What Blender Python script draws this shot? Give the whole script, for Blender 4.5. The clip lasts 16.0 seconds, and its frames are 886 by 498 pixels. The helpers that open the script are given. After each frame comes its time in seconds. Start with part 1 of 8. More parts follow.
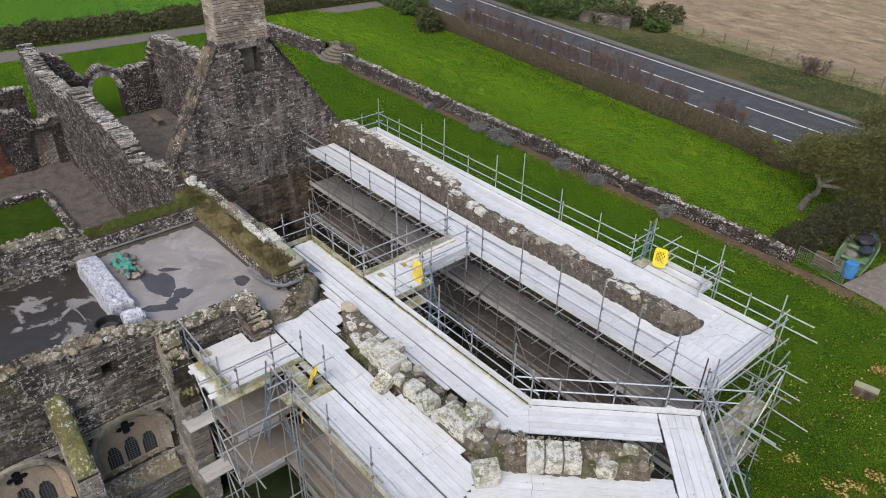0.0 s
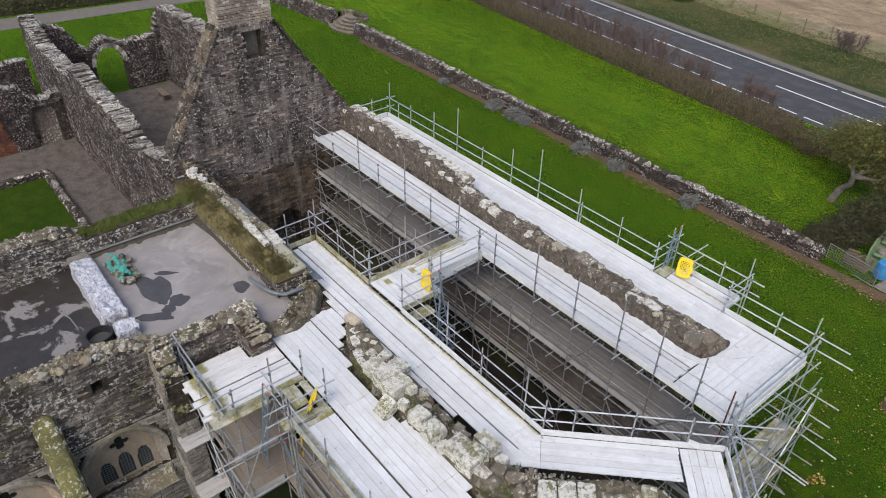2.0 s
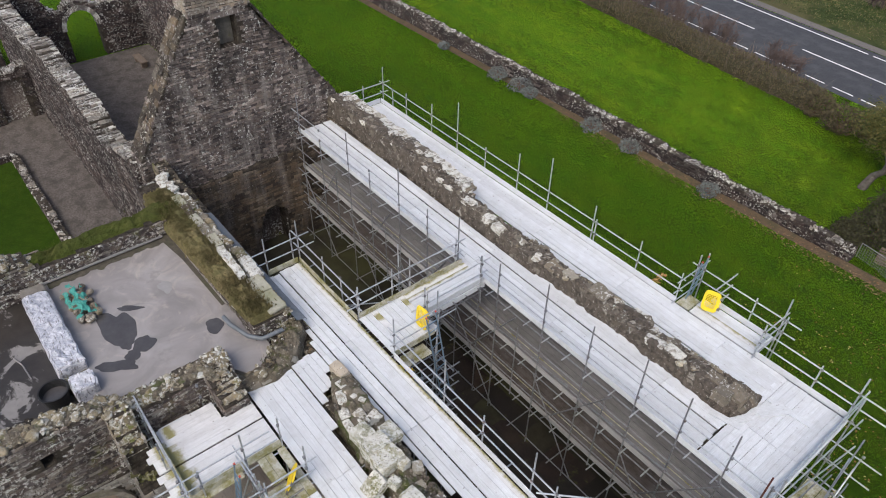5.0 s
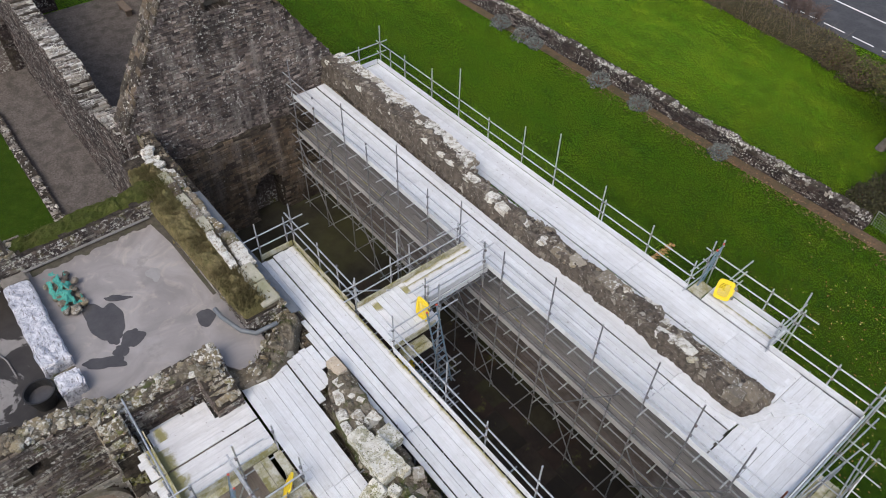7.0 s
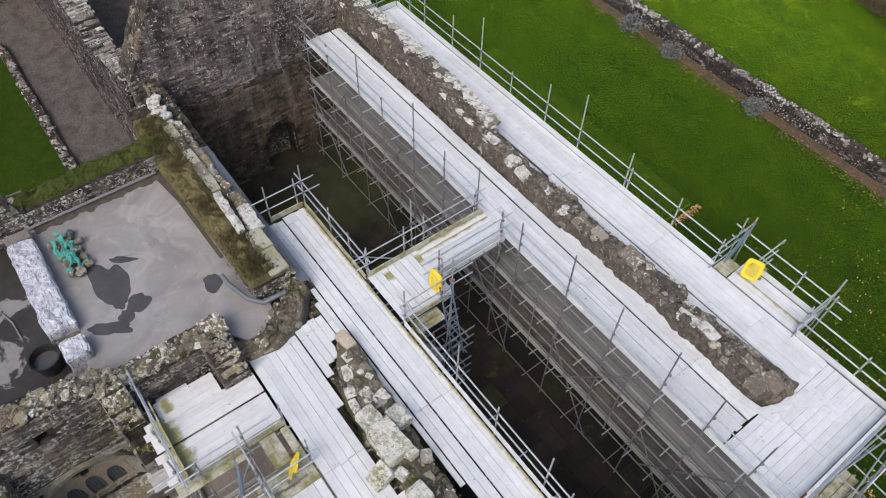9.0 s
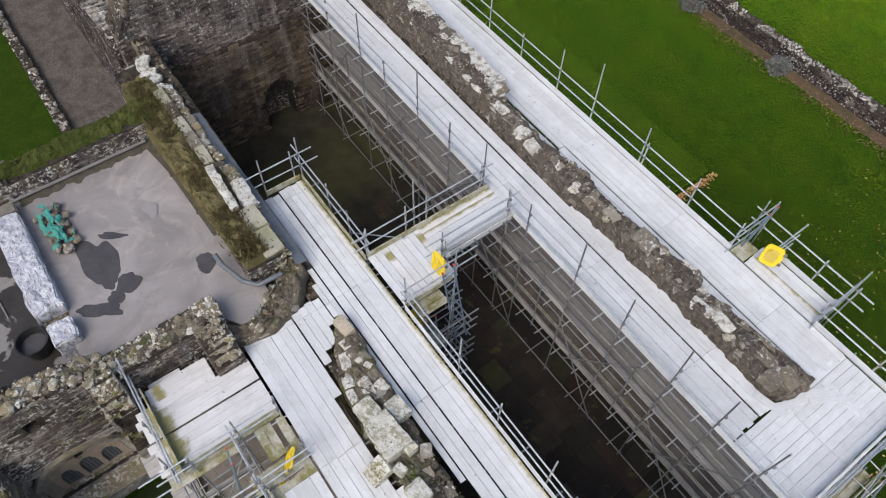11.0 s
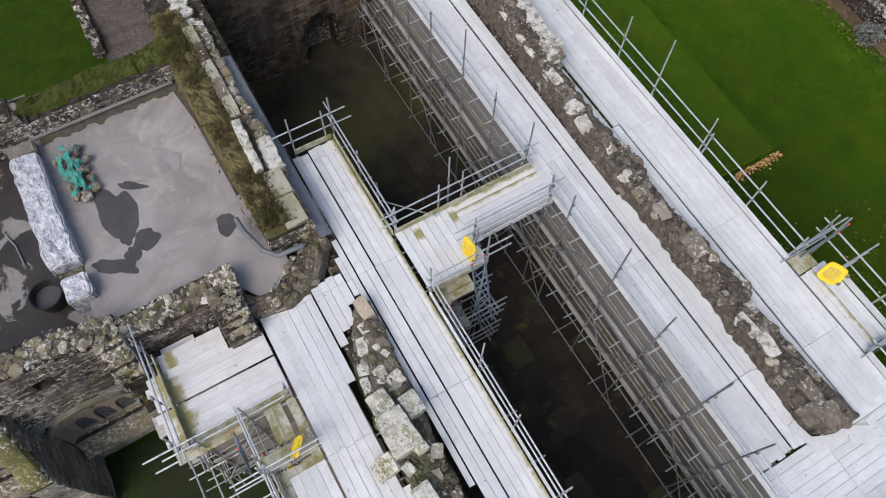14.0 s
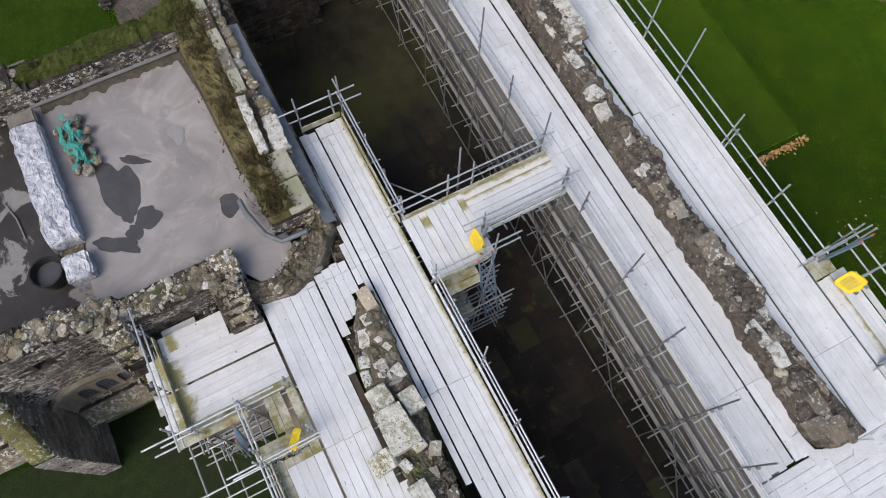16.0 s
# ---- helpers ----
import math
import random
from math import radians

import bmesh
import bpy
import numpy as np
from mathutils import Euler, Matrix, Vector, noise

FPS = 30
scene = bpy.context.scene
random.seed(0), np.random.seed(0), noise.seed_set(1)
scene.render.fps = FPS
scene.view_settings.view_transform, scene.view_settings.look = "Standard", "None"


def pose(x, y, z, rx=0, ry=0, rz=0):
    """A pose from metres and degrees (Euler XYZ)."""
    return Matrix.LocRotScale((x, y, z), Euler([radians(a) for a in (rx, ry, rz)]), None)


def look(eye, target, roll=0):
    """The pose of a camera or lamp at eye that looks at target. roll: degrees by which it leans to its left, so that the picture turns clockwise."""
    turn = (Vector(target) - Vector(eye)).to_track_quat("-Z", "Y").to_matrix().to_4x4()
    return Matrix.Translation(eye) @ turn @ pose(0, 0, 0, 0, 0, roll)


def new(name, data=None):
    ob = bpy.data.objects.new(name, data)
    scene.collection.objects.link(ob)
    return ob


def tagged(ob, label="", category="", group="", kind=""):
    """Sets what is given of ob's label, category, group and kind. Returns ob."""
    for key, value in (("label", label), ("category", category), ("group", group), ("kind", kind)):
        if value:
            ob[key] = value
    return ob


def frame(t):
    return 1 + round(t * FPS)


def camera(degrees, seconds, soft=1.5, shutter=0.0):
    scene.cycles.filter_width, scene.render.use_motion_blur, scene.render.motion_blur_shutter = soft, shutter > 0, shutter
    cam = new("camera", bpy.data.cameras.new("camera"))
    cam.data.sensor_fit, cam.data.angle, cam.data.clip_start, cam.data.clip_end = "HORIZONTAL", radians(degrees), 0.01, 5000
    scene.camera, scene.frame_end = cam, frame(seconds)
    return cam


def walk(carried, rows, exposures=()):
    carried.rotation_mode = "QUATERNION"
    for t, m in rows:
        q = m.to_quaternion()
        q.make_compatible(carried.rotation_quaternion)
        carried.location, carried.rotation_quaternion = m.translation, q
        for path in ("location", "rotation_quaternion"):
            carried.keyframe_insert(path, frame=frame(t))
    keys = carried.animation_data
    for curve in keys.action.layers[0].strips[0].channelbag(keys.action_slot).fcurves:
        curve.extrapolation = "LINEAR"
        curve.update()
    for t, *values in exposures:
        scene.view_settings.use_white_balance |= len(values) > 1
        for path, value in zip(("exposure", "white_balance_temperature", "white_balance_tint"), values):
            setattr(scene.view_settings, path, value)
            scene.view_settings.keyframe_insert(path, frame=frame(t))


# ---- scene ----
cam = camera(64.6, 16.0, soft=1.0)
METRES, EYE, TILT, LEAN, TURN = 16.0, 22.0, -32.3, -1.0, 49.3
ROWS = [
    (0.0, 0.0, 0.0, 0.0, -0.0, 0.0, -0.0),
    (0.5, 0.0021, 0.0156, 0.0258, -0.01, -0.81, -0.02),
    (1.0, 0.0042, 0.0381, 0.0506, 0.23, -1.6, -0.19),
    (1.5, 0.007, 0.0661, 0.0772, 0.77, -2.4, -0.55),
    (2.0, 0.009, 0.0988, 0.1057, 1.23, -3.2, -0.84),
    (2.5, 0.0103, 0.1335, 0.137, 1.34, -4.02, -0.93),
    (3.0, 0.0111, 0.1698, 0.1703, 1.34, -4.84, -0.94),
    (3.5, 0.0109, 0.2067, 0.2041, 1.32, -5.65, -0.94),
    (4.0, 0.0111, 0.241, 0.2368, 1.34, -6.46, -0.92),
    (6.5, 0.0059, 0.3714, 0.3665, 1.37, -12.35, -0.87),
    (7.0, 0.0042, 0.3925, 0.3871, 1.36, -13.84, -0.86),
    (7.5, 0.0037, 0.413, 0.4051, 1.37, -15.34, -0.86),
    (8.0, 0.003, 0.4331, 0.422, 1.76, -16.84, -1.14),
    (8.5, 0.0033, 0.4532, 0.4368, 2.56, -18.34, -1.63),
    (9.0, 0.0033, 0.473, 0.4512, 3.17, -19.87, -2.04),
    (11.5, -0.0004, 0.5841, 0.512, 4.48, -26.13, -2.88),
    (12.0, -0.0025, 0.6067, 0.5246, 5.41, -27.43, -3.45),
    (12.5, -0.0038, 0.6274, 0.5386, 6.32, -28.72, -4.02),
    (13.0, -0.0043, 0.6486, 0.5529, 7.26, -30.07, -4.58),
    (13.5, -0.007, 0.6693, 0.5664, 8.12, -31.35, -5.18),
    (14.0, -0.0091, 0.6907, 0.5769, 9.06, -32.64, -5.72),
    (14.5, -0.0126, 0.7104, 0.5891, 9.99, -33.94, -6.28),
    (15.0, -0.0151, 0.7299, 0.6019, 10.93, -35.28, -6.84),
    (15.5, -0.0163, 0.7481, 0.6161, 11.13, -36.56, -6.94),
    (16.0, -0.0191, 0.7641, 0.6308, 11.23, -37.82, -7.03),
]
walk(cam, [(t, pose(0, 0, EYE, TILT, LEAN, TURN) @ pose(METRES * x, METRES * y, METRES * z, 90 + pitch, roll, yaw)) for t, x, y, z, yaw, pitch, roll in ROWS], [(0.0, 0.75), (8.0, 0.75), (13.0, 0.67), (16.0, 0.66)])

# ---- world and light: a bright overcast sky ----
SUN_EL, SUN_AZ = radians(50), radians(150)
world = bpy.data.worlds.new("sky")
scene.world = world
world.use_nodes = True
wn, wl = world.node_tree.nodes, world.node_tree.links
sky = wn.new("ShaderNodeTexSky")
sky.sky_type, sky.sun_disc = "NISHITA", False
sky.sun_elevation, sky.sun_rotation = SUN_EL, SUN_AZ
sky.air_density, sky.dust_density, sky.ozone_density = 1.0, 4.0, 0.6
wn["Background"].inputs["Strength"].default_value = 0.13
wl.new(sky.outputs[0], wn["Background"].inputs[0])
sun = new("sun", bpy.data.lights.new("sun", "SUN"))
sun.data.energy, sun.data.angle, sun.data.color = 0.9, radians(40), (0.95, 0.98, 0.95)
sun_way = Vector((math.sin(SUN_AZ) * math.cos(SUN_EL), math.cos(SUN_AZ) * math.cos(SUN_EL), math.sin(SUN_EL)))
sun.matrix_world = look(sun_way * 60, (0, 0, 0))
scene.view_settings.exposure = 0.75


# ---- materials ----
class Mat:
    """A node material with short hands for the nodes that are used most."""

    def __init__(self, name, rough=0.85, metal=0.0, spec=0.3):
        self.m = bpy.data.materials.new(name)
        self.m.use_nodes = True
        self.n, self.l = self.m.node_tree.nodes, self.m.node_tree.links
        self.b = self.n["Principled BSDF"]
        self.b.inputs["Roughness"].default_value = rough
        self.b.inputs["Metallic"].default_value = metal
        self.b.inputs["Specular IOR Level"].default_value = spec

    def link(self, a, b):
        self.l.new(a, b)

    def pos(self, scale=(1, 1, 1), kind="world"):
        if kind == "world":
            src = self.n.new("ShaderNodeNewGeometry").outputs["Position"]
        else:
            src = self.n.new("ShaderNodeTexCoord").outputs["Object"]
        mp = self.n.new("ShaderNodeMapping")
        mp.inputs["Scale"].default_value = scale
        self.link(src, mp.inputs[0])
        return mp.outputs[0]

    def add_vec(self, v, value, k=37.0):
        mu = self.n.new("ShaderNodeMath")
        mu.operation = "MULTIPLY"
        mu.inputs[1].default_value = k
        self.link(value, mu.inputs[0])
        va = self.n.new("ShaderNodeVectorMath")
        va.operation = "ADD"
        self.link(v, va.inputs[0])
        self.link(mu.outputs[0], va.inputs[1])
        return va.outputs[0]

    def noise(self, vec, scale, detail=4.0, rough=0.6, dist=0.0):
        t = self.n.new("ShaderNodeTexNoise")
        t.inputs["Scale"].default_value, t.inputs["Detail"].default_value = scale, detail
        t.inputs["Roughness"].default_value, t.inputs["Distortion"].default_value = rough, dist
        self.link(vec, t.inputs["Vector"])
        return t.outputs[0]

    def voro(self, vec, scale, feature="F1", out=0):
        t = self.n.new("ShaderNodeTexVoronoi")
        t.feature = feature
        t.inputs["Scale"].default_value = scale
        self.link(vec, t.inputs["Vector"])
        return t.outputs[out]

    def ramp(self, fac, *stops):
        r = self.n.new("ShaderNodeValToRGB")
        el = r.color_ramp.elements
        while len(el) < len(stops):
            el.new(0.5)
        for e, (p, c) in zip(el, stops):
            e.position = p
            e.color = (*c, 1) if isinstance(c, tuple) else (c, c, c, 1)
        self.link(fac, r.inputs[0])
        return r.outputs[0]

    def mix(self, fac, a, b, mode="MIX"):
        x = self.n.new("ShaderNodeMix")
        x.data_type, x.blend_type = "RGBA", mode
        for s, v in ((0, fac), (6, a), (7, b)):
            if isinstance(v, (int, float)):
                x.inputs[s].default_value = v if s == 0 else (v, v, v, 1)
            elif isinstance(v, tuple):
                x.inputs[s].default_value = (*v, 1)
            else:
                self.link(v, x.inputs[s])
        return x.outputs[2]

    def random(self, island=False):
        if island:
            return self.n.new("ShaderNodeNewGeometry").outputs["Random Per Island"]
        return self.n.new("ShaderNodeObjectInfo").outputs["Random"]

    def color(self, c):
        if isinstance(c, tuple):
            self.b.inputs["Base Color"].default_value = (*c, 1)
        else:
            self.link(c, self.b.inputs["Base Color"])

    def bump(self, h, strength=0.5, dist=0.02):
        bp = self.n.new("ShaderNodeBump")
        bp.inputs["Strength"].default_value, bp.inputs["Distance"].default_value = strength, dist
        self.link(h, bp.inputs["Height"])
        self.link(bp.outputs[0], self.b.inputs["Normal"])

    def rough(self, r):
        self.link(r, self.b.inputs["Roughness"])


def stone_material(name, island, dark, mid, light, lichen=0.55, moss=0.0, warm=(0.20, 0.15, 0.10), speck=0.35, streak=0.0, grime=1.0, crust=0.0):
    """Weathered rubble: a shade for each stone, dark specks, pale lichen spots, rain streaks and moss."""
    k = Mat(name, 0.92, spec=0.2)
    p = k.pos()
    rnd = k.random(island)
    c = k.ramp(rnd, (0.0, dark), (0.45, mid), (0.8, warm), (1.0, light))
    c = k.mix(k.ramp(k.noise(p, 4.5, 6, 0.7), (0.35, 0.55 * grime), (0.65, 0.0)), c, k.mix(0.55, c, (0.02, 0.018, 0.017)))
    c = k.mix(k.ramp(k.noise(p, 0.55, 5, 0.65), (0.40, 0.85 * grime), (0.58, 0.0)), c, k.mix(0.72, c, (0.022, 0.018, 0.020)))
    if streak:
        s = k.ramp(k.noise(k.pos((1.3, 1.3, 0.16)), 1.6, 5, 0.65), (0.5, 0.0), (0.72, streak))
        c = k.mix(s, c, (0.34, 0.31, 0.29))
        s = k.ramp(k.noise(k.pos((0.9, 0.9, 0.12)), 1.1, 4, 0.6), (0.33, streak), (0.48, 0.0))
        c = k.mix(s, c, (0.028, 0.024, 0.024))
    if moss > 0:
        c = k.mix(k.ramp(k.noise(p, 1.3, 6, 0.7), (0.70 - moss, 0.0), (0.84 - moss, 0.85)), c, k.mix(k.noise(p, 11), (0.055, 0.070, 0.012), (0.20, 0.19, 0.06)))
    spots = k.ramp(k.noise(p, 8.5, 4, 0.72), (lichen, 0.0), (lichen + 0.05, 0.95))
    spots = k.mix(1.0, spots, k.ramp(k.noise(p, 0.8, 4, 0.6), (0.40, 0.12), (0.58, 1.0)), "MULTIPLY")
    if crust:
        spots = k.mix(1.0, spots, k.ramp(k.noise(p, 5.2, 5, 0.7), (0.58 - crust, 0.0), (0.68 - crust, 0.95)), "LIGHTEN")
    c = k.mix(spots, c, k.mix(k.noise(p, 14, 2), (0.46, 0.455, 0.42), (0.72, 0.71, 0.67)) if not crust else k.mix(k.noise(p, 9, 4), (0.42, 0.41, 0.36), (0.78, 0.77, 0.74)))
    c = k.mix(k.ramp(k.noise(p, 24, 3, 0.6), (0.60, 0.0), (0.66, speck)), c, (0.03, 0.027, 0.024))
    k.color(c)
    k.bump(k.noise(p, 13, 7, 0.78), 1.0, 0.055)
    return k.m


M_RUBBLE = stone_material("dark_rubble", True, (0.018, 0.013, 0.014), (0.052, 0.038, 0.038), (0.21, 0.18, 0.17), 0.555, 0.0, (0.088, 0.062, 0.054), 0.4, 0.0)
M_GABLE = stone_material("gable_slabs", True, (0.058, 0.047, 0.047), (0.205, 0.172, 0.160), (0.50, 0.42, 0.385), 0.565, 0.0, (0.205, 0.16, 0.135), 0.45, 0.66)
M_BELLCOTE = stone_material("bellcote_stones", True, (0.24, 0.20, 0.17), (0.44, 0.385, 0.33), (0.64, 0.59, 0.53), 0.57, 0.05, (0.40, 0.315, 0.24), 0.5, 0.0, 0.6)
M_SANDSTONE = stone_material("worn_sandstone", False, (0.30, 0.27, 0.225), (0.40, 0.36, 0.305), (0.50, 0.455, 0.39), 0.62, 0.03, (0.42, 0.33, 0.25), 0.5, 0.0, 0.5)
M_ORANGE = stone_material("stained_splay", False, (0.30, 0.27, 0.23), (0.40, 0.36, 0.305), (0.50, 0.45, 0.385), 0.58, 0.05, (0.44, 0.32, 0.22), 0.5, 0.0, 0.5)
M_CHAPEL_GREY = stone_material("grey_chapel_ashlar", True, (0.23, 0.215, 0.20), (0.36, 0.34, 0.315), (0.50, 0.48, 0.45), 0.58, 0.08, (0.34, 0.30, 0.25), 0.5, 0.0, 0.8)
M_MOSSY = stone_material("mossy_rubble", True, (0.05, 0.043, 0.036), (0.14, 0.118, 0.085), (0.34, 0.31, 0.25), 0.58, 0.16)
M_CREST = stone_material("lichened_crest", True, (0.07, 0.06, 0.056), (0.25, 0.23, 0.21), (0.70, 0.68, 0.65), 0.50, 0.0, (0.3, 0.26, 0.22), 0.35, 0.0, 0.7)
M_ASHLAR = stone_material("grey_ashlar", True, (0.14, 0.13, 0.12), (0.21, 0.20, 0.185), (0.29, 0.275, 0.25), 0.66, 0.05, (0.22, 0.19, 0.15))
M_BLOCK = stone_material("coping_block", False, (0.36, 0.34, 0.27), (0.50, 0.48, 0.41), (0.62, 0.60, 0.54), 0.50, 0.30, (0.46, 0.43, 0.32), 0.85, 0.0, 0.5, 0.12)
M_CHAPEL = stone_material("dark_chapel_rubble", True, (0.046, 0.036, 0.036), (0.125, 0.102, 0.096), (0.36, 0.33, 0.295), 0.525, 0.14, (0.17, 0.13, 0.105), 0.35, 0.30)
M_TOPSTONE = stone_material("wall_top_stone", False, (0.10, 0.086, 0.070), (0.21, 0.182, 0.145), (0.42, 0.39, 0.33), 0.55, 0.07, (0.23, 0.19, 0.14), 0.45, 0.0, 0.55)
M_TAN = stone_material("tan_block", False, (0.36, 0.30, 0.23), (0.45, 0.385, 0.30), (0.55, 0.48, 0.39), 0.60, 0.0, (0.46, 0.37, 0.27), 0.6, 0.0, 0.3)
M_WHITESTONE = stone_material("lichened_top_stone", False, (0.17, 0.15, 0.12), (0.28, 0.255, 0.21), (0.44, 0.41, 0.36), 0.50, 0.04, (0.30, 0.25, 0.18), 0.7, 0.0, 0.4, 0.15)


def core_material():
    k = Mat("wall_core", 0.97, spec=0.1)
    p = k.pos()
    c = k.ramp(k.noise(p, 3.5, 6, 0.7), (0.3, (0.018, 0.016, 0.014)), (0.52, (0.055, 0.046, 0.038)), (0.75, (0.12, 0.10, 0.08)))
    c = k.mix(k.ramp(k.noise(p, 13, 5, 0.75), (0.62, 0.0), (0.70, 0.8)), c, (0.35, 0.33, 0.29))
    k.color(c)
    k.bump(k.noise(p, 9, 7, 0.75), 1.0, 0.08)
    return k.m


def board_material(name, light, dark, moss, end=None):
    """Silvered scaffold board: long grain, a shade for each board, knots, footmarks and stains."""
    k = Mat(name, 0.8, spec=0.25)
    o = k.add_vec(k.pos((2.2, 5.5, 2), "object"), k.random())
    w = k.pos()
    c = k.mix(k.ramp(k.noise(o, 2.4, 6, 0.75), (0.3, 0.0), (0.72, 1.0)), light, dark)
    c = k.mix(1.0, c, k.ramp(k.random(), (0.0, 0.90), (0.6, 1.0), (1.0, 1.05)), "MULTIPLY")
    c = k.mix(k.ramp(k.noise(w, 2.6, 6, 0.75), (0.45, 0.0), (0.72, 0.55)), c, k.mix(0.55, c, (0.27, 0.26, 0.25)))
    c = k.mix(k.ramp(k.noise(w, 0.45, 4, 0.6), (0.42, 0.0), (0.70, 0.5)), c, k.mix(0.5, c, (0.36, 0.355, 0.36)))
    c = k.mix(k.ramp(k.noise(w, 9.5, 2, 0.5), (0.70, 0.0), (0.745, 0.75)), c, (0.13, 0.115, 0.10))
    if moss:
        c = k.mix(k.ramp(k.noise(w, 2.1, 6, 0.75), (0.66 - moss, 0.0), (0.86 - moss, 0.9)), c, (0.17, 0.155, 0.045))
    if end:
        sp = k.n.new("ShaderNodeSeparateXYZ")
        k.link(k.n.new("ShaderNodeTexCoord").outputs["Object"], sp.inputs[0])
        mr = k.n.new("ShaderNodeMath")
        mr.operation = "MULTIPLY_ADD"
        mr.inputs[1].default_value, mr.inputs[2].default_value = end[1], end[2]
        src = sp.outputs[end[0]]
        if len(end) > 3:
            su, ab = k.n.new("ShaderNodeMath"), k.n.new("ShaderNodeMath")
            su.operation, ab.operation = "SUBTRACT", "ABSOLUTE"
            su.inputs[1].default_value = end[3]
            k.link(src, su.inputs[0])
            k.link(su.outputs[0], ab.inputs[0])
            src = ab.outputs[0]
        k.link(src, mr.inputs[0])
        ad = k.n.new("ShaderNodeMath")
        k.link(mr.outputs[0], ad.inputs[0])
        k.link(k.noise(w, 3.2, 6, 0.75), ad.inputs[1])
        c = k.mix(k.ramp(ad.outputs[0], (0.52, 0.0), (0.80, 0.92)), c, k.mix(k.noise(w, 8, 3), (0.14, 0.125, 0.03), (0.30, 0.27, 0.10)))
    k.color(c)
    k.bump(k.noise(o, 3, 5, 0.7), 0.4, 0.012)
    return k.m


M_CORE = core_material()
M_BOARD = board_material("silvered_board", (0.645, 0.668, 0.698), (0.455, 0.465, 0.490), 0.0)
M_BOARD_MOSS = board_material("mossy_board", (0.56, 0.545, 0.47), (0.34, 0.325, 0.26), 0.25)
M_BOARD_END = board_material("board_with_mossy_end", (0.665, 0.665, 0.67), (0.47, 0.465, 0.475), 0.0, (0, -4.6, 0.50, -0.335))
M_BOARD_EDGE = board_material("board_with_mossy_edge", (0.66, 0.66, 0.67), (0.46, 0.455, 0.46), 0.02, (1, 0.65, 0.02))
# grey tone, lowered to hold the shade on the middle lift's boards
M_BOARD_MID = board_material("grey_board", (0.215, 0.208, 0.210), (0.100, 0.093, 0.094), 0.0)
M_BOARD_WORN = board_material("worn_grey_board", (0.46, 0.45, 0.45), (0.26, 0.25, 0.245), 0.04)
M_BOARD_BROWN = board_material("brown_board", (0.30, 0.255, 0.215), (0.15, 0.122, 0.10), 0.06)
# purple-brown boards of the lowest lift, with the decks' shade in the colour
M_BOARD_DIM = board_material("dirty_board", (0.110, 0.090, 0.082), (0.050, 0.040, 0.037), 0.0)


def steel_material(name, base, rough, wear):
    k = Mat(name, rough, 0.75, 0.5)
    o = k.add_vec(k.pos(), k.random())
    k.color(k.mix(k.ramp(k.noise(o, 7, 5, 0.7), (0.45, 0.0), (0.75, 1.0)), base, wear))
    k.rough(k.ramp(k.noise(o, 14, 3), (0.3, rough - 0.1), (0.7, rough + 0.15)))
    return k.m


M_STEEL = steel_material("galvanised_tube", (0.50, 0.52, 0.55), 0.45, (0.33, 0.33, 0.33))
M_STEEL_OLD = steel_material("dull_tube", (0.30, 0.31, 0.33), 0.5, (0.20, 0.18, 0.17))
M_RUST = steel_material("rusty_tube", (0.16, 0.06, 0.045), 0.7, (0.22, 0.12, 0.08))
M_GREENPIPE = steel_material("green_pipe", (0.02, 0.07, 0.05), 0.5, (0.03, 0.05, 0.045))
M_COUPLER = steel_material("coupler_steel", (0.22, 0.23, 0.25), 0.5, (0.17, 0.11, 0.08))


def grass_material(name, a, b, c3, sheen=0.0, fine=22, soft=0.09):
    k = Mat(name, 0.95, spec=0.04)
    p = k.pos()
    c = k.mix(k.ramp(k.noise(p, 0.13, 5, 0.6), (0.32, 0.0), (0.68, 1.0)), a, b)
    c = k.mix(k.ramp(k.noise(p, 0.5, 6, 0.7), (0.48, 0.0), (0.74, 0.45)), c, c3)
    if sheen:
        band = k.n.new("ShaderNodeTexWave")
        band.wave_type, band.bands_direction = "BANDS", "Y"
        band.inputs["Scale"].default_value, band.inputs["Distortion"].default_value = 0.14, 7.0
        band.inputs["Detail"].default_value, band.inputs["Detail Scale"].default_value = 3.0, 0.6
        k.link(k.pos((0.12, 1, 1)), band.inputs["Vector"])
        c = k.mix(k.ramp(band.outputs[1], (0.3, 0.0), (0.8, 0.13)), c, c3)
    c = k.mix(k.ramp(k.noise(p, 1.3, 7, 0.8), (0.34, 0.6), (0.62, 0.0)), c, k.mix(0.6, c, (0.006, 0.014, 0.003)))
    c = k.mix(k.ramp(k.noise(p, 3.4, 6, 0.8), (0.50, 0.0), (0.72, 0.5)), c, k.mix(0.7, c, c3))
    even = c
    c = k.mix(k.ramp(k.noise(p, fine, 4, 0.8), (0.3, 0.65), (0.65, 0.0)), c, k.mix(0.65, c, (0.005, 0.011, 0.002)))
    k.color(c)
    if sheen:
        k.b.inputs["Sheen Weight"].default_value = sheen
        k.b.inputs["Sheen Roughness"].default_value = soft
        sc = k.n.new("ShaderNodeVectorMath")
        sc.operation = "SCALE"
        sc.inputs["Scale"].default_value = 34.0
        k.link(k.mix(1.0, k.mix(0.85, even, c), (1.08, 1.12, 0.62), "MULTIPLY"), sc.inputs[0])
        k.link(sc.outputs[0], k.b.inputs["Sheen Tint"])
    k.bump(k.noise(p, 24, 4, 0.8), 1.0, 0.06)
    return k.m


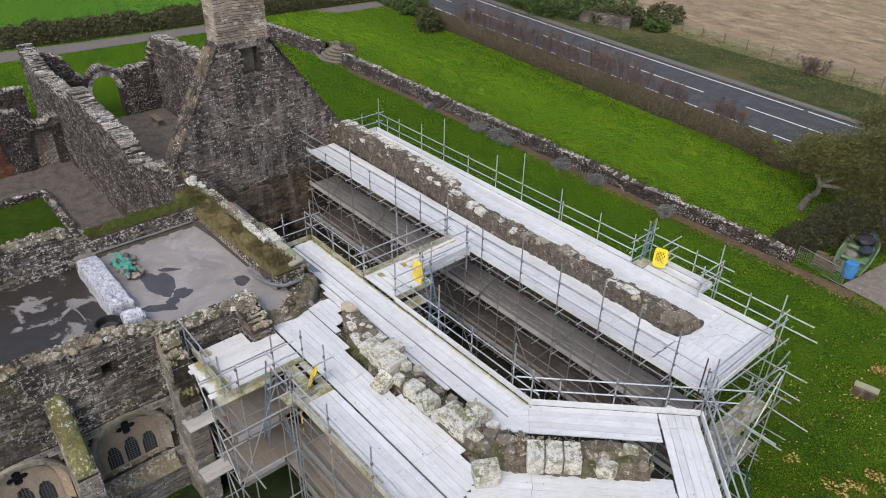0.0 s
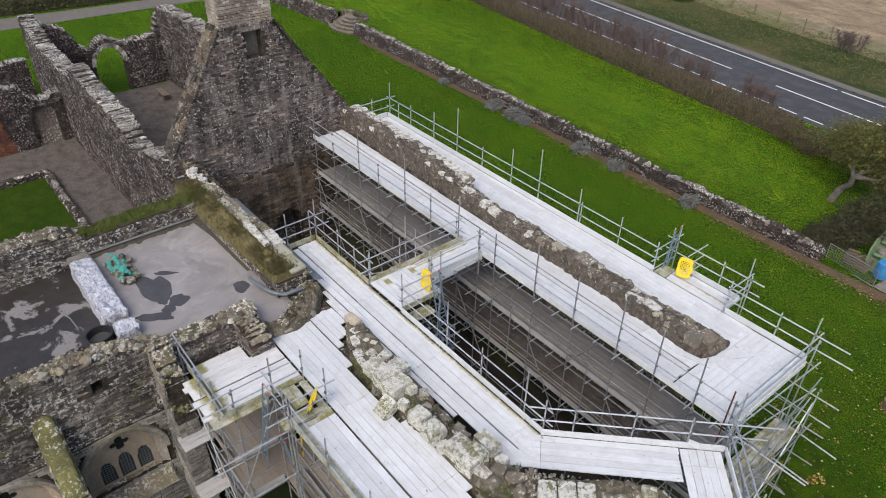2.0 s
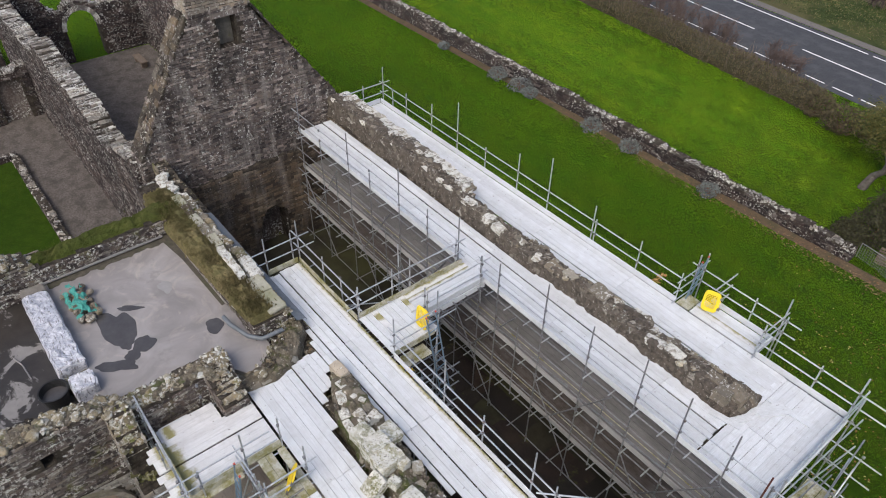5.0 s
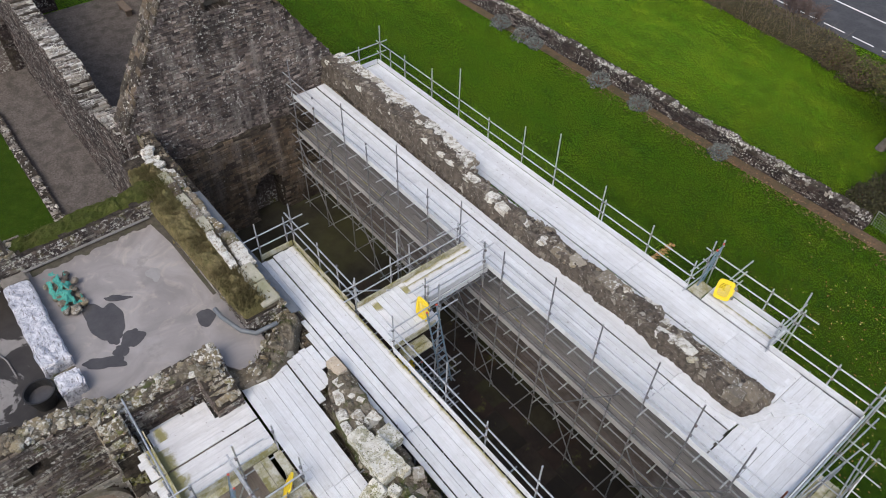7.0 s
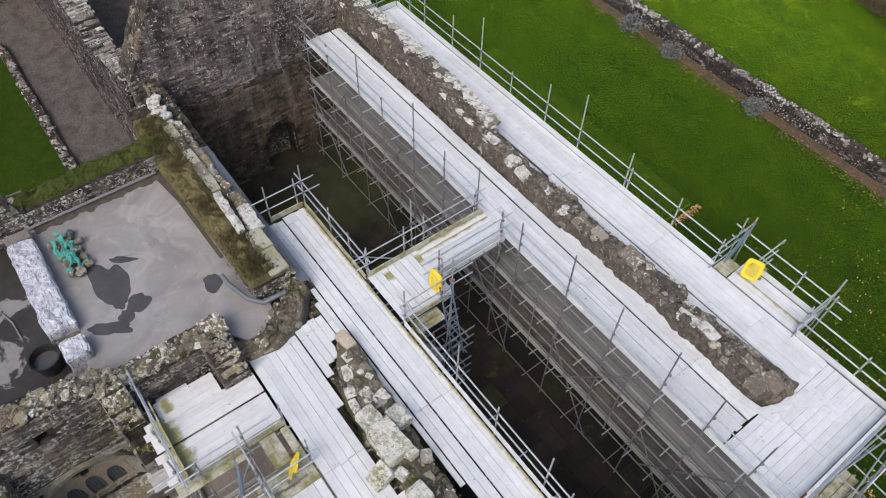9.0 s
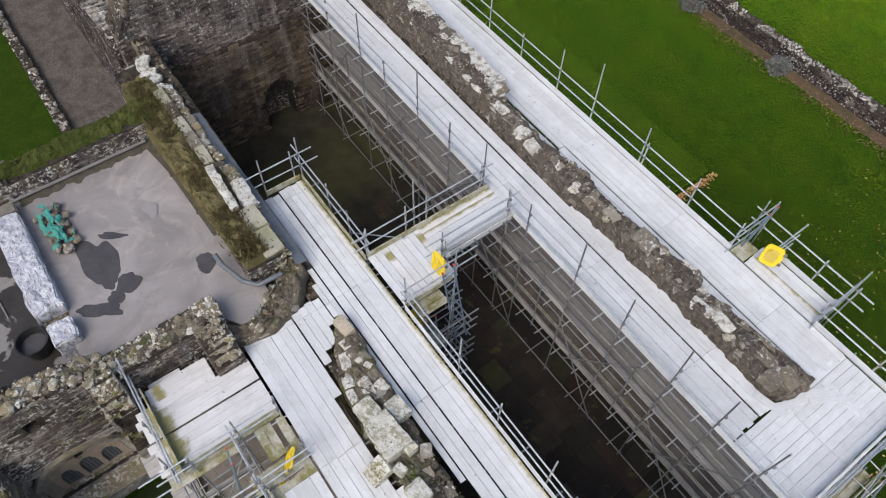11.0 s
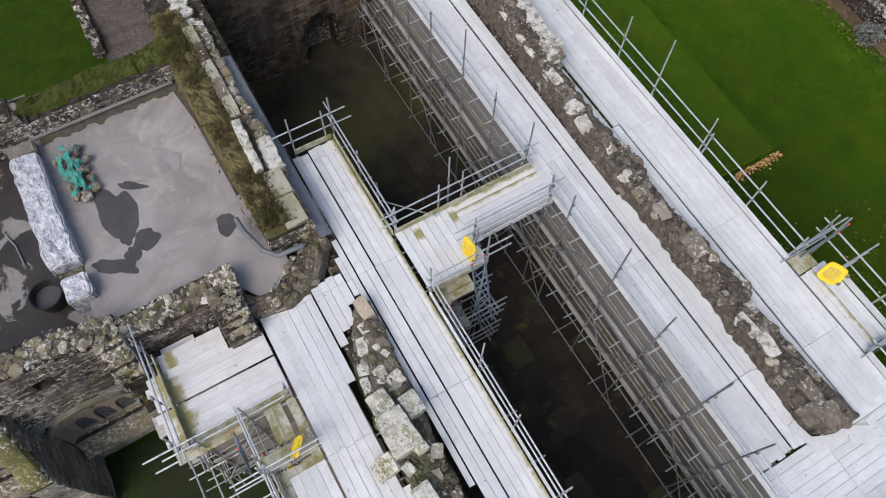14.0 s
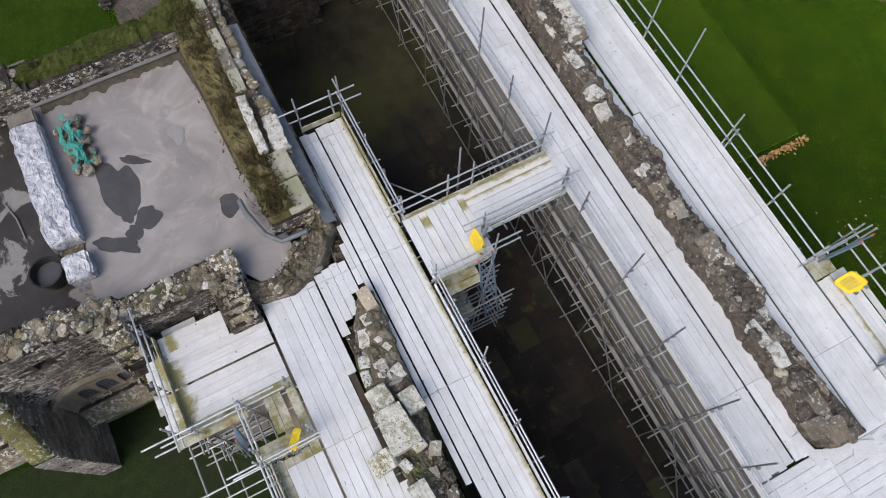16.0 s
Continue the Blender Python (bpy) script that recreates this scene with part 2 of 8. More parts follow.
M_LAWN = grass_material("lawn", (0.0150, 0.0375, 0.003), (0.0245, 0.0500, 0.003), (0.054, 0.074, 0.006), 1.0, 16, 0.056)
M_LAWN_UPPER = grass_material("upper_lawn", (0.0155, 0.0370, 0.003), (0.0260, 0.0510, 0.003), (0.068, 0.086, 0.007), 1.0, 16, 0.060)
M_LAWN_RAISED = grass_material("raised_lawn", (0.030, 0.066, 0.005), (0.045, 0.085, 0.006), (0.076, 0.106, 0.012), 0.6, 16, 0.060)
M_LAWN_CLOISTER = grass_material("cloister_lawn", (0.028, 0.062, 0.006), (0.043, 0.080, 0.008), (0.078, 0.102, 0.014), 0.0, 16)
M_TURF = grass_material("wall_turf", (0.125, 0.112, 0.042), (0.27, 0.215, 0.120), (0.085, 0.115, 0.026), 0.0, 7)
M_COBBLE = stone_material("lichened_cobble", False, (0.13, 0.108, 0.075), (0.26, 0.225, 0.155), (0.42, 0.385, 0.30), 0.52, 0.14, (0.25, 0.195, 0.115), 0.5, 0.0, 0.5)
M_FIELD = grass_material("far_pasture", (0.022, 0.060, 0.008), (0.034, 0.080, 0.010), (0.055, 0.10, 0.016), 0.5)


def plain(name, c1, c2, scale, rough=0.9, bump=0.4, dist=0.02, c4=None, spec=0.2):
    k = Mat(name, rough, spec=spec)
    p = k.pos()
    c = k.mix(k.ramp(k.noise(p, scale, 6, 0.7), (0.3, 0.0), (0.7, 1.0)), c1, c2)
    if c4:
        c = k.mix(k.ramp(k.noise(p, scale * 0.13, 4), (0.45, 0.0), (0.65, 0.8)), c, c4)
    k.color(c)
    k.bump(k.noise(p, scale * 3, 5, 0.8), bump, dist)
    return k.m


M_ASPHALT = plain("asphalt", (0.040, 0.041, 0.046), (0.062, 0.063, 0.070), 7, 0.85, 0.3, 0.01, (0.075, 0.076, 0.08))
M_GRAVEL = plain("gravel", (0.050, 0.043, 0.039), (0.165, 0.145, 0.132), 11, 0.95, 0.9, 0.03, (0.058, 0.050, 0.045))
M_PATH = plain("pale_track", (0.085, 0.076, 0.070), (0.165, 0.152, 0.142), 9, 0.95, 0.4, 0.02, (0.15, 0.13, 0.11))
M_SLAB = plain("mortared_slab", (0.25, 0.24, 0.185), (0.38, 0.365, 0.305), 5, 0.92, 0.5, 0.02, (0.20, 0.20, 0.10))
# grass tone darkened to hold the shade of chapel and scaffold
M_SHADE_GRASS = plain("trodden_damp_grass", (0.008, 0.016, 0.004), (0.022, 0.036, 0.009), 3, 0.95, 0.8, 0.05, (0.020, 0.022, 0.011))
M_PAINT = plain("road_paint", (0.55, 0.55, 0.54), (0.75, 0.75, 0.73), 30, 0.7, 0.1, 0.005)


def stubble_material():
    """Cut corn stalks in long swaths with bare strips and green weeds."""
    k = Mat("stubble_field", 0.95, spec=0.1)
    p, w = k.pos(), k.pos((0.6, 1.15, 1))
    c = k.mix(k.ramp(k.noise(w, 0.5, 6, 0.7, 0.5), (0.36, 0.0), (0.64, 1.0)), (0.16, 0.118, 0.076), (0.36, 0.285, 0.185))
    c = k.mix(k.ramp(k.noise(p, 0.09, 4, 0.6, 0.8), (0.44, 0.0), (0.60, 0.75)), c, (0.24, 0.175, 0.12))
    c = k.mix(k.ramp(k.noise(w, 0.16, 4, 0.6), (0.62, 0.0), (0.70, 0.7)), c, (0.15, 0.17, 0.05))
    c = k.mix(k.ramp(k.noise(p, 2.6, 6, 0.8), (0.32, 0.65), (0.55, 0.0)), c, k.mix(0.6, c, (0.05, 0.035, 0.022)))
    k.color(c)
    k.bump(k.noise(p, 5, 5, 0.8), 0.8, 0.1)
    return k.m


M_STUBBLE = stubble_material()
M_ROUGH = plain("rough_verge", (0.020, 0.040, 0.008), (0.066, 0.084, 0.022), 1.0, 0.95, 1.0, 0.3, (0.13, 0.11, 0.050))
M_STRAW = plain("dry_grass", (0.09, 0.080, 0.040), (0.29, 0.235, 0.145), 1.1, 0.95, 0.9, 0.15, (0.16, 0.16, 0.06))
M_BED = plain("leaf_litter_bed", (0.050, 0.038, 0.026), (0.165, 0.112, 0.070), 9, 0.95, 0.9, 0.05, (0.06, 0.055, 0.03))
M_SILT = plain("roof_silt", (0.045, 0.040, 0.032), (0.10, 0.088, 0.07), 5, 0.85, 0.6, 0.03, (0.06, 0.065, 0.025))
# near-black floor tones with olive patches
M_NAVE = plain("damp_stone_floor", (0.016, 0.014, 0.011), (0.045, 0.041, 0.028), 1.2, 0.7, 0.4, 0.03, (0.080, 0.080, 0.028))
M_CONCRETE = plain("concrete_pad", (0.12, 0.108, 0.095), (0.21, 0.19, 0.17), 3, 0.9, 0.3, 0.01)


# ---- builders ----
class Acc:
    """Collects many small solids into one mesh."""

    def __init__(self):
        self.v, self.f = [], []

    def hexa(self, pts):
        o = len(self.v)
        self.v += [tuple(p) for p in pts]
        self.f += [(o, o + 3, o + 2, o + 1), (o + 4, o + 5, o + 6, o + 7), (o, o + 1, o + 5, o + 4), (o + 1, o + 2, o + 6, o + 5), (o + 2, o + 3, o + 7, o + 6), (o + 3, o, o + 4, o + 7)]

    def box(self, x0, x1, y0, y1, z0, z1, j=0.0, taper=0.0):
        r = (lambda: random.uniform(-j, j)) if j else (lambda: 0.0)
        t = taper
        self.hexa([(x0 + r(), y0 + r(), z0), (x1 + r(), y0 + r(), z0), (x1 + r(), y1 + r(), z0), (x0 + r(), y1 + r(), z0),
                   (x0 + t + r(), y0 + t + r(), z1 + r()), (x1 - t + r(), y0 + t + r(), z1 + r()), (x1 - t + r(), y1 - t + r(), z1 + r()), (x0 + t + r(), y1 - t + r(), z1 + r())])

    def mesh(self, name, mat, smooth=False):
        me = bpy.data.meshes.new(name)
        me.from_pydata(self.v, [], self.f)
        me.materials.append(mat)
        if smooth:
            me.shade_smooth()
        return me


def thing(name, label, category, group="", kind="", loc=(0, 0, 0)):
    ob = new(name)
    ob.location = loc
    ob.empty_display_size = 0.2
    return tagged(ob, label, category, group, kind)


def piece(name, me, parent, m=None, label="", kind=""):
    """A mesh object under a thing or part, at m in the parent's space."""
    ob = new(name, me)
    ob.parent = parent
    if m is not None:
        ob.matrix_basis = m
    return tagged(ob, label, kind=kind)


def part(name, bm, mat, parent, label="", kind=""):
    me = bpy.data.meshes.new(name)
    bm.to_mesh(me)
    bm.free()
    me.materials.append(mat)
    return piece(name, me, parent, None, label, kind)


def box_bm(dx, dy, dz, bevel=0.0, at=(0, 0, 0)):
    bm = bmesh.new()
    bmesh.ops.create_cube(bm, size=1, matrix=Matrix.Translation(at) @ Matrix.Diagonal((dx, dy, dz, 1)))
    if bevel:
        bmesh.ops.bevel(bm, geom=bm.edges[:], offset=bevel, segments=1, affect="EDGES")
    return bm


def sheet(name, pts, z, mat, label, category, thick=0.0):
    """A level sheet with the outline pts, as a piece of the setting."""
    bm = bmesh.new()
    face = bm.faces.new([bm.verts.new((x, y, z)) for x, y in pts])
    bmesh.ops.recalc_face_normals(bm, faces=bm.faces[:])
    if face.normal.z < 0:
        face.normal_flip()
    if thick:
        g = bmesh.ops.extrude_face_region(bm, geom=[face])
        bmesh.ops.translate(bm, vec=(0, 0, -thick), verts=[v for v in g["geom"] if isinstance(v, bmesh.types.BMVert)])
        bmesh.ops.recalc_face_normals(bm, faces=bm.faces[:])
    me = bpy.data.meshes.new(name)
    bm.to_mesh(me)
    bm.free()
    me.materials.append(mat)
    return tagged(new(name, me), label, category, kind="structure")


def unit_tube():
    bm = bmesh.new()
    bmesh.ops.create_cone(bm, cap_ends=True, segments=10, radius1=0.0245, radius2=0.0245, depth=1.0)
    return bm


TUBES = {}
for key, m in (("new", M_STEEL), ("old", M_STEEL_OLD), ("rust", M_RUST), ("green", M_GREENPIPE)):
    b = unit_tube()
    me = bpy.data.meshes.new("tube")
    b.to_mesh(me)
    b.free()
    me.materials.append(m)
    TUBES[key] = me
b = box_bm(0.085, 0.075, 0.10, 0.018)
COUPLER = bpy.data.meshes.new("coupler")
b.to_mesh(COUPLER)
b.free()
COUPLER.materials.append(M_COUPLER)


def tube(parent, name, p, q, kind="new", thick=1.0):
    p, q = Vector(p), Vector(q)
    d = q - p
    m = Matrix.Translation((p + q) / 2) @ d.to_track_quat("Z", "Y").to_matrix().to_4x4() @ Matrix.Diagonal((thick, thick, d.length, 1))
    return piece(name, TUBES[kind], parent, m)


def coupler(parent, p, a=0.0):
    ob = piece("coupler", COUPLER, parent, Matrix.Translation(p) @ Euler((random.uniform(-0.2, 0.2), 0.1, a + random.uniform(-0.3, 0.3))).to_matrix().to_4x4())
    ob.matrix_parent_inverse = parent.matrix_basis.inverted()


BOARDS = {}


def board_mesh(mat):
    """A scaffold board of unit length and width, with eased edges and sawn ends."""
    if mat.name not in BOARDS:
        bm = bmesh.new()
        bmesh.ops.create_cube(bm, size=1, matrix=Matrix.Diagonal((1, 1, 0.038, 1)))
        long_edges = [e for e in bm.edges if abs(e.verts[0].co.x - e.verts[1].co.x) > 0.5 and e.verts[0].co.z > 0]
        bmesh.ops.bevel(bm, geom=long_edges, offset=0.006, segments=1, affect="EDGES")
        me = bpy.data.meshes.new("board")
        bm.to_mesh(me)
        bm.free()
        me.materials.append(mat)
        BOARDS[mat.name] = me
    return BOARDS[mat.name]


def board(parent, cx, cy, z, length, width=0.222, turn=0.0, mat=None, name="board", sag=0.5, upright=False):
    """A board with its top at z (or its foot at z, stood on edge as a toe board)."""
    m = Matrix.Translation((cx, cy, z - 0.019 if not upright else z + width / 2)) @ Matrix.Rotation(turn, 4, "Z")
    m = m @ Euler((radians(90) if upright else radians(random.uniform(-sag, sag)), radians(random.uniform(-0.12, 0.12)), radians(random.uniform(-0.1, 0.1)))).to_matrix().to_4x4()
    return piece(name, board_mesh(mat or M_BOARD), parent, m @ Matrix.Diagonal((length, width, 1, 1)))


def deck(parent, rows, z, frame_m=None, mat=None, step=0.23, first=0.0, edge_moss=None, gap=0.0):
    """Rows of boards along x. rows: (y, [(x0, x1), ...]); frame_m turns and shifts the whole deck."""
    turn = frame_m.to_euler().z if frame_m else 0.0
    ys = [r[0] for r in rows]
    wide = [min([abs(y - q) for q in ys if abs(y - q) > 0.15] + [step + 0.02]) for y in ys]
    for i, (y, runs) in enumerate(rows):
        for x0, x1 in runs:
            a = x0
            cut = first + (0.0 if i % 7 else 0.03)
            while a < x1 - 0.05:
                k = math.floor((a - cut) / 3.92 + 1e-4) + 1
                e = min(x1, cut + k * 3.92)
                if e - a > 0.12:
                    c = Vector(((a + e) / 2, y, z + random.uniform(-0.006, 0.006)))
                    if frame_m:
                        c = frame_m @ c
                    mm = mat
                    if edge_moss and random.random() < edge_moss(i, y, (a + e) / 2):
                        mm = M_BOARD_EDGE if y > 9 else M_BOARD_MOSS
                    board(parent, c.x, c.y, c.z, e - a - 0.010, wide[i] - gap * random.uniform(0.5, 1.6) - random.choice((0.002, 0.003, 0.004, 0.006, 0.009, 0.014)), turn, mm)
                a = e


def rows_between(y0, y1, x0, x1, step=0.23):
    n = max(1, round((y1 - y0) / step))
    return [(y0 + (i + 0.5) * (y1 - y0) / n, [(x0 + random.uniform(-0.03, 0.03), x1 + random.uniform(-0.03, 0.03))]) for i in range(n)]


def toe(parent, p, q, z, mat=None):
    """Toe boards on edge from p to q, in lengths."""
    p, q = Vector((*p, 0)), Vector((*q, 0))
    d = q - p
    n = max(1, math.ceil(d.length / 3.92))
    for i in range(n):
        c = p + d * ((i + 0.5) / n)
        board(parent, c.x, c.y, z, d.length / n - 0.01, 0.222, math.atan2(d.y, d.x), mat, "toe_board", upright=True)


def rails(parent, p, q, z, over=(0.25, 0.25), kind="new", heights=(0.54, 1.05), z2=None):
    p, q = Vector((*p, z)), Vector((*q, z))
    u = (q - p).normalized()
    for h in heights:
        o = (random.uniform(0.6, 1.2) * over[0], random.uniform(0.6, 1.2) * over[1])
        tube(parent, "guard_rail", p - u * o[0] + Vector((0, 0, h)), q + u * o[1] + Vector((0, 0, h + random.uniform(-0.02, 0.02))), kind)


# ---- rubble walls ----
def boulder_meshes(mat, n=9, square=3.0, rough=0.2, detail=2):
    """Rounded, faceted field stones inside a unit cube."""
    out = []
    for i in range(n):
        bm = bmesh.new()
        bmesh.ops.create_icosphere(bm, subdivisions=detail, radius=1)
        shift = Vector((i * 7.3, i * 3.1, len(mat.name) * 1.7))
        flats = [(Vector([random.gauss(0, 1) for _ in range(3)]).normalized(), random.uniform(0.34, 0.46)) for _ in range(5)]
        for v in bm.verts:
            d = v.co.normalized()
            r = 0.5 * (abs(d.x) ** square + abs(d.y) ** square + abs(d.z) ** square) ** (-1 / square)
            q = d * (r * (1 + rough * noise.noise(d * 1.6 + shift) + 0.5 * rough * noise.noise(d * 4.0 + shift)))
            for nn, h in flats:
                over = q.dot(nn) - h
                if over > 0:
                    q -= nn * (over * 0.85)
            v.co = q
        me = bpy.data.meshes.new("stone")
        bm.to_mesh(me)
        bm.free()
        me.materials.append(mat)
        out.append(me)
    return out


def rock_meshes(mat, n=7, edge=0.13, jit=0.085, cuts=0):
    out = []
    for i in range(n):
        bm = bmesh.new()
        bmesh.ops.create_cube(bm, size=1)
        if cuts:
            bmesh.ops.subdivide_edges(bm, edges=bm.edges[:], cuts=cuts, use_grid_fill=True)
            for v in bm.verts:
                q = v.co.copy()
                hard = sum(1 for c in q if abs(c) > 0.49)
                v.co *= 1.0 - (0.015 if hard == 2 else 0.045 if hard == 3 else 0.0) - random.uniform(0, edge) * (hard > 1)
                v.co += Vector([jit * noise.noise(q * 2.4 + Vector((i * 9.0, k * 5.0, 0))) for k in range(3)])
        else:
            bmesh.ops.bevel(bm, geom=bm.edges[:], offset=edge, segments=1, affect="EDGES")
            for v in bm.verts:
                v.co += Vector([random.uniform(-jit, jit) for _ in range(3)])
        me = bpy.data.meshes.new("stone")
        bm.to_mesh(me)
        bm.free()
        me.materials.append(mat)
        out.append(me)
    return out


ROCK_TOP, ROCK_WHITE, ROCK_BLOCK = boulder_meshes(M_TOPSTONE, 10, 3.4), boulder_meshes(M_WHITESTONE, 10, 4.5, 0.22), rock_meshes(M_BLOCK, 9, 0.025, 0.05, 3)
ROCK_SLABWHITE = rock_meshes(M_WHITESTONE, 9, 0.09, 0.13, 2)
ROCK_SLABBY = rock_meshes(M_TOPSTONE, 7, 0.05, 0.10, 2)
ROCK_TAN = rock_meshes(M_TAN, 2, 0.04, 0.06, 2)
ROCK_COBBLE = boulder_meshes(M_COBBLE, 10, 2.8)


def stone(parent, at, size, turn=0.0, rocks=None, tilt=6.0, name="stone"):
    m = Matrix.Translation(at) @ Euler((radians(random.uniform(-tilt, tilt)), radians(random.uniform(-tilt, tilt)), turn)).to_matrix().to_4x4()
    return piece(name, random.choice(rocks or ROCK_TOP), parent, m @ Matrix.Diagonal((*size, 1)))


def wall(name, p0, p1, thick, z0, top, label, mat=None, faces=(1, -1), hole=None, course=(0.11, 0.20), length=(0.2, 0.55), step=0.3, proud=0.05, top_rubble=0.3, ends=True, category="wall", top_mat=None, joint=0.005, slabs=False):
    """A rubble wall from p0 to p1 (its middle line): a solid core in narrow columns, so that openings go through it,
    and coursed facing stones that stand proud of it. top(s) is its height at s metres; hole(s, z) is true in an opening."""
    p0, p1 = Vector((*p0, 0)), Vector((*p1, 0))
    d = p1 - p0
    size = d.length
    u = d.normalized()
    n = Vector((-u.y, u.x, 0))
    half = thick / 2

    def at(s, off, z):
        q = p0 + u * s + n * off
        return (q.x, q.y, z)

    core = Acc()
    cols = max(1, round(size / step))
    for i in range(cols):
        a, e = size * i / cols, size * (i + 1) / cols
        mid = (a + e) / 2
        t = top(mid) + random.uniform(-0.05, 0.05)
        spans = [(z0, t)]
        if hole:
            spans, inside, start = [], False, z0
            z = z0
            while z < t:
                solid = not hole(mid, z)
                if solid and not inside:
                    start, inside = z, True
                if not solid and inside:
                    spans.append((start, z))
                    inside = False
                z += 0.06
            if inside:
                spans.append((start, t))
        for s0, s1 in spans:
            if s1 - s0 < 0.03:
                continue
            jo = [random.uniform(-0.03, 0.03) for _ in range(4)]
            core.hexa([at(a, -half, s0), at(e, -half, s0), at(e, half, s0), at(a, half, s0),
                       at(a, -half, s1 + jo[0]), at(e, -half, s1 + jo[1]), at(e, half, s1 + jo[2]), at(a, half, s1 + jo[3])])
    ob = new(name, core.mesh(name, M_CORE))
    tagged(ob, label, category, kind="structure")
    face, crest = Acc(), Acc()

    def facing(length_of, place, top_of, hole_of):
        z = z0
        while z < 30:
            h = random.uniform(*course)
            s = random.uniform(-0.2, 0.0)
            any_left = False
            while s < length_of:
                w = random.uniform(*length)
                mid = min(max(s + w / 2, 0.01), length_of - 0.01)
                lim = top_of(mid)
                if z + h * 0.6 < lim:
                    any_left = True
                    if not (hole_of and (hole_of(mid, z + h / 2) or hole_of(max(s, 0), z + h / 2) or hole_of(min(s + w, length_of), z + h / 2))):
                        o = random.uniform(0.25, 1.0) * proud
                        a, e = max(s, -0.02), min(s + w, length_of + 0.02)
                        g = joint
                        j = lambda: random.uniform(-0.012, 0.012)
                        wa, we = [0.10 * noise.noise((q * 0.55, z * 0.5, size)) + 0.03 * noise.noise((q * 2.1, z, size + 3)) for q in (a, e)]
                        lo, hi = z + g, z + h * random.uniform(0.86, 1.0) - g
                        k2 = 1.7 * g
                        face.hexa([place(a + g + j(), -0.03, lo + wa), place(e - g + j(), -0.03, lo + we), place(e - g + j(), -0.03, hi + we), place(a + g + j(), -0.03, hi + wa),
                                   place(a + k2 + j(), o, lo + g + wa), place(e - k2 + j(), o + j(), lo + g + we), place(e - k2 + j(), o, hi - g + we + j()), place(a + k2 + j(), o + j(), hi - g + wa)])
                s += w
            z += h
            if not any_left:
                break

    for side in faces:
        facing(size, lambda s, o, z, side=side: at(s, side * (half + o), z), top, hole)
    if ends:
        for s_end, sg in ((0.0, -1), (size, 1)):
            facing(thick, lambda s, o, z, s_end=s_end, sg=sg: at(s_end + sg * o, s - half, z), lambda s, s_end=s_end: top(min(max(s_end, 0.05), size - 0.05)), None)
    if slabs:
        s = 0.0
        while s < size:
            w = random.uniform(0.09, 0.19)
            off = -half - random.uniform(0.0, 0.05)
            while off < half - 0.08:
                d = random.uniform(0.18, 0.5)
                e = min(off + d, half + random.uniform(0.0, 0.06))
                zt = top(min(s + w / 2, size)) - 0.08
                if not (hole and hole(min(s + w / 2, size), zt)):
                    h1 = 0.08 + random.uniform(0.0, 0.09)
                    j = lambda: random.uniform(-0.018, 0.018)
                    r = [(s, off), (s + w, off), (s + w, e), (s, e)]
                    crest.hexa([at(a1 + j(), b1 + j(), zt) for a1, b1 in r] + [at(a1 + (0.012 if a1 == s else -0.012) + j(), b1 + j(), zt + h1 + j()) for a1, b1 in r])
                off = e + 0.01
            s += w
    elif top_rubble:
        for _ in range(int(size * thick * 42)):
            s, off = random.uniform(0, size), random.uniform(-half + 0.04, half - 0.04)
            if hole and hole(s, top(s) - 0.05):
                continue
            w = random.uniform(0.04, 0.15)
            wd = w * random.uniform(0.45, 0.85)
            zt = top(s) - 0.10
            hh = 0.10 + (0.02 + random.random() ** 1.8 * 0.55) * top_rubble * min(1.0, thick)
            t = random.gauss(0, 0.7)
            j = lambda: random.uniform(-0.025, 0.025)
            q = [(s + (a1 * w * math.cos(t) - b1 * wd * math.sin(t)), off + (a1 * w * math.sin(t) + b1 * wd * math.cos(t))) for a1, b1 in ((-1, -1), (1, -1), (1, 1), (-1, 1))]
            sl = random.uniform(-0.06, 0.06)
            crest.hexa([at(qs, qo, zt) for qs, qo in q] + [at(s + (qs - s) * 0.78 + j(), off + (qo - off) * 0.78 + j(), zt + hh + j() + (sl if n1 in (1, 2) else -sl)) for n1, (qs, qo) in enumerate(q)])
    if crest.v:
        piece("top_stones", crest.mesh("top_stones", top_mat or mat or M_RUBBLE), ob, None, "loose pale stones along the wall top", "stuff")
    piece("facing_stones", face.mesh("facing_stones", mat or M_RUBBLE), ob, None, "coursed dark rubble stones", "stuff")
    return ob


def ragged(base, amp=0.25, size=1.3, seed=0.0, steps=0.0):
    """A broken wall top round the height base (a number or a function of s)."""
    def f(s):
        b = base(s) if callable(base) else base
        v = noise.noise((s / size, seed, 0.3)) + 0.5 * noise.noise((s / size * 2.7, seed, 4.1))
        v *= amp
        if steps:
            v = round(v / steps) * steps
        return b + v
    return f


def pick(stops):
    """Straight lines between (s, value) stops."""
    def f(s):
        if s <= stops[0][0]:
            return stops[0][1]
        for (a, va), (b, vb) in zip(stops, stops[1:]):
            if s <= b:
                return va + (vb - va) * (s - a) / max(b - a, 1e-6)
        return stops[-1][1]
    return f


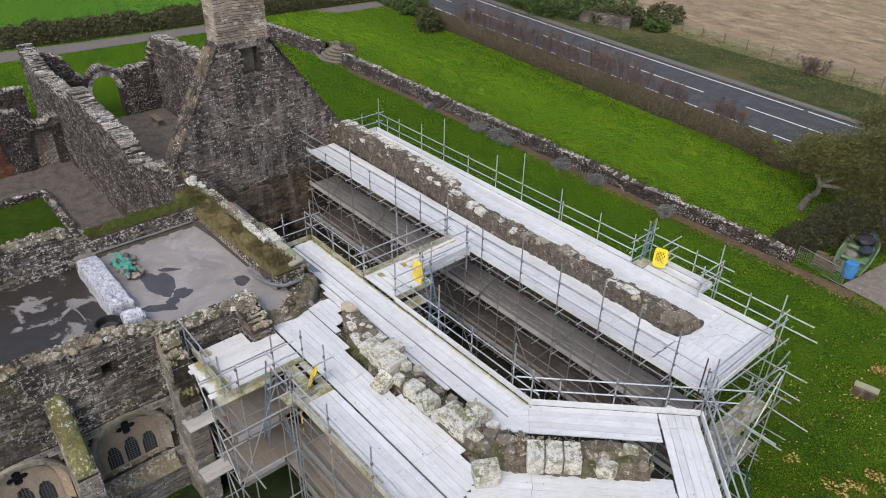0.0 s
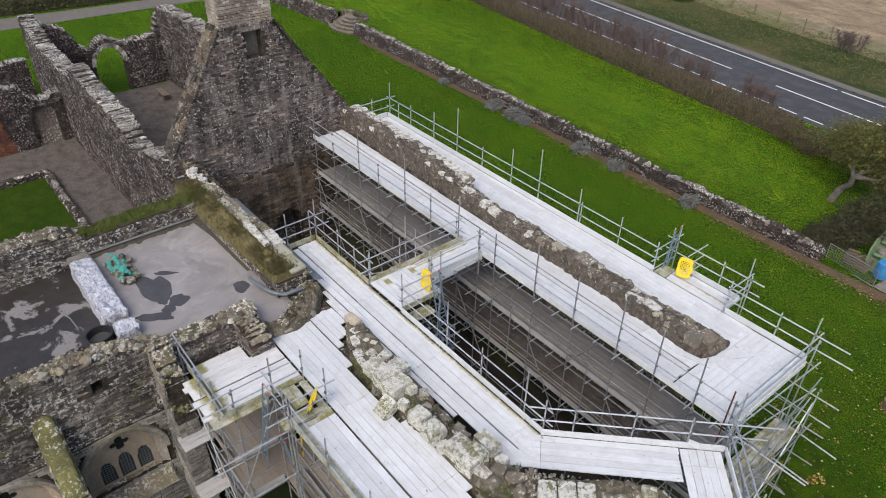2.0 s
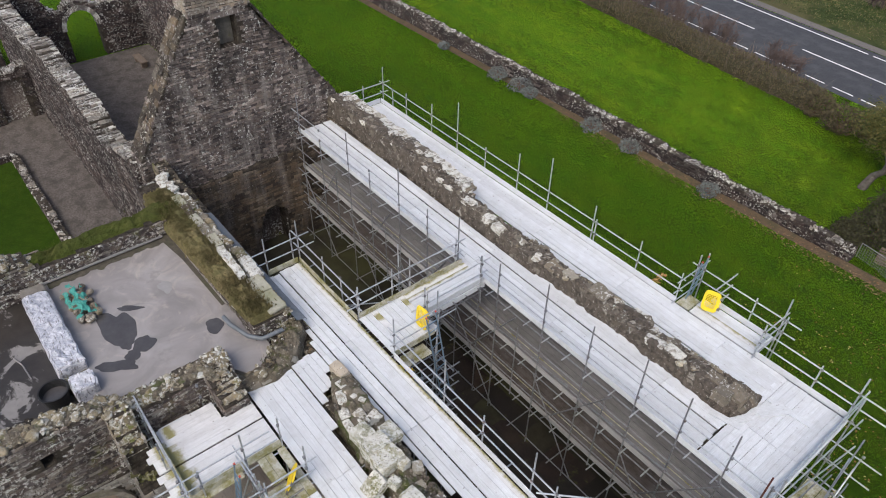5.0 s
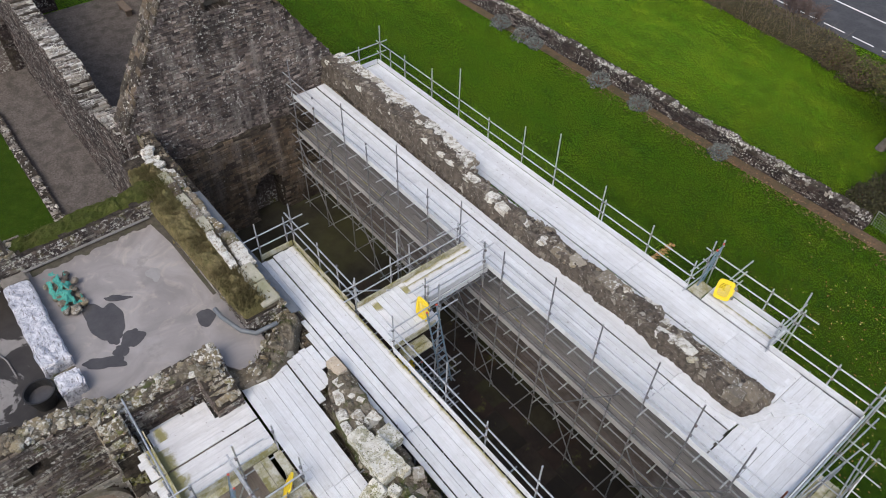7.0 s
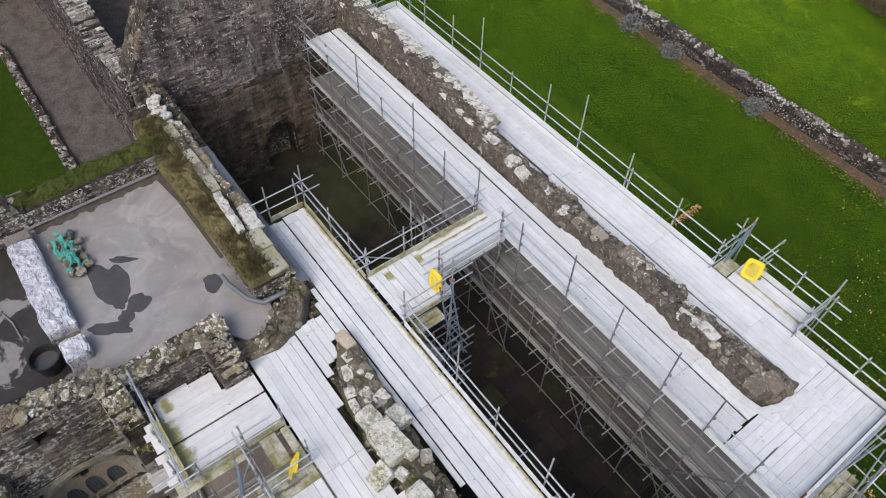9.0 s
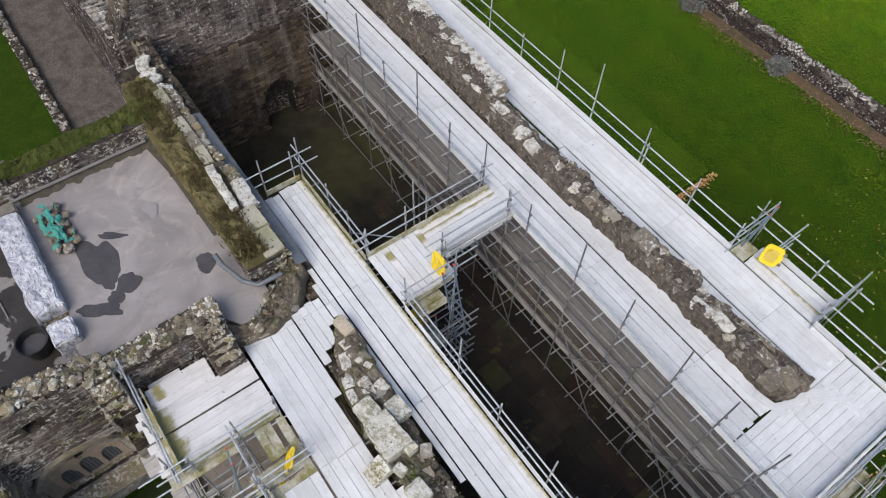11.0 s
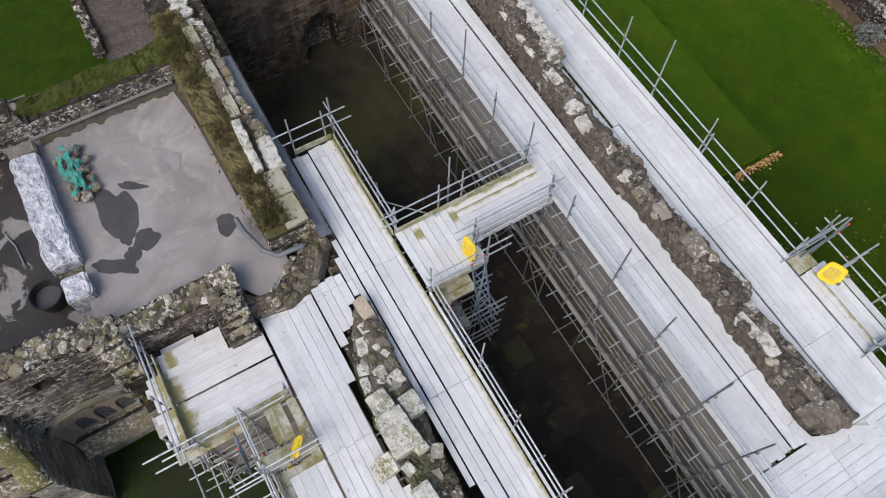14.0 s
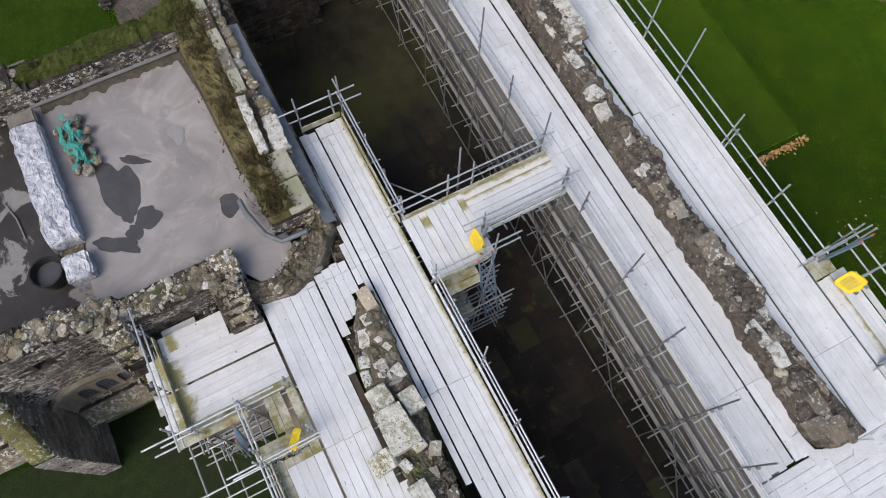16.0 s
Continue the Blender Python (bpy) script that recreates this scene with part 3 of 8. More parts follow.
def mound(parent, name, path, mat, lump=0.10, res=0.11, across=10, drop=0.6, label="", seed=0.0, fall=0.22):
    """A lumpy top along a wall. path: (x, y, half width, height) stops."""
    pts = [Vector(p[:2]) for p in path]
    lens = [0.0]
    for p, q in zip(pts, pts[1:]):
        lens.append(lens[-1] + (q - p).length)
    n = max(2, round(lens[-1] / res))
    acc = Acc()
    for i in range(n + 1):
        s = lens[-1] * i / n
        k = max(j for j in range(len(lens)) if lens[j] <= s + 1e-6)
        k = min(k, len(pts) - 2)
        f = (s - lens[k]) / (lens[k + 1] - lens[k])
        c = pts[k].lerp(pts[k + 1], f)
        u = (pts[k + 1] - pts[k]).normalized()
        hw = path[k][2] + (path[k + 1][2] - path[k][2]) * f
        zt = path[k][3] + (path[k + 1][3] - path[k][3]) * f
        hw *= 1 + 0.16 * noise.noise((s * 1.1, seed, 9.0))
        for j in range(across + 1):
            o = -1 + 2 * j / across
            q = c + Vector((-u.y, u.x)) * (o * hw)
            z = zt - fall * abs(o) ** 4
            z += lump * (noise.noise((q.x * 1.7, q.y * 1.7, seed)) + 0.7 * noise.noise((q.x * 5, q.y * 5, seed)) + 0.45 * noise.noise((q.x * 12, q.y * 12, seed)))
            if j in (0, across) or i in (0, n):
                z = zt - drop
            acc.v.append((q.x, q.y, z))
    w = across + 1
    for i in range(n):
        for j in range(across):
            acc.f.append((i * w + j, i * w + j + w, i * w + j + w + 1, i * w + j + 1))
    me = acc.mesh(name, mat)
    bm = bmesh.new()
    bm.from_mesh(me)
    bmesh.ops.recalc_face_normals(bm, faces=bm.faces[:])
    if sum(f.normal.z for f in bm.faces) < 0:
        bmesh.ops.reverse_faces(bm, faces=bm.faces[:])
    bm.to_mesh(me)
    bm.free()
    return piece(name, me, parent, None, label)


def crown(parent, name, stops, mat, label="", seed=0.0, foot=5.9, res=0.075, across=26, lump=0.07, cells=0.085, size=2.7):
    """The broken top of a wall with stones bedded in mortar. stops: its two upper edges, ((x, y, z), (x, y, z)), along the wall."""
    mids = [(Vector(a) + Vector(e)) / 2 for a, e in stops]
    lens = [0.0]
    for a, e in zip(mids, mids[1:]):
        lens.append(lens[-1] + (e - a).length)
    n = max(2, round(lens[-1] / res))
    acc = Acc()
    for i in range(n + 1):
        s = lens[-1] * i / n
        k = min(max(j for j in range(len(lens)) if lens[j] <= s + 1e-6), len(stops) - 2)
        f = (s - lens[k]) / (lens[k + 1] - lens[k])
        a = Vector(stops[k][0]).lerp(Vector(stops[k + 1][0]), f)
        e = Vector(stops[k][1]).lerp(Vector(stops[k + 1][1]), f)
        out = Vector((a.x - e.x, a.y - e.y, 0)).normalized()
        for j in range(across + 1):
            v = j / across
            if v < 0.27:
                g = v / 0.27
                q, d = Vector((a.x, a.y, foot + (a.z - foot) * g)) + out * (0.05 * (1 - g)), out.lerp(Vector((0, 0, 1)), 0.5 * g ** 4)
            elif v < 0.80:
                g = (v - 0.27) / 0.53
                q, d = a.lerp(e, g) + Vector((0, 0, 0.05 * math.sin(3.14 * g))), Vector((0, 0, 1))
            else:
                g = (v - 0.80) / 0.20
                q, d = Vector((e.x, e.y, e.z + (foot - e.z) * g)) - out * (0.04 * g), -out
            dist, near = noise.voronoi(q * size + Vector((0, 0, seed)))
            high = noise.noise(near[0] * 5.3 + Vector((seed, 0, 0)))
            bump = cells * min(1.0, (dist[1] - dist[0]) * 4.0) * (0.45 + high)
            rough = noise.noise(q * 1.3 + Vector((0, seed, 0))) + 0.6 * noise.noise(q * 4.1 + Vector((seed, 0, 0))) + 0.4 * noise.noise(q * 11.0)
            q = q + d * (bump + lump * rough)
            if j in (0, across) or i in (0, n):
                q.z = foot
            acc.v.append(tuple(q))
    w = across + 1
    for i in range(n):
        for j in range(across):
            acc.f.append((i * w + j, i * w + j + 1, i * w + j + w + 1, i * w + j + w))
    me = acc.mesh(name, mat)
    bm = bmesh.new()
    bm.from_mesh(me)
    bmesh.ops.recalc_face_normals(bm, faces=bm.faces[:])
    if sum(f.normal.z * f.calc_area() for f in bm.faces) < 0:
        bmesh.ops.reverse_faces(bm, faces=bm.faces[:])
    bm.to_mesh(me)
    bm.free()
    return piece(name, me, parent, None, label)


def tufts(parent, name, mat, count, place, size=(0.05, 0.14), label="", kind="stuff"):
    """Small blades and leaves; place() gives the foot and a bias."""
    acc = Acc()
    for _ in range(count):
        x, y, z = place()
        h = random.uniform(*size)
        a = random.uniform(0, 6.28)
        lx, ly = random.uniform(-0.6, 0.6) * h, random.uniform(-0.6, 0.6) * h
        w = 0.18 * h
        o = len(acc.v)
        acc.v += [(x - w * math.cos(a), y - w * math.sin(a), z), (x + w * math.cos(a), y + w * math.sin(a), z), (x + lx, y + ly, z + h)]
        acc.f.append((o, o + 1, o + 2))
    return piece(name, acc.mesh(name, mat), parent, None, label, kind)


def chips(parent, count, place, size, mat, name="loose_chips", label="small loose stone chips and mortar lumps"):
    """Many small angular stones in one mesh."""
    acc = Acc()
    for _ in range(count):
        c = Vector(place())
        s = random.uniform(*size)
        rot = Euler((random.gauss(0, 0.25), random.gauss(0, 0.25), random.uniform(0, 3.1))).to_matrix()
        d = Vector((s, s * random.uniform(0.5, 0.9), s * random.uniform(0.25, 0.5)))
        acc.hexa([c + rot @ Vector((a1 * d.x * q, b1 * d.y * q, c1 * d.z)) for c1, q in ((-0.5, 0.5), (0.5, 0.4)) for a1, b1 in ((-1, -1), (1, -1), (1, 1), (-1, 1))])
    return piece(name, acc.mesh(name, mat), parent, None, label, "stuff")



def wall_soil(name, soil_a, soil_b, green):
    """Mortar and soil with stones that lie flush in it, some of them white with lichen."""
    k = Mat(name, 0.95, spec=0.15)
    p = k.pos()
    wob = k.n.new("ShaderNodeVectorMath")
    wob.operation = "ADD"
    nz = k.n.new("ShaderNodeTexNoise")
    nz.inputs["Scale"].default_value = 3.0
    k.link(p, nz.inputs["Vector"])
    sc = k.n.new("ShaderNodeVectorMath")
    sc.operation = "SCALE"
    sc.inputs["Scale"].default_value = 0.35
    k.link(nz.outputs["Color"], sc.inputs[0])
    k.link(p, wob.inputs[0])
    k.link(sc.outputs[0], wob.inputs[1])
    v = wob.outputs[0]
    cell = k.n.new("ShaderNodeSeparateColor")
    k.link(k.voro(v, 3.6, "F1", 1), cell.inputs[0])
    edge = k.voro(v, 3.6, "DISTANCE_TO_EDGE", 0)
    soil = k.mix(k.ramp(k.noise(p, 6, 6, 0.7), (0.3, 0.0), (0.7, 1.0)), soil_a, soil_b)
    if green:
        soil = k.mix(k.ramp(k.noise(p, 1.2, 5, 0.7), (0.52, 0.0), (0.64, 0.9)), soil, (0.055, 0.075, 0.014))
    st = k.ramp(cell.outputs[1], (0.0, (0.10, 0.085, 0.07)), (0.45, (0.20, 0.175, 0.14)), (0.75, (0.27, 0.24, 0.20)), (0.95, (0.45, 0.43, 0.38)))
    st = k.mix(k.ramp(k.noise(p, 10, 5, 0.7), (0.55, 0.0), (0.68, 0.7)), st, (0.06, 0.052, 0.042))
    is_stone = k.ramp(cell.outputs[0], (0.70, 0.0), (0.78, 0.7))
    inside = k.ramp(edge, (0.04, 0.0), (0.13, 1.0))
    f = k.mix(1.0, is_stone, inside, "MULTIPLY")
    c = k.mix(f, soil, st)
    c = k.mix(k.ramp(k.noise(p, 11, 5, 0.72), (0.60, 0.0), (0.66, 0.85)), c, k.mix(k.noise(p, 15, 2), (0.36, 0.34, 0.29), (0.60, 0.58, 0.53)))
    k.color(c)
    hmix = k.mix(0.35, k.noise(p, 14, 6, 0.75), f)
    k.bump(hmix, 1.0, 0.09)
    return k.m


M_SOIL = wall_soil("wall_soil", (0.044, 0.037, 0.031), (0.150, 0.127, 0.106), False)
M_SOIL_MOSS = wall_soil("mossy_soil", (0.060, 0.050, 0.036), (0.20, 0.17, 0.13), True)
M_LICHTOP = stone_material("lichened_parapet", True, (0.14, 0.122, 0.085), (0.27, 0.235, 0.165), (0.46, 0.43, 0.35), 0.50, 0.14, grime=0.7)
M_MOSSTOP = stone_material("moss_cushion", True, (0.16, 0.17, 0.05), (0.22, 0.21, 0.08), (0.30, 0.28, 0.18), 0.55, 0.16, (0.2, 0.19, 0.07), 0.6, 0.0, 0.9)
M_ASHLAR_DARK = stone_material("stained_ashlar", True, (0.045, 0.036, 0.03), (0.095, 0.076, 0.058), (0.20, 0.165, 0.125), 0.64, 0.05, (0.15, 0.115, 0.08), 0.5, 0.5)
M_BRICK = stone_material("old_brick", True, (0.19, 0.075, 0.045), (0.27, 0.11, 0.065), (0.34, 0.17, 0.11), 0.70, 0.0, (0.24, 0.10, 0.06))
M_TURF_GREEN = grass_material("green_turf", (0.045, 0.080, 0.014), (0.115, 0.118, 0.036), (0.165, 0.14, 0.062))


def felt_material():
    k = Mat("roof_felt", 0.5, spec=0.4)
    p = k.pos()
    c = k.mix(k.ramp(k.noise(p, 0.55, 5, 0.6, 1.0), (0.35, 0.0), (0.7, 1.0)), (0.190, 0.174, 0.172), (0.290, 0.268, 0.264))
    c = k.mix(k.ramp(k.noise(p, 1.1, 4, 0.55, 2.0), (0.54, 0.0), (0.78, 0.55)), c, (0.42, 0.365, 0.315))
    c = k.mix(k.ramp(k.noise(p, 0.9, 5, 0.7), (0.60, 0.0), (0.67, 0.5)), c, (0.17, 0.16, 0.155))
    k.color(c)
    k.rough(k.ramp(k.noise(p, 0.7, 4), (0.35, 0.42), (0.65, 0.7)))
    k.bump(k.noise(p, 40, 4), 0.15, 0.01)
    return k.m


def wet_roof_material():
    k = Mat("wet_roof", 0.4, spec=0.3)
    p = k.pos()
    f = k.ramp(k.noise(p, 0.62, 6, 0.65, 0.8), (0.555, 0.0), (0.585, 1.0))
    c = k.mix(f, k.mix(k.noise(p, 3, 4), (0.016, 0.014, 0.013), (0.052, 0.046, 0.042)), k.mix(k.noise(p, 5, 4), (0.14, 0.13, 0.128), (0.24, 0.23, 0.225)))
    k.color(c)
    k.rough(k.ramp(f, (0.0, 0.34), (1.0, 0.75)))
    k.bump(k.noise(p, 18, 4), 0.15, 0.01)
    return k.m


M_FELT, M_WETROOF = felt_material(), wet_roof_material()

# ---- the ground and the distance ----
DECK = 6.3
ground = sheet("ground", [(-700, -500), (500, -500), (500, 900), (-700, 900)], -0.02, M_LAWN, "mown green lawn that spreads round the ruined church", "lawn")


def road_mid(x):
    s = x + 24
    return 58.75 - 0.088 * s + 0.0004 * s * s


def ribbon(name, lo, hi, x0, x1, z, mat, label, category, n=40, kind="structure"):
    bm = bmesh.new()
    prev = None
    for i in range(n + 1):
        x = x0 + (x1 - x0) * i / n
        y = road_mid(x)
        pair = (bm.verts.new((x, y + lo, z)), bm.verts.new((x, y + hi, z)))
        if prev:
            bm.faces.new((prev[0], pair[0], pair[1], prev[1]))
        prev = pair
    me = bpy.data.meshes.new(name)
    bm.to_mesh(me)
    bm.free()
    me.materials.append(mat)
    return tagged(new(name, me), label, category, kind=kind)


ribbon("road", -4.4, 4.3, -190, 120, 0.02, M_ASPHALT, "grey asphalt two-lane country road with white lines", "road")
ribbon("pavement", 4.3, 5.3, -190, 120, 0.07, M_PATH, "pale gravelly footway beside the road", "pavement")
ribbon("ground", 5.3, 13.5, -190, 120, 0.05, M_ROUGH, "rough grassy verge beyond the road", "verge")
ribbon("ground", 13.5, 18.5, -190, 120, 0.065, M_STRAW, "pale dry grass along the field fence", "verge")
ribbon("ground", 18.5, 420, -190, 160, 0.06, M_STUBBLE, "brown stubble field beyond the road", "field")


def road_line(lo, hi, x0, x1, mat=M_PAINT):
    return ribbon("road_marking", lo, hi, x0, x1, 0.026, mat, "white painted road line", "road marking", 12)


for a, e in ((-120, -66), (-66, -23), (-23, 60)):
    road_line(3.55, 3.72, a, e - 0.4)
for i in range(70):
    x = -150 + i * 2.2
    road_line(-3.75, -3.6, x, x + 1.6)
for i in range(12):
    x = -150 + i * 13.5 + 1.5
    road_line(-0.08, 0.08, x, x + 9.0)

sheet("path", [(-84.5, 2), (-80, 2), (-78.5, 20), (-76.3, 45), (-74, 70), (-77, 70), (-79.2, 46), (-81.6, 22)], 0.02, M_PATH, "pale farm track across the grass", "path")
sheet("ground", [(-700, -100), (-88, -100), (-85, 12), (-82.5, 33), (-80, 58), (-700, 75)], 0.03, M_FIELD, "green pasture behind the hedge", "field")
sheet("ground", [(-32, 21.8), (-17.8, 21.8), (-17.8, 29.1), (-32, 29.3)], 0.10, M_LAWN_RAISED, "raised rectangle of lawn beside the church", "lawn", 0.4)
# dark sheet over the lawn, standing for the shade of chapel and scaffold
sheet("ground", [(-19.3, -9), (-6.5, -9), (-4.5, 6.0), (-5.5, 11.0), (-10.0, 10.6), (-19.3, 10.2)], 0.004, M_SHADE_GRASS, "grass coloured dark for the shade under the scaffold beside the chapel", "ground")
sheet("yard", [(-56, 7.2), (-30, 7.2), (-30, 10.2), (-56, 10.2)], 0.03, M_GRAVEL, "brown gravel floor of the cloister walk", "yard")
sheet("ground", [(-47.5, -12), (-27.9, -12), (-27.9, 6.95), (-47.5, 6.95)], 0.012, M_LAWN_CLOISTER, "damp mossy lawn inside the cloister kerbs", "lawn")
sheet("yard", [(-51.9, -8), (-47.8, -8), (-47.8, 7.2), (-51.9, 7.2)], 0.03, M_GRAVEL, "brown gravel walk beside the cloister lawn", "yard")
sheet("yard", [(-60.6, -3), (-52.7, -3), (-52.7, 9.95), (-60.6, 9.95)], 0.03, M_GRAVEL, "brown gravel floor inside the far range", "yard")
sheet("yard", [(-58, 10.8), (-32, 10.8), (-32, 19.2), (-58, 19.2)], 0.04, M_GRAVEL, "gravel floor of the roofless west range", "yard")
sheet("floor", [(-32.3, 11.2), (-7, 11.2), (-5.5, 15), (-7, 19), (-32.3, 19)], 0.05, M_NAVE, "dark flagged floor of the nave", "floor")
sheet("flower_bed", [(-57, 36.8), (-8.5, 36.7), (-8.5, 37.42), (-57, 37.46)], 0.03, M_BED, "narrow bed of brown leaf litter along the wall", "flower bed")
sheet("pavement", [(-9.4, 37.6), (2, 36.0), (6, 47), (-8.0, 47)], 0.03, M_CONCRETE, "pale concrete pad with leaves", "pavement")

# ---- large walls ----
GX = -31.25
M_BAND = stone_material("brown_ashlar_band", True, (0.060, 0.046, 0.036), (0.145, 0.115, 0.085), (0.27, 0.22, 0.165), 0.64, 0.04, (0.19, 0.135, 0.09), 0.5, 0.35)
M_COPING = stone_material("brown_coping", False, (0.045, 0.037, 0.030), (0.10, 0.083, 0.062), (0.24, 0.215, 0.18), 0.575, 0.04)
ROCK_COPING = rock_meshes(M_COPING, 4, 0.06, 0.03)


def gable_top(s):
    y = 10.2 + s
    if y < 13.4:
        return 7.0 + (y - 10.2) * (12.5 - 7.0) / 3.2
    if y < 15.9:
        return 12.5
    return 12.3 - (y - 15.9) * (12.3 - 7.3) / 3.65


def gable_hole(s, z):
    y = 10.2 + s
    if 14.55 < y < 15.32 and 10.85 < z < 12.15:
        return True
    return abs(y - 15.4) < 0.7 and z < 1.6 + math.sqrt(max(0.0, 0.49 - (y - 15.4) ** 2)) * 1.3


gable = wall("wall_west", (GX - 0.55, 10.2), (GX - 0.55, 19.55), 1.1, 0, gable_top, "tall dark rubble gable wall with a bellcote stump on top", M_GABLE, hole=gable_hole, course=(0.07, 0.13), length=(0.12, 0.36), proud=0.06, step=0.13, top_rubble=0.10)
wall("bellcote", (GX - 0.55, 13.4), (GX - 0.55, 15.9), 1.08, 12.4, lambda s: 16.8, "tall square bellcote stump of pale lichened rubble", M_BELLCOTE, course=(0.09, 0.17), length=(0.16, 0.42), proud=0.05, step=0.25, top_rubble=0.1, category="bellcote")
acc = Acc()
acc.box(GX - 0.95, GX - 0.42, 14.3, 15.6, 10.6, 12.4)
piece("niche_back", acc.mesh("niche_back", M_ASHLAR), gable, None, "dark back of the gable's niche")
acc = Acc()
acc.box(GX - 0.9, GX - 0.5, 14.4, 16.4, 0.05, 2.7)
piece("blocked_doorway", acc.mesh("blocked_doorway", M_CHAPEL), gable, None, "dark rubble blocking of the doorway")

# the upper gable stands back; its foot is a thicker, lighter band of big stones
foot = wall("wall_west", (GX + 0.12, 11.2), (GX + 0.12, 18.9), 0.26, 0, lambda s: 5.1 + 0.04 * math.sin(s * 5), "lighter masonry band at the foot of the gable", M_BAND, hole=lambda s, z: gable_hole(s + 1.0, z), course=(0.09, 0.19), length=(0.14, 0.48), faces=(-1,), step=0.17, top_rubble=0.0, proud=0.04)
for s, rz in ((10.25, 7.05), (19.5, 7.35)):
    ya, yb = (s, 13.35) if s < 12 else (s, 15.95)
    zb = 12.45
    n = 21
    rise = math.atan2(zb - rz, yb - ya) if yb > ya else -math.atan2(zb - rz, ya - yb)
    for i in range(n):
        f0 = (i + 0.5) / n
        for k in range(3):
            st = stone(gable, (GX - 0.98 + 0.40 * k + random.uniform(-0.05, 0.05), ya + (yb - ya) * f0, rz + (zb - rz) * f0 + 0.05 + random.uniform(-0.03, 0.03)), (random.uniform(0.34, 0.44), random.uniform(0.24, 0.34), 0.10), 0.0, ROCK_COPING, 2.0, "coping_stone")
            st.rotation_euler.x = rise + random.uniform(-0.08, 0.08)
acc = Acc()
acc.box(GX - 0.3, GX + 0.06, 14.35, 15.45, 10.72, 10.85)
acc.box(GX - 0.3, GX + 0.07, 14.3, 15.55, 12.14, 12.34)
piece("niche_surround", acc.mesh("niche_surround", M_GABLE), gable, None, "squared stones framing the gable's niche")

north = wall("wall_north", (GX, 19.42), (-9.3, 19.5), 0.9, 0, lambda s: 6.3, "broken top of the nave's rubble wall above the scaffold boards", M_MOSSY, course=(0.12, 0.2), top_rubble=0.0)
NORTH_TOP = [(-31.2, 19.1, 7.30, 20.05, 7.10), (-27, 19.08, 7.30, 20.02, 7.12), (-24, 19.07, 7.30, 19.96, 7.10), (-21.9, 19.05, 7.22, 19.9, 7.05), (-21.2, 19.02, 7.05, 19.62, 6.85), (-19.5, 19.0, 6.95, 19.62, 6.75), (-18.3, 18.98, 6.82, 19.75, 6.70), (-17.6, 18.98, 6.8, 19.98, 6.62), (-16.9, 19.02, 6.88, 19.75, 6.66), (-15.6, 19.04, 7.0, 19.72, 6.75), (-14.5, 19.06, 7.08, 19.8, 6.8), (-13.8, 19.06, 6.95, 19.85, 6.7), (-13.1, 19.05, 6.85, 20.18, 6.58), (-12.6, 19.05, 6.82, 19.85, 6.6), (-11.4, 19.03, 6.92, 19.9, 6.66), (-10.3, 19.05, 6.95, 20.0, 6.7), (-9.5, 18.95, 6.85, 20.12, 6.66), (-9.0, 19.2, 6.7, 20.2, 6.55), (-8.75, 19.6, 6.5, 20.3, 6.45)]
crown(north, "wall_top", [((x, y0, z0), (x, y1, z1)) for x, y0, z0, y1, z1 in NORTH_TOP], M_SOIL, "bare mortar, soil and stones of the wall top", 2.0, lump=0.085, cells=0.12)
south = wall("wall_south", (-17.0, 10.42), (-9.6, 10.38), 0.85, 0, lambda s: 6.25, "stub of the nave's rubble wall rising through the boards", M_MOSSY, course=(0.12, 0.2), top_rubble=0.0)
SOUTH_TOP = [(-17.65, 10.72, 6.45, 11.0, 6.5), (-17.1, 10.38, 6.5, 11.02, 6.55), (-16.4, 10.02, 6.55, 11.02, 6.58), (-15.5, 9.92, 6.58, 10.94, 6.58), (-14.6, 9.88, 6.58, 10.88, 6.54), (-13.0, 9.88, 6.56, 10.76, 6.44), (-11.5, 9.88, 6.54, 10.72, 6.42), (-10.2, 9.92, 6.55, 10.9, 6.46), (-9.5, 10.0, 6.5, 10.98, 6.46), (-9.1, 10.1, 6.44, 10.95, 6.44)]
crown(south, "wall_top", [((x, y0, z0), (x, y1, z1)) for x, y0, z0, y1, z1 in SOUTH_TOP], M_SOIL_MOSS, "earthy mossy top of the wall stub", 5.0, cells=0.11)
apse = wall("wall_apse", (-9.2, 10.5), (-6.3, 13.25), 0.9, 0, lambda s: 6.25, "canted stub of the apse wall with pale coping blocks", M_MOSSY, course=(0.12, 0.2), top_rubble=0.0)
crown(apse, "wall_top", [((-9.1, 9.85, 6.5), (-9.9, 10.95, 6.5)), ((-8.55, 10.35, 6.5), (-9.2, 11.05, 6.5)), ((-7.1, 11.85, 6.54), (-7.85, 12.5, 6.6)), ((-6.3, 12.65, 6.62), (-7.0, 13.3, 6.74)), ((-5.9, 13.05, 6.55), (-6.5, 13.6, 6.6))], M_SOIL_MOSS, "earthy top of the apse wall", 7.0, cells=0.11)
wall("wall_south", (GX, 10.85), (-17.6, 10.85), 0.5, 0, pick([(0, 6.9), (8, 6.6), (11.4, 6.4), (11.6, 6.1), (13.7, 6.1)]), "rubble wall between the nave and the chapel", M_MOSSY, top_rubble=0.1)

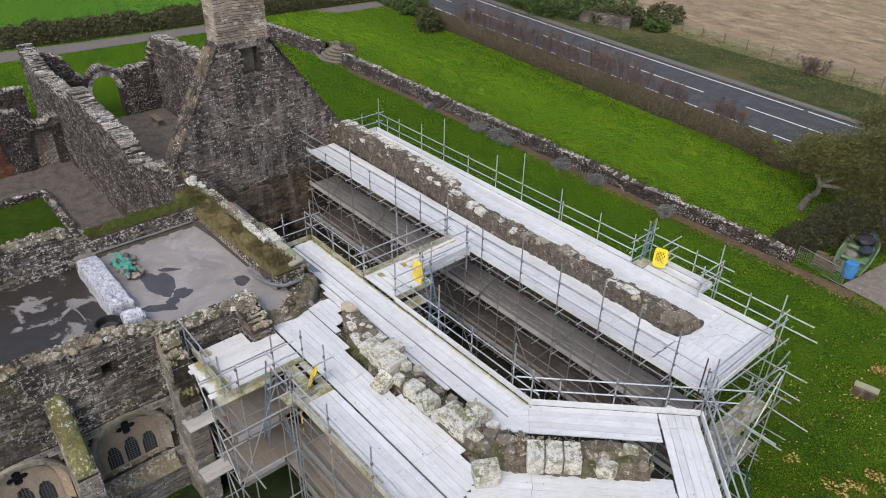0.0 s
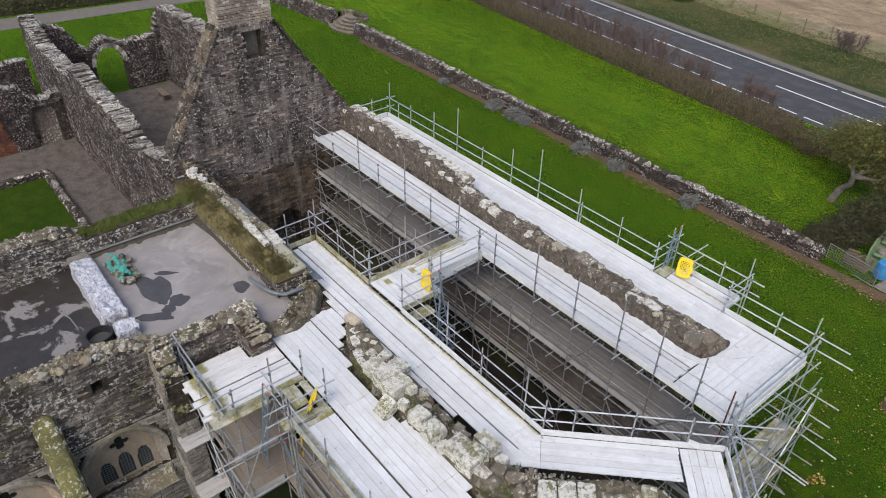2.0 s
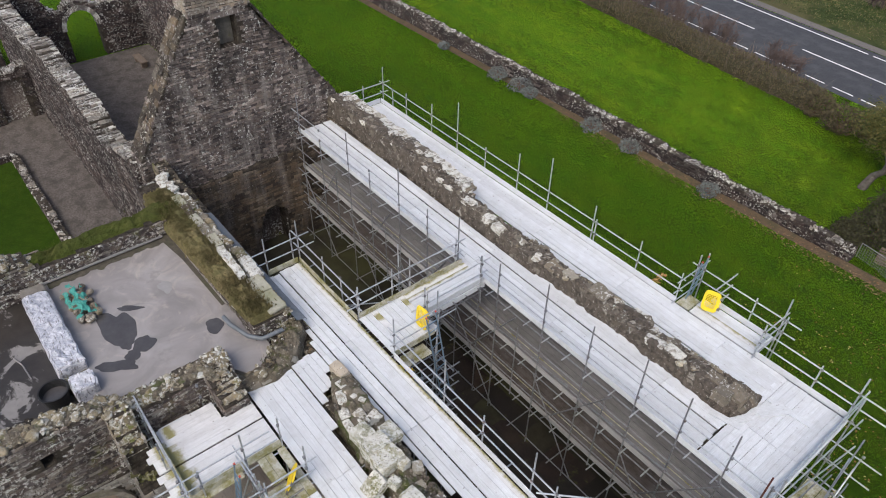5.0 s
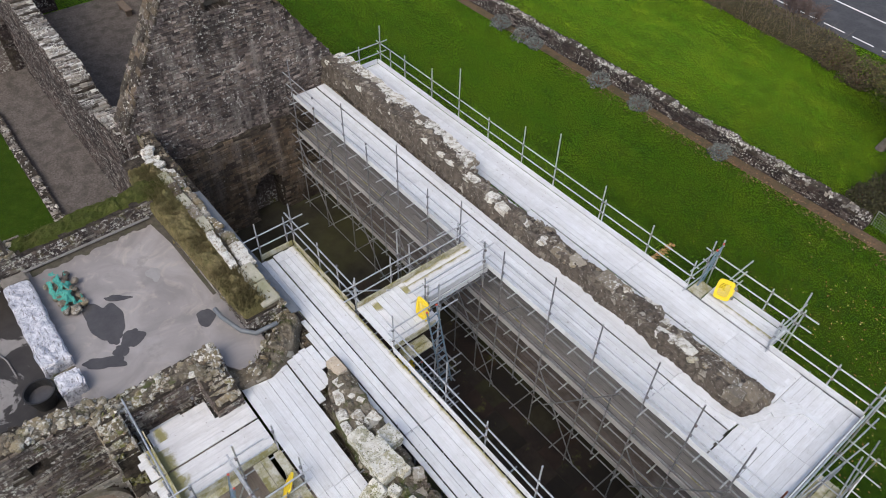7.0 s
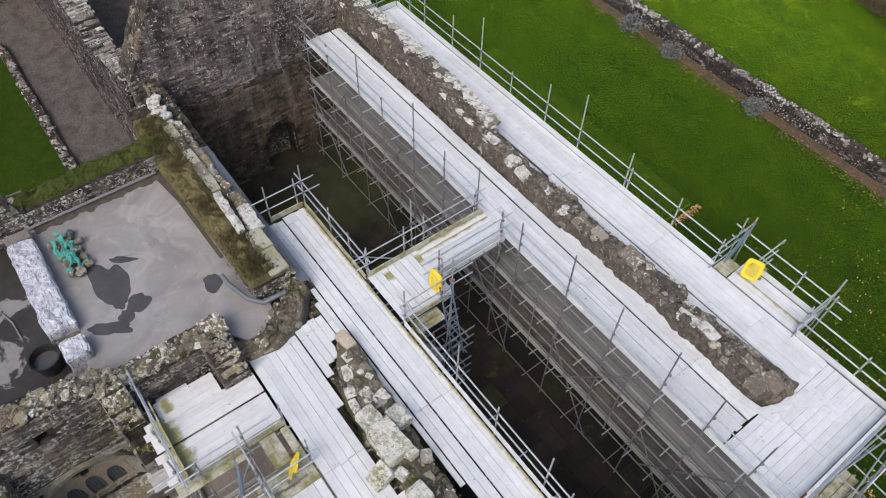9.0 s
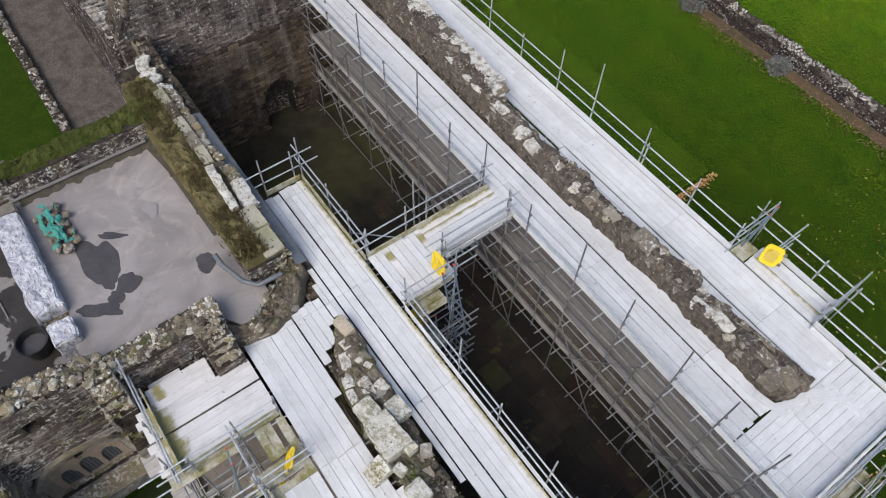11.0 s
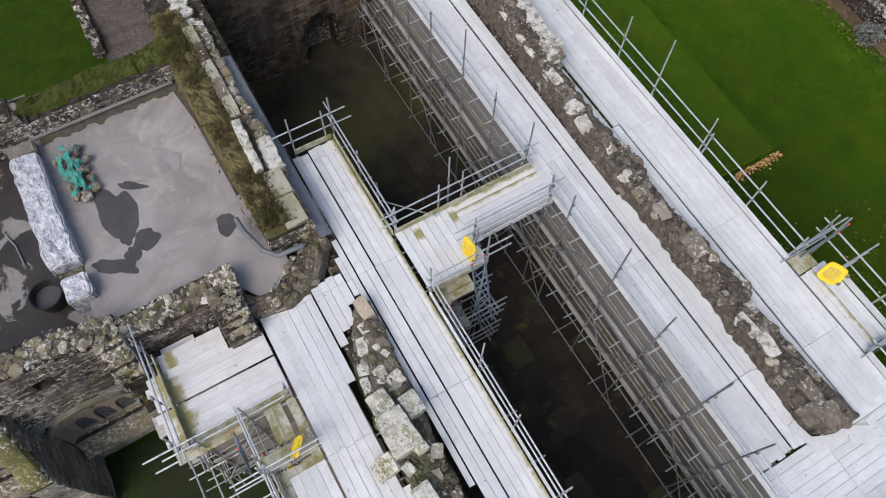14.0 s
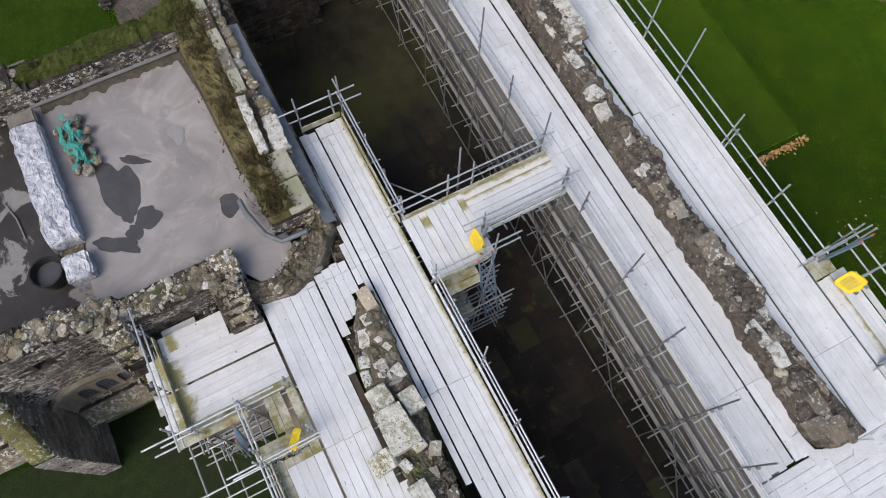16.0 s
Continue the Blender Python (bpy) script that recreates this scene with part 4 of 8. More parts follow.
# the long ranges to the west
wall("wall_range", (-59.0, 10.45), (-31.9, 10.5), 0.95, 0, ragged(pick([(0, 6.6), (1.5, 6.2), (4, 5.6), (9.5, 5.6), (11.2, 5.7), (11.6, 6.7), (14, 6.4), (20.5, 6.0), (21.3, 5.4), (23.0, 5.3), (24.0, 5.8), (27, 6.9)]), 0.22, 1.2, 1.0), "long roofless rubble wall with a ragged pale top", M_RUBBLE, top_mat=M_CREST, slabs=True)


def arch_hole(s, z):
    y = 10.9 + s
    return abs(y - 15.1) < 1.1 and z < 2.3 + math.sqrt(max(0.0, 1.21 - (y - 15.1) ** 2)) * 1.2


wall("wall_range", (-58.6, 10.9), (-58.6, 19.3), 0.8, 0, ragged(pick([(0, 6.3), (1.6, 5.4), (2.4, 4.0), (3.0, 3.55), (3.7, 4.2), (4.3, 4.4), (5.0, 3.9), (5.5, 3.6), (8.0, 3.9), (8.4, 5.2)]), 0.12, 0.8, 2.0), "ruined end wall with a round-headed doorway", M_RUBBLE, hole=arch_hole, step=0.14, slabs=True, top_mat=M_CREST, top_rubble=0.2)
wall("wall_range", (-58.6, 19.75), (-32.3, 19.75), 0.9, 0, ragged(pick([(0, 5.2), (1.2, 6.2), (5, 6.4), (26, 6.6)]), 0.25, 1.2, 7.0), "roofless rubble side wall with a pale ragged top", M_RUBBLE, top_mat=M_CREST, slabs=True)


acc = Acc()
for i in range(22):
    a0, a1 = math.pi * i / 22, math.pi * (i + 0.93) / 22
    q = lambda a, r: (15.1 + r * math.cos(a), 2.3 + 1.2 * r * math.sin(a))
    for x0, x1 in ((-58.98, -58.14),):
        acc.hexa([(x0, *q(a0, 1.06)), (x0, *q(a1, 1.06)), (x0, *q(a1, 1.36)), (x0, *q(a0, 1.36)), (x1, *q(a0, 1.06)), (x1, *q(a1, 1.06)), (x1, *q(a1, 1.36)), (x1, *q(a0, 1.36))])
piece("doorway_arch", acc.mesh("doorway_arch", M_CREST), bpy.data.objects["wall_range.001"], None, "pale round arch over the doorway", "stuff")


def slype_hole(s, z):
    y = -3.0 + s
    return abs(y - 8.6) < 0.75 and z < 2.1 + math.sqrt(max(0.0, 0.57 - (y - 8.6) ** 2))


wall("wall_range", (-52.3, -3.0), (-52.3, 9.9), 0.8, 0, ragged(pick([(0, 4.4), (9, 4.5), (10.6, 4.2), (11.2, 3.3), (12.9, 3.3)]), 0.25, 1.0, 12.0), "cloister range wall with a small arched doorway", M_RUBBLE, hole=slype_hole, step=0.14, slabs=True, top_mat=M_CREST)
acc = Acc()
acc.box(-52.62, -52.2, 7.7, 9.5, 0.0, 3.1)
piece("blocked_doorway", acc.mesh("blocked_doorway", M_CHAPEL), bpy.data.objects["wall_range.003"], None, "grey rubble filling of the small doorway")
wall("wall_range", (-61.0, -3.0), (-61.0, 9.8), 0.7, 0, ragged(3.0, 0.25, 1.3, 13.0), "dark rubble wall of the far range", M_RUBBLE, top_mat=M_CREST, slabs=True)
acc = Acc()
z = 0.05
while z < 3.2:
    y = 4.4 + random.uniform(-0.2, 0)
    while y < 6.3 - z * 0.18:
        acc.box(-51.9, -51.83 + random.uniform(0, 0.02), y, y + 0.21, z, z + 0.065)
        y += 0.225
    z += 0.077
piece("brick_patch", acc.mesh("brick_patch", M_BRICK), bpy.data.objects["wall_range"], None, "patch of orange bricks in the range wall", "stuff")

# low kerb walls round the cloister lawn
wall("wall_kerb", (-47.6, -6.0), (-47.6, 7.2), 0.4, 0, ragged(0.35, 0.08, 0.6, 14.0), "low kerb wall round the cloister lawn", M_RUBBLE, top_rubble=0.12, top_mat=M_CREST, step=0.5)
wall("wall_kerb", (-47.6, 7.05), (-35.6, 7.05), 0.4, 0, ragged(0.35, 0.08, 0.6, 15.0), "low kerb wall between lawn and gravel", M_RUBBLE, top_rubble=0.12, top_mat=M_CREST, step=0.5)

# ---- the chapel south of the nave ----
WINDOWS = (3.08, -0.28)


def window_hole(s, z):
    y = -6.0 + s
    for c in WINDOWS:
        if abs(y - c) < 1.3 and 2.2 < z < 3.28 + math.sqrt(max(0.0, 1.69 - (y - c) ** 2)):
            return True
    return 2.85 < y < 3.25 and 6.45 < z < 6.95


wall("wall_chapel", (-19.85, -6.0), (-19.85, 5.2), 0.76, 0, lambda s: 4.72, "grey lichened lower chapel wall with two traceried windows", M_CHAPEL_GREY, hole=window_hole, course=(0.10, 0.22), length=(0.18, 0.5), proud=0.03, step=0.11, top_rubble=0.0)
east = wall("wall_chapel", (-19.85, -6.0), (-19.85, 5.2), 0.74, 4.7, ragged(pick([(0, 7.8), (9.0, 7.75), (10.4, 7.4), (11.2, 7.0)]), 0.1, 0.8, 8.0), "dark thin-coursed upper chapel wall with a mossy parapet", M_CHAPEL, hole=window_hole, course=(0.06, 0.14), length=(0.16, 0.5), proud=0.035, step=0.11, top_rubble=0.0)
wall("wall_chapel", (-19.72, 5.2), (-19.72, 8.3), 0.75, 0, ragged(pick([(0, 7.05), (2.0, 6.95), (3.1, 7.1)]), 0.1, 0.8, 8.5), "low lichened parapet between flat roof and scaffold", M_CHAPEL, course=(0.07, 0.14), top_rubble=0.0)
wall("buttress", (-19.5, 4.99), (-18.2, 4.99), 0.62, 0, pick([(0, 7.5), (0.25, 7.42), (0.84, 6.45), (0.86, 5.7), (1.26, 4.95), (1.3, 4.9)]), "stepped rubble buttress with mossy weathered top", M_CHAPEL_GREY, course=(0.10, 0.22), category="buttress", top_mat=M_MOSSTOP, top_rubble=0.05, step=0.16)
wall("buttress", (-19.5, 1.4), (-17.95, 1.4), 0.60, 0, pick([(0, 6.3), (0.3, 5.98), (1.5, 4.25), (1.55, 4.2)]), "sloping moss-covered chapel buttress", M_CHAPEL_GREY, category="buttress", top_rubble=0.0, step=0.16)
mound(bpy.data.objects["buttress.001"], "moss", [(-19.5, 1.4, 0.33, 6.62), (-19.2, 1.4, 0.33, 6.32), (-18.6, 1.4, 0.33, 5.42), (-18.0, 1.4, 0.33, 4.55), (-17.93, 1.4, 0.33, 4.45)], M_MOSSTOP, 0.09, res=0.07, drop=0.35, label="thick yellow-green moss on the sloping top", seed=41.0)
wall("buttress", (-19.4, 7.85), (-18.2, 7.85), 0.75, 0, pick([(0, 7.1), (0.8, 6.95), (1.2, 6.6)]), "stub of wall end with lichened stones", M_CHAPEL, course=(0.07, 0.14), category="buttress", top_rubble=0.0, step=0.2)
wall("wall_chapel", (-27.35, -6.0), (-27.35, 9.6), 0.9, 0, ragged(pick([(0, 7.7), (10, 7.7), (11.2, 7.25), (11.6, 7.2), (16, 7.18)]), 0.06, 1.0, 9.0), "rubble parapet wall west of the flat roof", M_CHAPEL, course=(0.07, 0.14), top_rubble=0.0)
turf_wall = wall("wall_chapel", (-30.2, 9.98), (-20.1, 10.05), 1.12, 0, pick([(0, 6.7), (10, 7.1)]), "thick wall topped with turf beside the flat roof", M_CHAPEL, course=(0.07, 0.14), top_rubble=0.0)
mound(turf_wall, "turf", [(-29.4, 9.95, 0.55, 6.95), (-28.4, 9.88, 0.62, 7.2), (-26, 9.78, 0.50, 7.35), (-22, 9.82, 0.44, 7.5), (-20.15, 9.88, 0.40, 7.45)], M_TURF, 0.19, drop=0.45, label="shaggy olive turf on the wall top", seed=21.0, across=14, res=0.08)
mound(turf_wall, "wall_top", [(-28.2, 10.35, 0.35, 7.12), (-24, 10.38, 0.42, 7.25), (-20.1, 10.4, 0.42, 7.3)], M_SOIL_MOSS, 0.10, drop=0.4, label="brown soil and mortar beside the turf", seed=23.0)
west_turf = bpy.data.objects["wall_chapel.003"]
mound(west_turf, "turf", [(-27.45, 4.7, 0.34, 7.34), (-27.45, 6.5, 0.42, 7.36), (-27.45, 8.0, 0.44, 7.38), (-27.6, 10.0, 0.62, 7.3)], M_TURF_GREEN, 0.12, drop=0.26, label="green turf on the parapet", seed=22.0)
roof = sheet("flat_roof", [(-26.95, 4.7), (-20.0, 4.7), (-20.0, 6.0), (-20.0, 8.0), (-19.0, 8.7), (-19.0, 9.7), (-20.0, 9.75), (-20.3, 9.5), (-26.95, 9.4)], 6.55, M_FELT, "pale grey felted flat roof with dark puddles", "flat roof", 0.25)
sheet("flat_roof", [(-26.95, -5.8), (-20.2, -5.8), (-20.2, 4.65), (-26.95, 4.65)], 6.2, M_WETROOF, "dark wet flat roof behind the parapet", "flat roof", 0.25)

# the upper lawn, held by the boundary wall
def terrace_height(x, y):
    h = pick([(-79, 0.0), (-70, 1.1), (-58, 1.05), (-30, 0.8), (-20, 0.6), (-13.5, 0.15), (-9, 0.0)])(x)
    f = min(max((y - 38.4) / 11.0, 0.0), 1.0)
    return h * (1 - f * f * (3 - 2 * f)) + 0.012


acc = Acc()
ys = [37.7, 38.4, 39.5, 41, 42.5, 44, 45.5, 47, 48.5, 50, 56]
for i in range(41):
    x = -80 + i * 1.75
    for y in ys:
        inside = abs(x + 60.6) < 2.1 and y < 39
        acc.v.append((x, y, terrace_height(x, y) if not inside else terrace_height(x, 39)))
for i in range(40):
    if abs(-80 + (i + 0.5) * 1.75 + 60.6) < 1.9:
        js = range(2, len(ys) - 1)
    else:
        js = range(len(ys) - 1)
    for j in js:
        o = i * len(ys) + j
        acc.f.append((o, o + len(ys), o + len(ys) + 1, o + 1))
tagged(new("ground", acc.mesh("ground", M_LAWN_UPPER, True)), "upper mown lawn held by the boundary wall", "lawn", kind="structure")

# the boundary wall along the lawn, and its stile of curved steps
wall("wall_boundary", (-58.5, 37.74), (-12.3, 37.70), 0.56, 0, ragged(pick([(0, 1.28), (14, 1.08), (30, 0.90), (46, 0.74)]), 0.10, 1.6, 11.0), "long low boundary wall of lichened rubble", M_RUBBLE, top_rubble=0.18, step=0.6, top_mat=M_CREST)
wall("wall_boundary", (-75.0, 36.6), (-62.25, 37.66), 0.75, 0, ragged(1.4, 0.12, 1.6, 11.5), "low boundary wall of lichened rubble beyond the steps", M_RUBBLE, top_rubble=0.18, step=0.6, top_mat=M_CREST)
M_STEP = plain("worn_step_stone", (0.075, 0.064, 0.050), (0.24, 0.215, 0.175), 5, 0.95, 0.6, 0.03, (0.11, 0.11, 0.06))
stile = thing("stone_steps", "semicircular flight of worn stone steps in the boundary wall", "steps")
for i in range(5):
    r, z1 = 2.55 - 0.42 * i, 0.23 * (i + 1)
    acc = Acc()
    n = 22
    for k in range(n + 1):
        a = math.pi * (0.97 + 1.06 * k / n)
        c, q = math.cos(a), math.sin(a)
        j = random.uniform(-0.03, 0.03)
        for rr, z in ((0.05, 0.0), (r - 0.10, 0.0), (r - 0.10, z1 - 0.09), (r + j, z1 - 0.09), (r + j, z1 + random.uniform(-0.012, 0.012)), (0.05, z1)):
            acc.v.append((-60.6 + rr * c, 38.7 + 0.85 * rr * q, z))
    for k in range(n):
        for q in range(6):
            acc.f.append((6 * k + q, 6 * k + (q + 1) % 6, 6 * k + 6 + (q + 1) % 6, 6 * k + 6 + q))
    acc.f += [tuple(range(6)), tuple(6 * n + 5 - q for q in range(6))]
    piece("step", acc.mesh("step", M_STEP), stile)
acc = Acc()
for k in range(26):
    a = math.pi * (0.02 + 0.96 * k / 26)
    a1 = math.pi * (0.02 + 0.96 * (k + 0.92) / 26)
    h = 1.22 + random.uniform(-0.05, 0.06)
    q = [(-60.6 + rr * math.cos(t), 38.6 + 0.62 * rr * math.sin(t)) for rr, t in ((1.75, a), (2.25, a), (2.25, a1), (1.75, a1))]
    acc.hexa([(x, y, 0.0) for x, y in q] + [(x, y, h) for x, y in q])
piece("curved_wall", acc.mesh("curved_wall", M_MOSSY), stile, None, "mossy curved wall behind the top step")

# ---- scaffolds ----
BX0, BX1 = -19.05, -17.95
LIFTS = (4.3, 2.3)
GROUP = "scaffolds round the ruin"


def post(sc, x, y, top, foot=0.0, kind="new", marks=()):
    """A standard from its foot to top, with a coupler at each height of marks."""
    j = lambda: random.uniform(-0.02, 0.02)
    st = tube(sc, "standard", (x + j(), y + j(), foot), (x + j(), y + j(), top), kind)
    for z in marks:
        coupler(st, (x + 0.03, y - 0.02, z))


def transoms(sc, xs, y0, y1, z, kind="old", out=(0.15, 0.3)):
    for x in xs:
        a, e = random.uniform(*out), random.uniform(*out)
        tube(sc, "transom", (x, y0 - a, z), (x + random.uniform(-0.03, 0.03), y1 + e, z), kind)


def spread(a, e, n):
    return [a + (e - a) * i / (n - 1) for i in range(n)]


RAILS = (DECK + 0.54, DECK + 1.05)

# outside the north wall
n_out = thing("scaffold", "galvanised tube scaffold with silvered boards outside the nave wall", "scaffold", GROUP)
rows = rows_between(20.1, 20.36, -19.0, -8.7) + rows_between(20.4, 21.7, -30.6, -8.75)
rows += rows_between(20.18, 20.4, -30.4, -19.0) + [(19.97, [(-21.6, -17.75), (-17.3, -13.4), (-12.8, -8.7)])]
deck(n_out, rows, DECK, first=-14.75)
deck(n_out, rows_between(21.76, 22.66, -12.45, -9.95), DECK + 0.004, first=-12.5, edge_moss=lambda i, y, x: 0.2)
for i in range(3):
    board(n_out, -12.72, 21.88 + 0.232 * i, DECK + 0.004, 0.5, mat=M_BOARD_MOSS)
toe(n_out, (-30.6, 21.74), (-13.0, 21.74), DECK)
toe(n_out, (-12.2, 22.72), (-9.95, 22.72), DECK)
toe(n_out, (-9.9, 21.74), (-6.85, 21.74), DECK)
toe(n_out, (-30.62, 20.3), (-30.62, 21.7), DECK)
toe(n_out, (-9.93, 21.78), (-9.93, 22.7), DECK)
rails(n_out, (-30.5, 21.8), (-13.0, 21.8), DECK, over=(0.3, 0.15))
rails(n_out, (-13.2, 22.78), (-9.6, 22.78), DECK, over=(0.1, 0.35))
rails(n_out, (-9.9, 21.8), (-6.9, 21.8), DECK, over=(0.2, 1.4))
for x, y0, y1 in ((-13.0, 21.5, 23.2), (-9.9, 21.5, 23.2), (-30.55, 19.6, 22.1), (-12.0, 22.2, 23.4)):
    for h in RAILS + ((DECK + 0.1,) if x > -29 else ()):
        tube(n_out, "guard_rail", (x + random.uniform(-0.04, 0.04), y0, h), (x, y1 + random.uniform(-0.1, 0.2), h + random.uniform(-0.02, 0.05)))
for x, h in ((-30.5, 1.9), (-28.6, 1.3), (-26.7, 1.6), (-24.85, 2.5), (-23.0, 1.2), (-21.05, 1.9), (-19.3, 2.6), (-17.0, 1.75), (-16.85, 1.2), (-14.85, 1.5), (-13.05, 1.3), (-9.95, 1.35), (-8.05, 1.2), (-6.88, 1.75)):
    post(n_out, x, 21.79, DECK + h, 0.0 if x < -18 or x > -17.5 else 0.0, marks=RAILS + (DECK - 0.12,))
for x, y, h in ((-13.1, 22.8, 1.5), (-12.85, 22.8, 1.75), (-10.85, 22.8, 1.2), (-9.85, 22.8, 1.9), (-9.75, 22.8, 1.2), (-30.3, 20.5, 1.4), (-29.7, 21.8, 1.0)):
    post(n_out, x, y, DECK + h, 0.0, marks=RAILS)
for z in (DECK - 0.14, 4.15, 2.15):
    tube(n_out, "ledger", (-30.8, 21.78, z), (-18.5, 21.78, z), "old")
    tube(n_out, "ledger", (-18.5, 21.83, z), (-6.4, 21.83, z), "old")
transoms(n_out, spread(-30.2, -7.4, 20), 20.3, 21.8, DECK - 0.09)

# inside the nave, three lifts
n_in = thing("scaffold", "three-lift tube scaffold along the inner face of the nave", "scaffold", GROUP)
deck(n_in, rows_between(17.22, 18.36, -30.7, -8.98) + rows_between(18.42, 18.85, -30.7, -8.98), DECK, first=-18.9)
deck(n_in, [(18.96, [(-17.0, -9.4)])], DECK, first=-18.9)
# boards laid across the end of the wall
E_END = Matrix.Translation((-6.85, 17.25, 0)) @ Matrix.Rotation(radians(90), 4, "Z")
deck(n_in, [(0.12 + i * 0.23, [(0.0, 4.42 if i < 9 else 1.9)]) for i in range(9)], DECK + 0.004, E_END, first=-2.0)
for x, y, a, l in ((-8.5, 20.22, 62, 1.05), (-8.28, 20.18, 60, 0.9), (-9.05, 18.86, 12, 0.95), (-8.78, 19.2, 64, 0.7), (-8.75, 19.6, 70, 0.5), (-8.0, 20.6, 4, 1.3)):
    board(n_in, x, y, DECK + 0.04, l, turn=radians(a), sag=1.0)
toe(n_in, (-30.7, 17.17), (BX0, 17.17), DECK, M_BOARD)
toe(n_in, (BX1 + 0.1, 17.17), (-6.9, 17.17), DECK)
toe(n_in, (-6.82, 17.3), (-6.82, 21.68), DECK)
toe(n_in, (-6.77, 17.3), (-6.77, 21.68), DECK - 0.2)
rails(n_in, (-30.7, 17.1), (BX0, 17.1), DECK, over=(0.3, 0.3))
rails(n_in, (BX1, 17.1), (-6.9, 17.1), DECK, over=(0.2, 0.6))
rails(n_in, (-6.75, 17.1), (-6.75, 21.7), DECK, over=(0.3, 0.5))
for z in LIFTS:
    # boards darken with depth: shade under the top deck is in their colour
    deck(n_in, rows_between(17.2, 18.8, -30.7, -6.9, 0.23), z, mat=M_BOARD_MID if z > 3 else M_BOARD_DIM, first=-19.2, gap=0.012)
    toe(n_in, (-30.7, 17.17), (-6.9, 17.17), z, M_BOARD_WORN)
    toe(n_in, (-30.7, 17.62), (-6.9, 17.62), z - 0.21, M_BOARD_MOSS)
    rails(n_in, (-30.7, 17.1), (-6.9, 17.1), z, kind="old", heights=(0.5, 1.0))
for x, h in ((-30.4, 2.0), (-28.66, 0.6), (-26.4, 2.0), (-24.8, 0.9), (-22.8, 2.2), (-21.0, 1.4), (-19.2, 2.1), (-17.95, 1.2), (-17.0, 1.5), (-14.85, 2.2), (-12.95, 1.9), (-11.0, 2.2), (-9.5, 2.0), (-8.0, 2.0), (-6.8, 1.2)):
    post(n_in, x, 17.08, DECK + h, 0.05, "old", (0.45, 2.18, 2.8, 3.3, 4.18, 4.8, 5.3, DECK - 0.12) + RAILS)
for x in spread(-30.4, -8.0, 12):
    post(n_in, x, 18.75, DECK - 0.06, 0.05, "old")
for x in (-27.5, -23.8, -20.1, -15.9, -12.0):
    post(n_in, x, 17.06, 5.6, 2.0, "old")
for z in (0.45,) + tuple(v - 0.14 for v in (DECK,) + LIFTS):
    tube(n_in, "ledger", (-31.0, 17.04, z), (-18.6, 17.04, z), "old")
    tube(n_in, "ledger", (-18.9, 17.04, z), (-6.2, 17.04, z), "old")
    transoms(n_in, spread(-30.3, -7.2, 26 if z > 1 else 12), 17.05, 18.8, z + 0.05, "new" if z > 1 else "old")
for i, x in enumerate((-30.3, -26.4, -22.8, -19.1, -14.85, -11.0)):
    tube(n_in, "brace", (x, 16.98, 4.2), (x + 2.4, 16.98, 0.5), "old")
    tube(n_in, "brace", (x + 0.6, 17.0, 2.3), (x + 3.1, 17.0, DECK - 0.2), "old")
for x in (-24.3, -17.0, -14.8, -12.9, -10.9):
    tube(n_in, "brace", (x, 16.95, 4.9), (x + 1.7, 16.6, 5.6), "old")

# the bridge and its ladder bay
bridge = thing("scaffold_bridge", "boarded scaffold bridge with mossy edge across the open nave", "scaffold bridge", GROUP)
for i in range(5):
    board(bridge, BX0 + 0.12 + i * 0.232, 15.85, DECK + 0.05, 2.75, turn=radians(90), mat=M_BOARD_EDGE if i < 2 else None)
for i in range(9):
    board(bridge, BX0 + 1.0 if i < 8 else BX0 + 0.7, 12.78 + i * 0.232, DECK + 0.03, 2.0 if i < 8 else 1.3, turn=0.0, mat=M_BOARD_END if i in (2, 7) else None)
toe(bridge, (BX0, 12.7), (BX0, 17.15), DECK + 0.05, M_BOARD_MOSS)
toe(bridge, (BX1 + 0.1, 14.5), (BX1 + 0.1, 17.15), DECK + 0.05)
toe(bridge, (BX1 + 0.16, 14.5), (BX1 + 0.16, 17.15), DECK - 0.16)
toe(bridge, (-17.05, 12.7), (-17.05, 14.3), DECK - 0.05, M_BOARD_MOSS)
rails(bridge, (BX0 - 0.06, 12.5), (BX0 - 0.06, 17.1), DECK + 0.05, over=(0.3, 0.2))
rails(bridge, (BX1 + 0.16, 14.3), (BX1 + 0.16, 17.1), DECK + 0.05, over=(0.5, 0.2))
rails(bridge, (-17.0, 12.7), (-17.0, 14.3), DECK + 0.05, over=(0.2, 0.9))
for x, y, top, foot in ((BX0 - 0.06, 12.68, 7.6, 5.4), (BX0 - 0.06, 14.1, 7.75, 5.6), (BX0 - 0.06, 14.85, 7.8, 5.6), (BX0 - 0.06, 16.9, 7.6, 5.6), (BX0 - 0.3, 14.55, 8.4, 5.7), (BX1 + 0.18, 14.45, 7.7, 5.5), (-17.02, 12.65, 8.0, 0.05), (-16.9, 14.3, 8.3, 0.05), (-17.5, 14.35, 7.7, 5.5), (BX1 + 0.18, 16.95, 7.7, 5.5), (-16.2, 12.75, 5.2, 0.05)):
    post(bridge, x, y, top, foot, marks=RAILS + (DECK - 0.1,))
for z in (DECK - 0.1, DECK - 0.55):
    tube(bridge, "ledger", (BX0 + 0.1, 12.3, z), (BX0 + 0.1, 17.4, z), "old")
    tube(bridge, "ledger", (BX1, 12.3, z), (BX1, 17.4, z), "old")
for y in spread(12.9, 16.8, 8):
    tube(bridge, "transom", (BX0 - 0.15, y, DECK - 0.04), (BX1 + 0.4, y, DECK - 0.04), "old")
